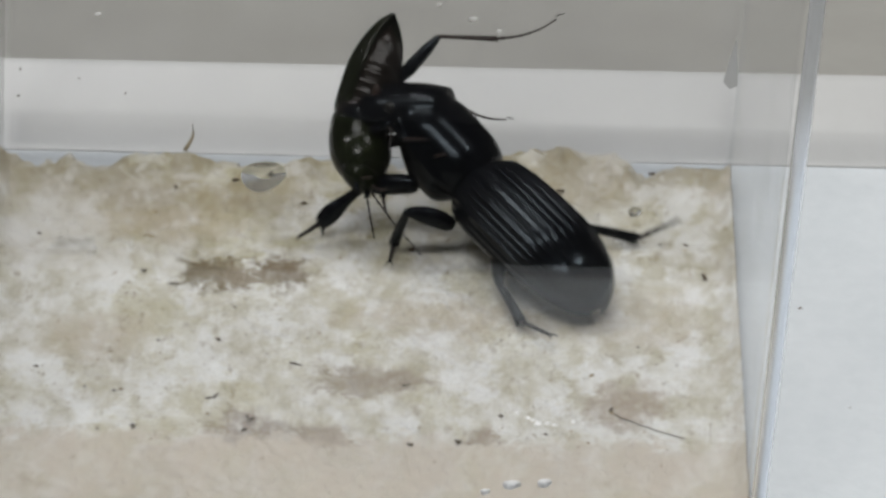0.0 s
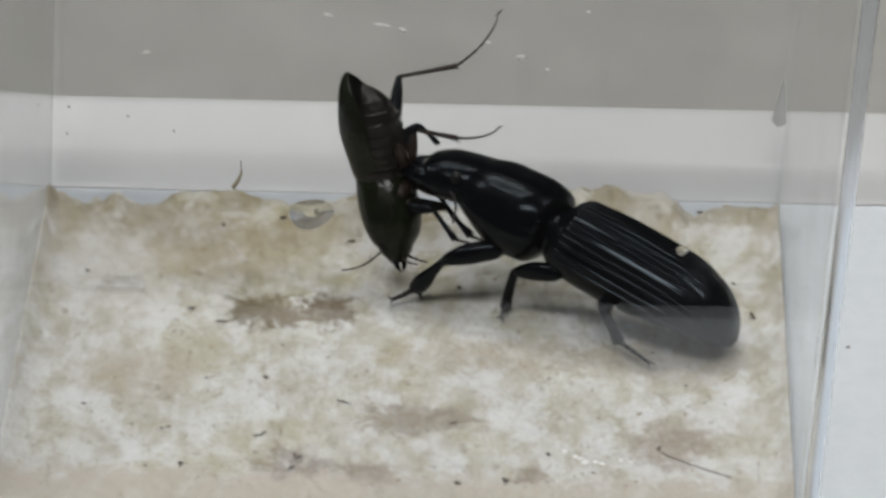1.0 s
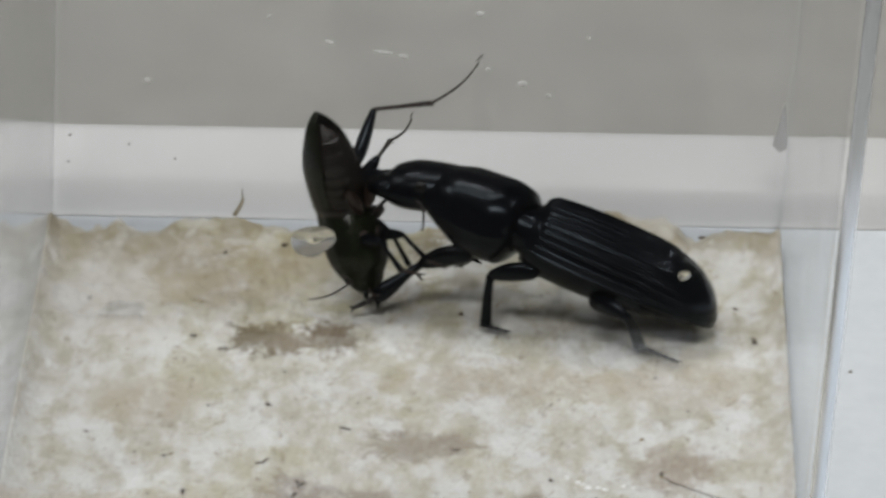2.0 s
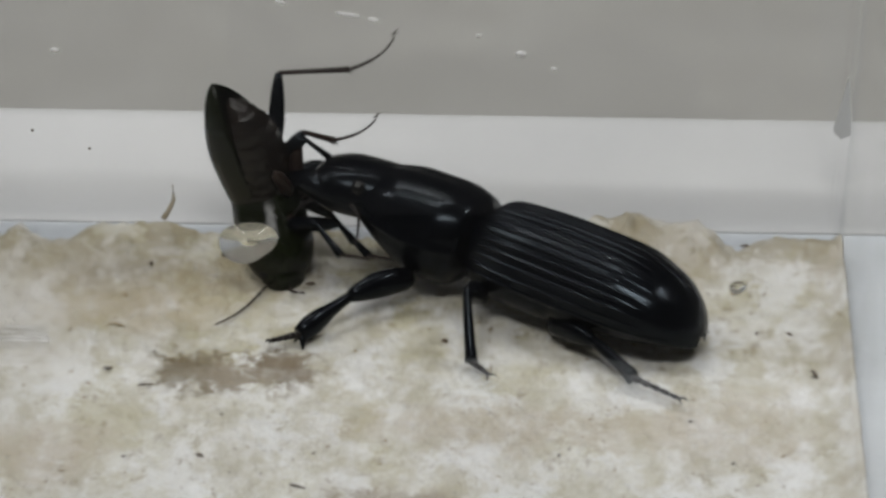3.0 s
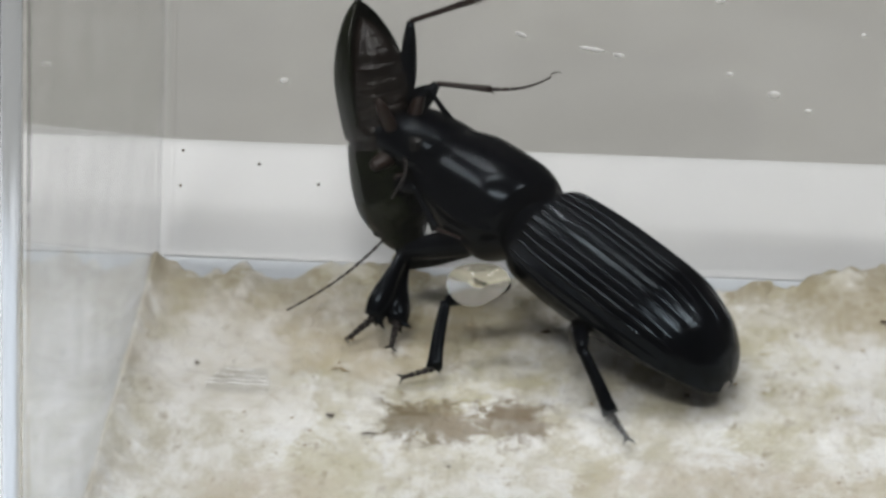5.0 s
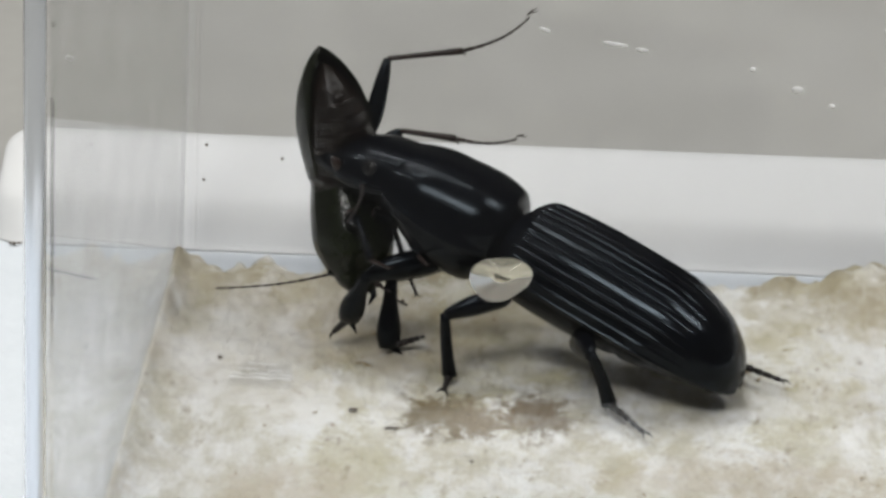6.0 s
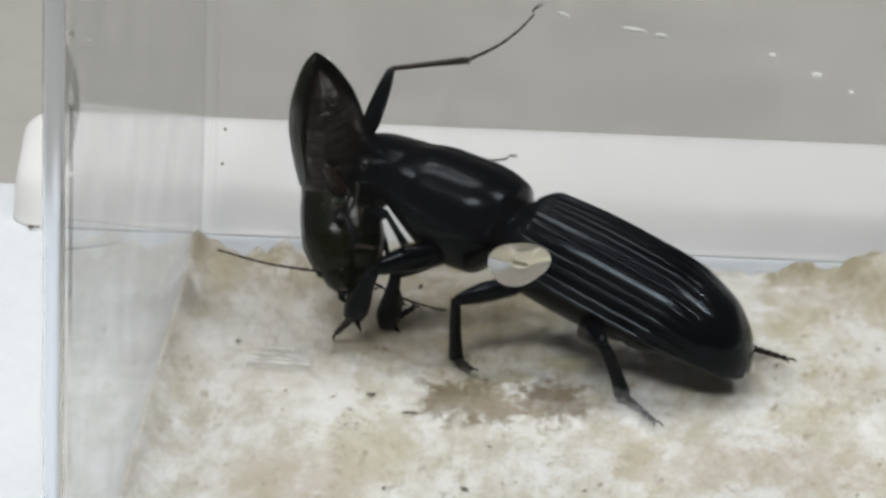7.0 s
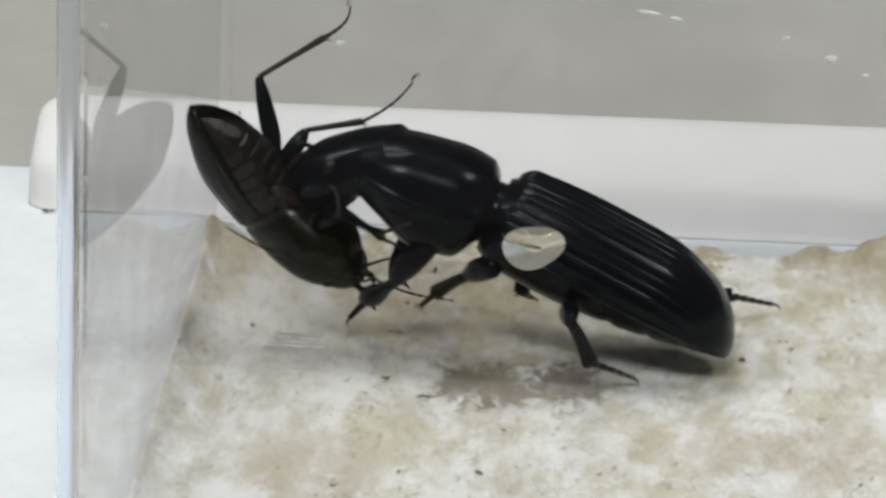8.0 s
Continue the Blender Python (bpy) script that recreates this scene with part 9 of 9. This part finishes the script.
    walk(SMALL_PARTS["mid_femur"], [
        (0, pose(-0.00423, -0.00173, -0.00233, 63.4, 41.7, -126.2)), (0.2, pose(-0.00374, -0.00163, -0.00240, 56.8, 37.2, -136.8)),
        (0.5, pose(-0.00350, -0.00195, -0.00215, 64.2, 35.9, -125.2)), (0.75, pose(-0.00264, -0.00169, -0.00235, 52.0, 34.5, -134.8)),
        (1, pose(-0.00206, -0.00079, -0.00221, 37.0, 36.8, -144.6)), (1.25, pose(-0.00249, -0.00122, -0.00263, 38.3, 38.0, -145.9)),
        (1.5, pose(-0.00306, -0.00137, -0.00256, 41.0, 46.4, -144.6)), (1.75, pose(-0.00293, -0.00193, -0.00216, 50.1, 33.5, -137.6)),
        (2, pose(-0.00281, -0.00236, -0.00169, 56.4, 22.0, -133.3)), (2.2, pose(-0.00181, -0.00195, -0.00215, 58.3, 34.6, -126.4)),
        (2.4, pose(-0.00201, -0.00192, -0.00217, 55.9, 37.2, -128.1)), (2.6, pose(-0.00219, -0.00192, -0.00218, 54.0, 37.1, -129.5)),
        (2.75, pose(-0.00229, -0.00194, -0.00215, 52.4, 36.2, -130.7)), (2.9, pose(-0.00237, -0.00198, -0.00212, 50.5, 35.1, -132.4)),
        (3.1, pose(-0.00248, -0.00194, -0.00199, 48.5, 35.1, -134.1)), (3.3, pose(-0.00264, -0.00188, -0.00197, 45.5, 36.2, -136.7)),
        (3.5, pose(-0.00333, -0.00185, -0.00204, 3.6, 35.8, 163.3)), (3.65, pose(-0.00276, -0.00065, -0.00176, 40.5, 44.6, -146.4)),
        (3.8, pose(-0.00196, 0.00004, -0.00136, 40.2, 44.4, -152.1)), (3.9, pose(-0.00287, -0.00099, -0.00162, 46.7, 33.9, -144.5)),
        (4, pose(-0.00353, -0.00244, -0.00142, 52.8, 22.5, -135.6)), (4.1, pose(-0.00333, -0.00236, -0.00153, 53.9, 22.1, -136.0)),
        (4.2, pose(-0.00312, -0.00231, -0.00165, 55.0, 21.4, -136.5)), (4.35, pose(-0.00298, -0.00246, -0.00154, 60.2, 21.9, -127.1)),
        (4.5, pose(-0.00312, -0.00291, -0.00157, 64.1, 18.0, -119.1)), (4.7, pose(-0.00234, -0.00230, -0.00177, 62.6, 21.0, -125.8)),
        (4.85, pose(-0.00204, -0.00213, -0.00197, 60.9, 19.2, -132.1)), (5, pose(-0.00226, -0.00239, -0.00239, 60.0, 18.2, -135.7)),
        (5.2, pose(-0.00201, -0.00219, -0.00169, 63.0, 14.4, -129.2)), (5.4, pose(-0.00202, -0.00226, -0.00158, 65.0, 13.6, -127.5)),
        (5.6, pose(-0.00204, -0.00232, -0.00146, 66.8, 12.9, -125.6)), (5.8, pose(-0.00205, -0.00238, -0.00134, 68.6, 12.4, -123.5)),
        (6, pose(-0.00206, -0.00242, -0.00123, 70.3, 12.1, -121.3)), (6.2, pose(-0.00207, -0.00246, -0.00109, 72.2, 11.7, -118.8)),
        (6.5, pose(-0.00209, -0.00251, -0.00089, 74.3, 10.7, -116.5)), (6.75, pose(-0.00212, -0.00230, -0.00093, 73.6, 14.5, -114.5)),
        (7, pose(-0.00215, -0.00209, -0.00096, 72.0, 17.0, -116.1)), (7.25, pose(-0.00236, -0.00257, -0.00135, 68.4, 19.3, -119.6)),
        (7.5, pose(-0.00262, -0.00271, -0.00170, 68.2, 21.6, -112.5)), (7.75, pose(-0.00253, -0.00242, -0.00160, 62.3, 29.9, -115.8)),
        (8, pose(-0.00254, -0.00247, -0.00191, 60.0, 33.0, -110.4)),
    ])
    walk(SMALL_PARTS["mid_tibia"], [
        (0, pose(-0.00582, -0.00390, -0.00472, 86.2, 44.5, -90.5)), (0.2, pose(-0.00583, -0.00360, -0.00457, 89.0, 42.8, -86.4)),
        (0.5, pose(-0.00518, -0.00433, -0.00426, 90.4, 43.2, -83.7)), (0.75, pose(-0.00473, -0.00380, -0.00439, 109.0, 56.9, -61.9)),
        (1, pose(-0.00441, -0.00246, -0.00436, 142.9, 64.4, -28.9)), (1.25, pose(-0.00484, -0.00281, -0.00485, -90.7, 66.5, 110.5)),
        (1.5, pose(-0.00508, -0.00281, -0.00516, -81.2, 35.9, 127.0)), (1.75, pose(-0.00515, -0.00396, -0.00415, -65.5, 40.0, 145.2)),
        (2, pose(-0.00510, -0.00478, -0.00304, -47.5, 41.5, 164.4)), (2.2, pose(-0.00357, -0.00433, -0.00420, -21.4, 34.5, -156.2)),
        (2.4, pose(-0.00378, -0.00418, -0.00435, -31.3, 48.5, -169.8)), (2.6, pose(-0.00401, -0.00413, -0.00435, -48.2, 59.4, 170.4)),
        (2.75, pose(-0.00419, -0.00415, -0.00428, -67.6, 63.8, 148.9)), (2.9, pose(-0.00436, -0.00415, -0.00419, -89.1, 64.4, 125.6)),
        (3.1, pose(-0.00453, -0.00406, -0.00406, -112.7, 62.9, 100.0)), (3.3, pose(-0.00476, -0.00387, -0.00409, -137.7, 59.8, 72.3)),
        (3.5, pose(-0.00613, -0.00101, -0.00415, 130.7, 59.9, -29.0)), (3.65, pose(-0.00490, -0.00207, -0.00429, 169.3, 61.2, 15.6)),
        (3.8, pose(-0.00423, -0.00116, -0.00388, 147.9, 56.6, -5.3)), (3.9, pose(-0.00530, -0.00272, -0.00363, 130.6, 60.3, -24.6)),
        (4, pose(-0.00591, -0.00477, -0.00280, 111.4, 56.2, -46.3)), (4.1, pose(-0.00573, -0.00468, -0.00289, 109.4, 57.9, -47.8)),
        (4.2, pose(-0.00555, -0.00462, -0.00296, 108.0, 59.0, -48.7)), (4.35, pose(-0.00499, -0.00512, -0.00289, 90.3, 58.0, -68.2)),
        (4.5, pose(-0.00478, -0.00591, -0.00269, 87.0, 44.8, -71.6)), (4.7, pose(-0.00431, -0.00503, -0.00306, 84.9, 41.4, -75.7)),
        (4.85, pose(-0.00432, -0.00465, -0.00315, 84.8, 39.8, -75.8)), (5, pose(-0.00471, -0.00478, -0.00351, 86.4, 41.7, -73.4)),
        (5.2, pose(-0.00422, -0.00489, -0.00258, 85.7, 38.9, -73.8)), (5.4, pose(-0.00415, -0.00504, -0.00242, 85.6, 37.3, -73.0)),
        (5.6, pose(-0.00408, -0.00518, -0.00226, 85.2, 35.5, -72.6)), (5.8, pose(-0.00399, -0.00531, -0.00212, 84.7, 33.8, -72.5)),
        (6, pose(-0.00389, -0.00543, -0.00198, 84.1, 32.1, -72.7)), (6.2, pose(-0.00377, -0.00555, -0.00182, 83.2, 30.2, -73.0)),
        (6.5, pose(-0.00367, -0.00567, -0.00156, 82.6, 20.9, -72.1)), (6.75, pose(-0.00357, -0.00547, -0.00183, 82.4, 30.0, -74.2)),
        (7, pose(-0.00367, -0.00518, -0.00201, 83.8, 32.2, -72.8)), (7.25, pose(-0.00404, -0.00552, -0.00254, 89.3, 36.3, -65.9)),
        (7.5, pose(-0.00390, -0.00581, -0.00302, 92.1, 43.0, -64.5)), (7.75, pose(-0.00389, -0.00523, -0.00340, 87.5, 64.0, -70.6)),
        (8, pose(-0.00359, -0.00530, -0.00386, 108.5, 62.9, -50.3)),
    ])
    walk(SMALL_PARTS["mid_tarsus"], [
        (0, pose(-0.00585, -0.00747, -0.00823, 82.0, 58.3, -103.6)), (0.2, pose(-0.00560, -0.00726, -0.00797, 71.8, 59.5, -115.3)),
        (0.5, pose(-0.00478, -0.00795, -0.00768, 80.5, 47.6, -104.6)), (0.75, pose(-0.00344, -0.00621, -0.00858, 43.3, 72.0, -143.1)),
        (1, pose(-0.00252, -0.00350, -0.00887, -26.3, 74.3, 148.6)), (1.25, pose(-0.00554, -0.00094, -0.00943, -22.8, 61.4, 152.1)),
        (1.5, pose(-0.00752, 0.00042, -0.00810, -12.0, 60.3, 162.9)), (1.75, pose(-0.00829, -0.00177, -0.00736, 0.9, 51.8, 173.4)),
        (2, pose(-0.00871, -0.00378, -0.00635, 12.0, 42.7, -178.2)), (2.2, pose(-0.00734, -0.00599, -0.00703, 17.5, 37.8, -167.2)),
        (2.4, pose(-0.00704, -0.00476, -0.00809, 14.7, 46.1, -168.3)), (2.6, pose(-0.00652, -0.00371, -0.00865, 12.7, 52.4, -168.9)),
        (2.75, pose(-0.00607, -0.00301, -0.00877, 11.1, 56.0, -169.9)), (2.9, pose(-0.00561, -0.00239, -0.00870, 8.9, 58.9, -171.3)),
        (3.1, pose(-0.00493, -0.00181, -0.00851, 6.1, 62.9, -173.6)), (3.3, pose(-0.00399, -0.00148, -0.00841, 5.1, 68.6, -173.3)),
        (3.5, pose(-0.00394, -0.00223, -0.00848, 32.1, 70.9, -143.5)), (3.65, pose(-0.00258, -0.00142, -0.00867, 40.9, 71.0, -135.8)),
        (3.8, pose(-0.00149, -0.00141, -0.00805, 56.5, 65.4, -120.7)), (3.9, pose(-0.00305, -0.00375, -0.00797, 64.3, 56.7, -112.4)),
        (4, pose(-0.00399, -0.00678, -0.00696, 71.0, 46.1, -104.3)), (4.1, pose(-0.00394, -0.00665, -0.00712, 74.7, 38.4, -99.2)),
        (4.2, pose(-0.00385, -0.00655, -0.00725, 74.4, 37.2, -100.0)), (4.35, pose(-0.00401, -0.00758, -0.00713, 74.7, 35.5, -100.2)),
        (4.5, pose(-0.00366, -0.00928, -0.00621, 74.6, 32.4, -101.3)), (4.7, pose(-0.00338, -0.00866, -0.00637, 74.8, 33.5, -101.1)),
        (4.85, pose(-0.00338, -0.00838, -0.00635, 74.9, 34.4, -101.0)), (5, pose(-0.00365, -0.00835, -0.00684, 76.2, 36.0, -98.8)),
        (5.2, pose(-0.00313, -0.00862, -0.00572, 79.5, 34.5, -93.6)), (5.4, pose(-0.00299, -0.00884, -0.00546, 80.7, 33.0, -91.5)),
        (5.6, pose(-0.00287, -0.00906, -0.00517, 82.0, 31.4, -89.2)), (5.8, pose(-0.00274, -0.00927, -0.00490, 83.1, 30.3, -86.9)),
        (6, pose(-0.00262, -0.00948, -0.00463, 80.0, 41.1, -91.8)), (6.2, pose(-0.00251, -0.00969, -0.00433, 79.1, 45.1, -93.1)),
        (6.5, pose(-0.00223, -0.01012, -0.00334, 9.2, 85.4, -165.2)), (6.75, pose(-0.00239, -0.00964, -0.00433, 80.2, 45.8, -91.6)),
        (7, pose(-0.00242, -0.00922, -0.00468, 83.2, 41.1, -87.2)), (7.25, pose(-0.00239, -0.00920, -0.00550, 84.3, 31.7, -85.9)),
        (7.5, pose(-0.00233, -0.00911, -0.00643, 82.4, 33.1, -90.3)), (7.75, pose(-0.00316, -0.00729, -0.00789, 80.9, 40.8, -92.6)),
        (8, pose(-0.00213, -0.00705, -0.00831, 77.1, 45.1, -97.3)),
    ])
    walk(SMALL_PARTS["antenna_a"], [
        (0, pose(0.00491, 0.00270, -0.00577, 156.0, 35.6, -48.0)), (0.2, pose(0.00550, 0.00286, -0.00512, -177.8, 50.3, -7.2)),
        (0.5, pose(0.00478, 0.00396, -0.00512, -131.3, 25.2, 69.1)), (0.75, pose(0.00507, 0.00502, -0.00372, -124.3, 11.3, 92.9)),
        (1, pose(0.00703, 0.00386, -0.00066, -126.4, -3.4, 104.7)), (1.25, pose(0.00716, 0.00332, -0.00155, -125.8, -2.8, 92.3)),
        (1.5, pose(0.00728, 0.00254, -0.00228, -126.2, -1.5, 77.9)), (1.75, pose(0.00686, 0.00299, -0.00294, -127.4, 6.0, 96.1)),
        (2, pose(0.00649, 0.00312, -0.00359, -124.3, 11.5, 112.7)), (2.2, pose(0.00616, 0.00371, -0.00361, -125.2, 3.9, 112.1)),
        (2.4, pose(0.00636, 0.00387, -0.00305, -126.6, 2.8, 107.1)), (2.6, pose(0.00641, 0.00409, -0.00262, -127.4, 1.7, 104.4)),
        (2.75, pose(0.00633, 0.00434, -0.00239, -127.7, 1.0, 104.5)), (2.9, pose(0.00621, 0.00462, -0.00217, -128.1, 0.8, 108.5)),
        (3.1, pose(0.00454, 0.00605, -0.00275, -128.8, 0.4, 108.1)), (3.3, pose(0.00455, 0.00621, -0.00232, -129.5, -1.3, 104.3)),
        (3.5, pose(0.00535, 0.00571, -0.00189, -128.4, -1.8, 91.2)), (3.65, pose(0.00596, 0.00485, -0.00238, -125.8, -12.5, 60.8)),
        (3.8, pose(0.00595, 0.00446, -0.00307, -126.8, -12.9, 44.9)), (3.9, pose(0.00660, 0.00302, -0.00348, -144.6, -19.4, 83.0)),
        (4, pose(0.00692, 0.00185, -0.00367, -155.5, 16.2, 112.7)), (4.1, pose(0.00704, 0.00187, -0.00341, -147.8, -39.5, 98.0)),
        (4.2, pose(0.00715, 0.00195, -0.00312, -142.9, -35.6, 90.0)), (4.35, pose(0.00685, 0.00200, -0.00372, -139.6, -31.0, 83.5)),
        (4.5, pose(0.00654, 0.00194, -0.00426, -141.2, -8.1, 90.8)), (4.7, pose(0.00613, 0.00272, -0.00444, -133.7, -20.5, 67.5)),
        (4.85, pose(0.00734, 0.00153, -0.00291, -132.9, -20.9, 64.2)), (5, pose(0.00767, 0.00096, -0.00222, -132.1, -17.4, 62.0)),
        (5.2, pose(0.00706, 0.00186, -0.00338, -138.7, -22.9, 74.7)), (5.4, pose(0.00701, 0.00187, -0.00348, -141.0, -22.9, 79.1)),
        (5.6, pose(0.00696, 0.00186, -0.00358, -143.1, -22.7, 83.5)), (5.8, pose(0.00690, 0.00186, -0.00369, -145.0, -22.7, 87.9)),
        (6, pose(0.00631, 0.00217, -0.00450, -146.5, -22.3, 91.8)), (6.2, pose(0.00594, 0.00225, -0.00493, -147.7, -21.8, 95.6)),
        (6.5, pose(0.00540, 0.00228, -0.00551, -150.8, -10.1, 106.9)), (6.75, pose(0.00561, 0.00226, -0.00531, -151.1, -25.6, 104.1)),
        (7, pose(0.00590, 0.00217, -0.00502, -156.5, -7.2, 117.1)), (7.25, pose(0.00680, 0.00182, -0.00389, -158.1, -33.4, 113.3)),
        (7.5, pose(0.00717, 0.00163, -0.00327, -162.9, 4.7, 122.8)), (7.75, pose(0.00651, 0.00217, -0.00420, -176.7, -30.1, 143.1)),
        (8, pose(0.00608, 0.00284, -0.00444, 164.5, -13.8, 159.4)),
    ])
    walk(SMALL_PARTS["antenna_b"], [
        (0, pose(0.00541, 0.00117, -0.00583, 67.5, -13.5, -45.7)), (0.2, pose(0.00600, 0.00135, -0.00519, 67.3, -16.5, -45.3)),
        (0.5, pose(0.00559, 0.00259, -0.00517, 61.8, -26.6, -36.3)), (0.75, pose(0.00589, 0.00369, -0.00404, 70.9, -29.6, -38.4)),
        (1, pose(0.00755, 0.00247, -0.00126, 86.7, -29.1, -50.2)), (1.25, pose(0.00754, 0.00187, -0.00209, 83.1, -21.7, -45.6)),
        (1.5, pose(0.00749, 0.00102, -0.00273, 80.9, -14.4, -43.1)), (1.75, pose(0.00723, 0.00146, -0.00322, 76.9, -33.7, -44.5)),
        (2, pose(0.00696, 0.00160, -0.00370, 70.8, -54.6, -40.4)), (2.2, pose(0.00672, 0.00223, -0.00382, 74.3, -56.0, -43.3)),
        (2.4, pose(0.00692, 0.00239, -0.00331, 72.4, -37.5, -36.9)), (2.6, pose(0.00700, 0.00264, -0.00294, 84.4, -28.0, -59.4)),
        (2.75, pose(0.00697, 0.00292, -0.00276, 89.9, -18.3, -74.1)), (2.9, pose(0.00689, 0.00323, -0.00260, 91.7, -9.5, -82.4)),
        (3.1, pose(0.00551, 0.00488, -0.00325, 91.9, -0.8, -79.9)), (3.3, pose(0.00555, 0.00507, -0.00286, 92.9, 7.8, -75.8)),
        (3.5, pose(0.00624, 0.00447, -0.00239, 130.3, 59.1, -11.9)), (3.65, pose(0.00676, 0.00348, -0.00262, 109.9, 31.4, -33.2)),
        (3.8, pose(0.00676, 0.00307, -0.00309, 110.3, 30.3, -23.9)), (3.9, pose(0.00706, 0.00149, -0.00355, 107.9, 37.4, -24.9)),
        (4, pose(0.00713, 0.00026, -0.00372, 109.0, 45.3, -20.8)), (4.1, pose(0.00728, 0.00029, -0.00341, 114.4, 39.4, -10.5)),
        (4.2, pose(0.00743, 0.00037, -0.00306, 108.2, 5.1, -14.4)), (4.35, pose(0.00717, 0.00043, -0.00362, 105.9, 11.1, -10.4)),
        (4.5, pose(0.00690, 0.00039, -0.00411, 103.7, 16.0, -7.0)), (4.7, pose(0.00668, 0.00123, -0.00430, 114.9, 25.3, 17.1)),
        (4.85, pose(0.00759, -0.00003, -0.00267, 118.0, 21.0, 26.0)), (5, pose(0.00778, -0.00060, -0.00195, 119.1, 11.2, 32.5)),
        (5.2, pose(0.00741, 0.00032, -0.00310, 116.5, -3.1, 22.5)), (5.4, pose(0.00739, 0.00035, -0.00316, 118.8, -12.8, 3.6)),
        (5.6, pose(0.00737, 0.00036, -0.00320, 122.4, -18.1, -13.6)), (5.8, pose(0.00734, 0.00038, -0.00326, 125.9, -20.3, -27.9)),
        (6, pose(0.00690, 0.00075, -0.00407, 127.3, -20.0, -36.7)), (6.2, pose(0.00662, 0.00086, -0.00449, 127.7, -18.6, -42.9)),
        (6.5, pose(0.00618, 0.00096, -0.00505, 127.2, 8.9, -65.7)), (6.75, pose(0.00633, 0.00088, -0.00488, 128.5, -3.5, -52.6)),
        (7, pose(0.00653, 0.00076, -0.00463, 129.8, 4.1, -52.3)), (7.25, pose(0.00722, 0.00032, -0.00352, 130.0, -4.6, -65.4)),
        (7.5, pose(0.00747, 0.00008, -0.00299, 132.4, -12.2, -71.0)), (7.75, pose(0.00683, 0.00060, -0.00420, 138.5, 4.3, -46.7)),
        (8, pose(0.00635, 0.00129, -0.00476, 155.1, 18.3, -20.2)),
    ])
    # the small one's wing cases and belly spring apart a little and close again
    for piece, turn in (("case_a", 3.0), ("case_b", 3.0), ("abdomen", -5.0)):
        walk(SMALL_PARTS[piece], [(t, pose(0, 0, 0, 0, turn * k, 0)) for t, k in (
            (0, 0), (0.5, 0), (0.75, 0.5), (1, 1), (1.5, 1), (1.75, 0.4), (2, 0.1), (2.75, 0.4), (3.3, 1), (3.65, 0.9), (4, 0.2), (4.5, 0), (6.5, 0), (7.5, 0.2), (8, 0))])


motions()
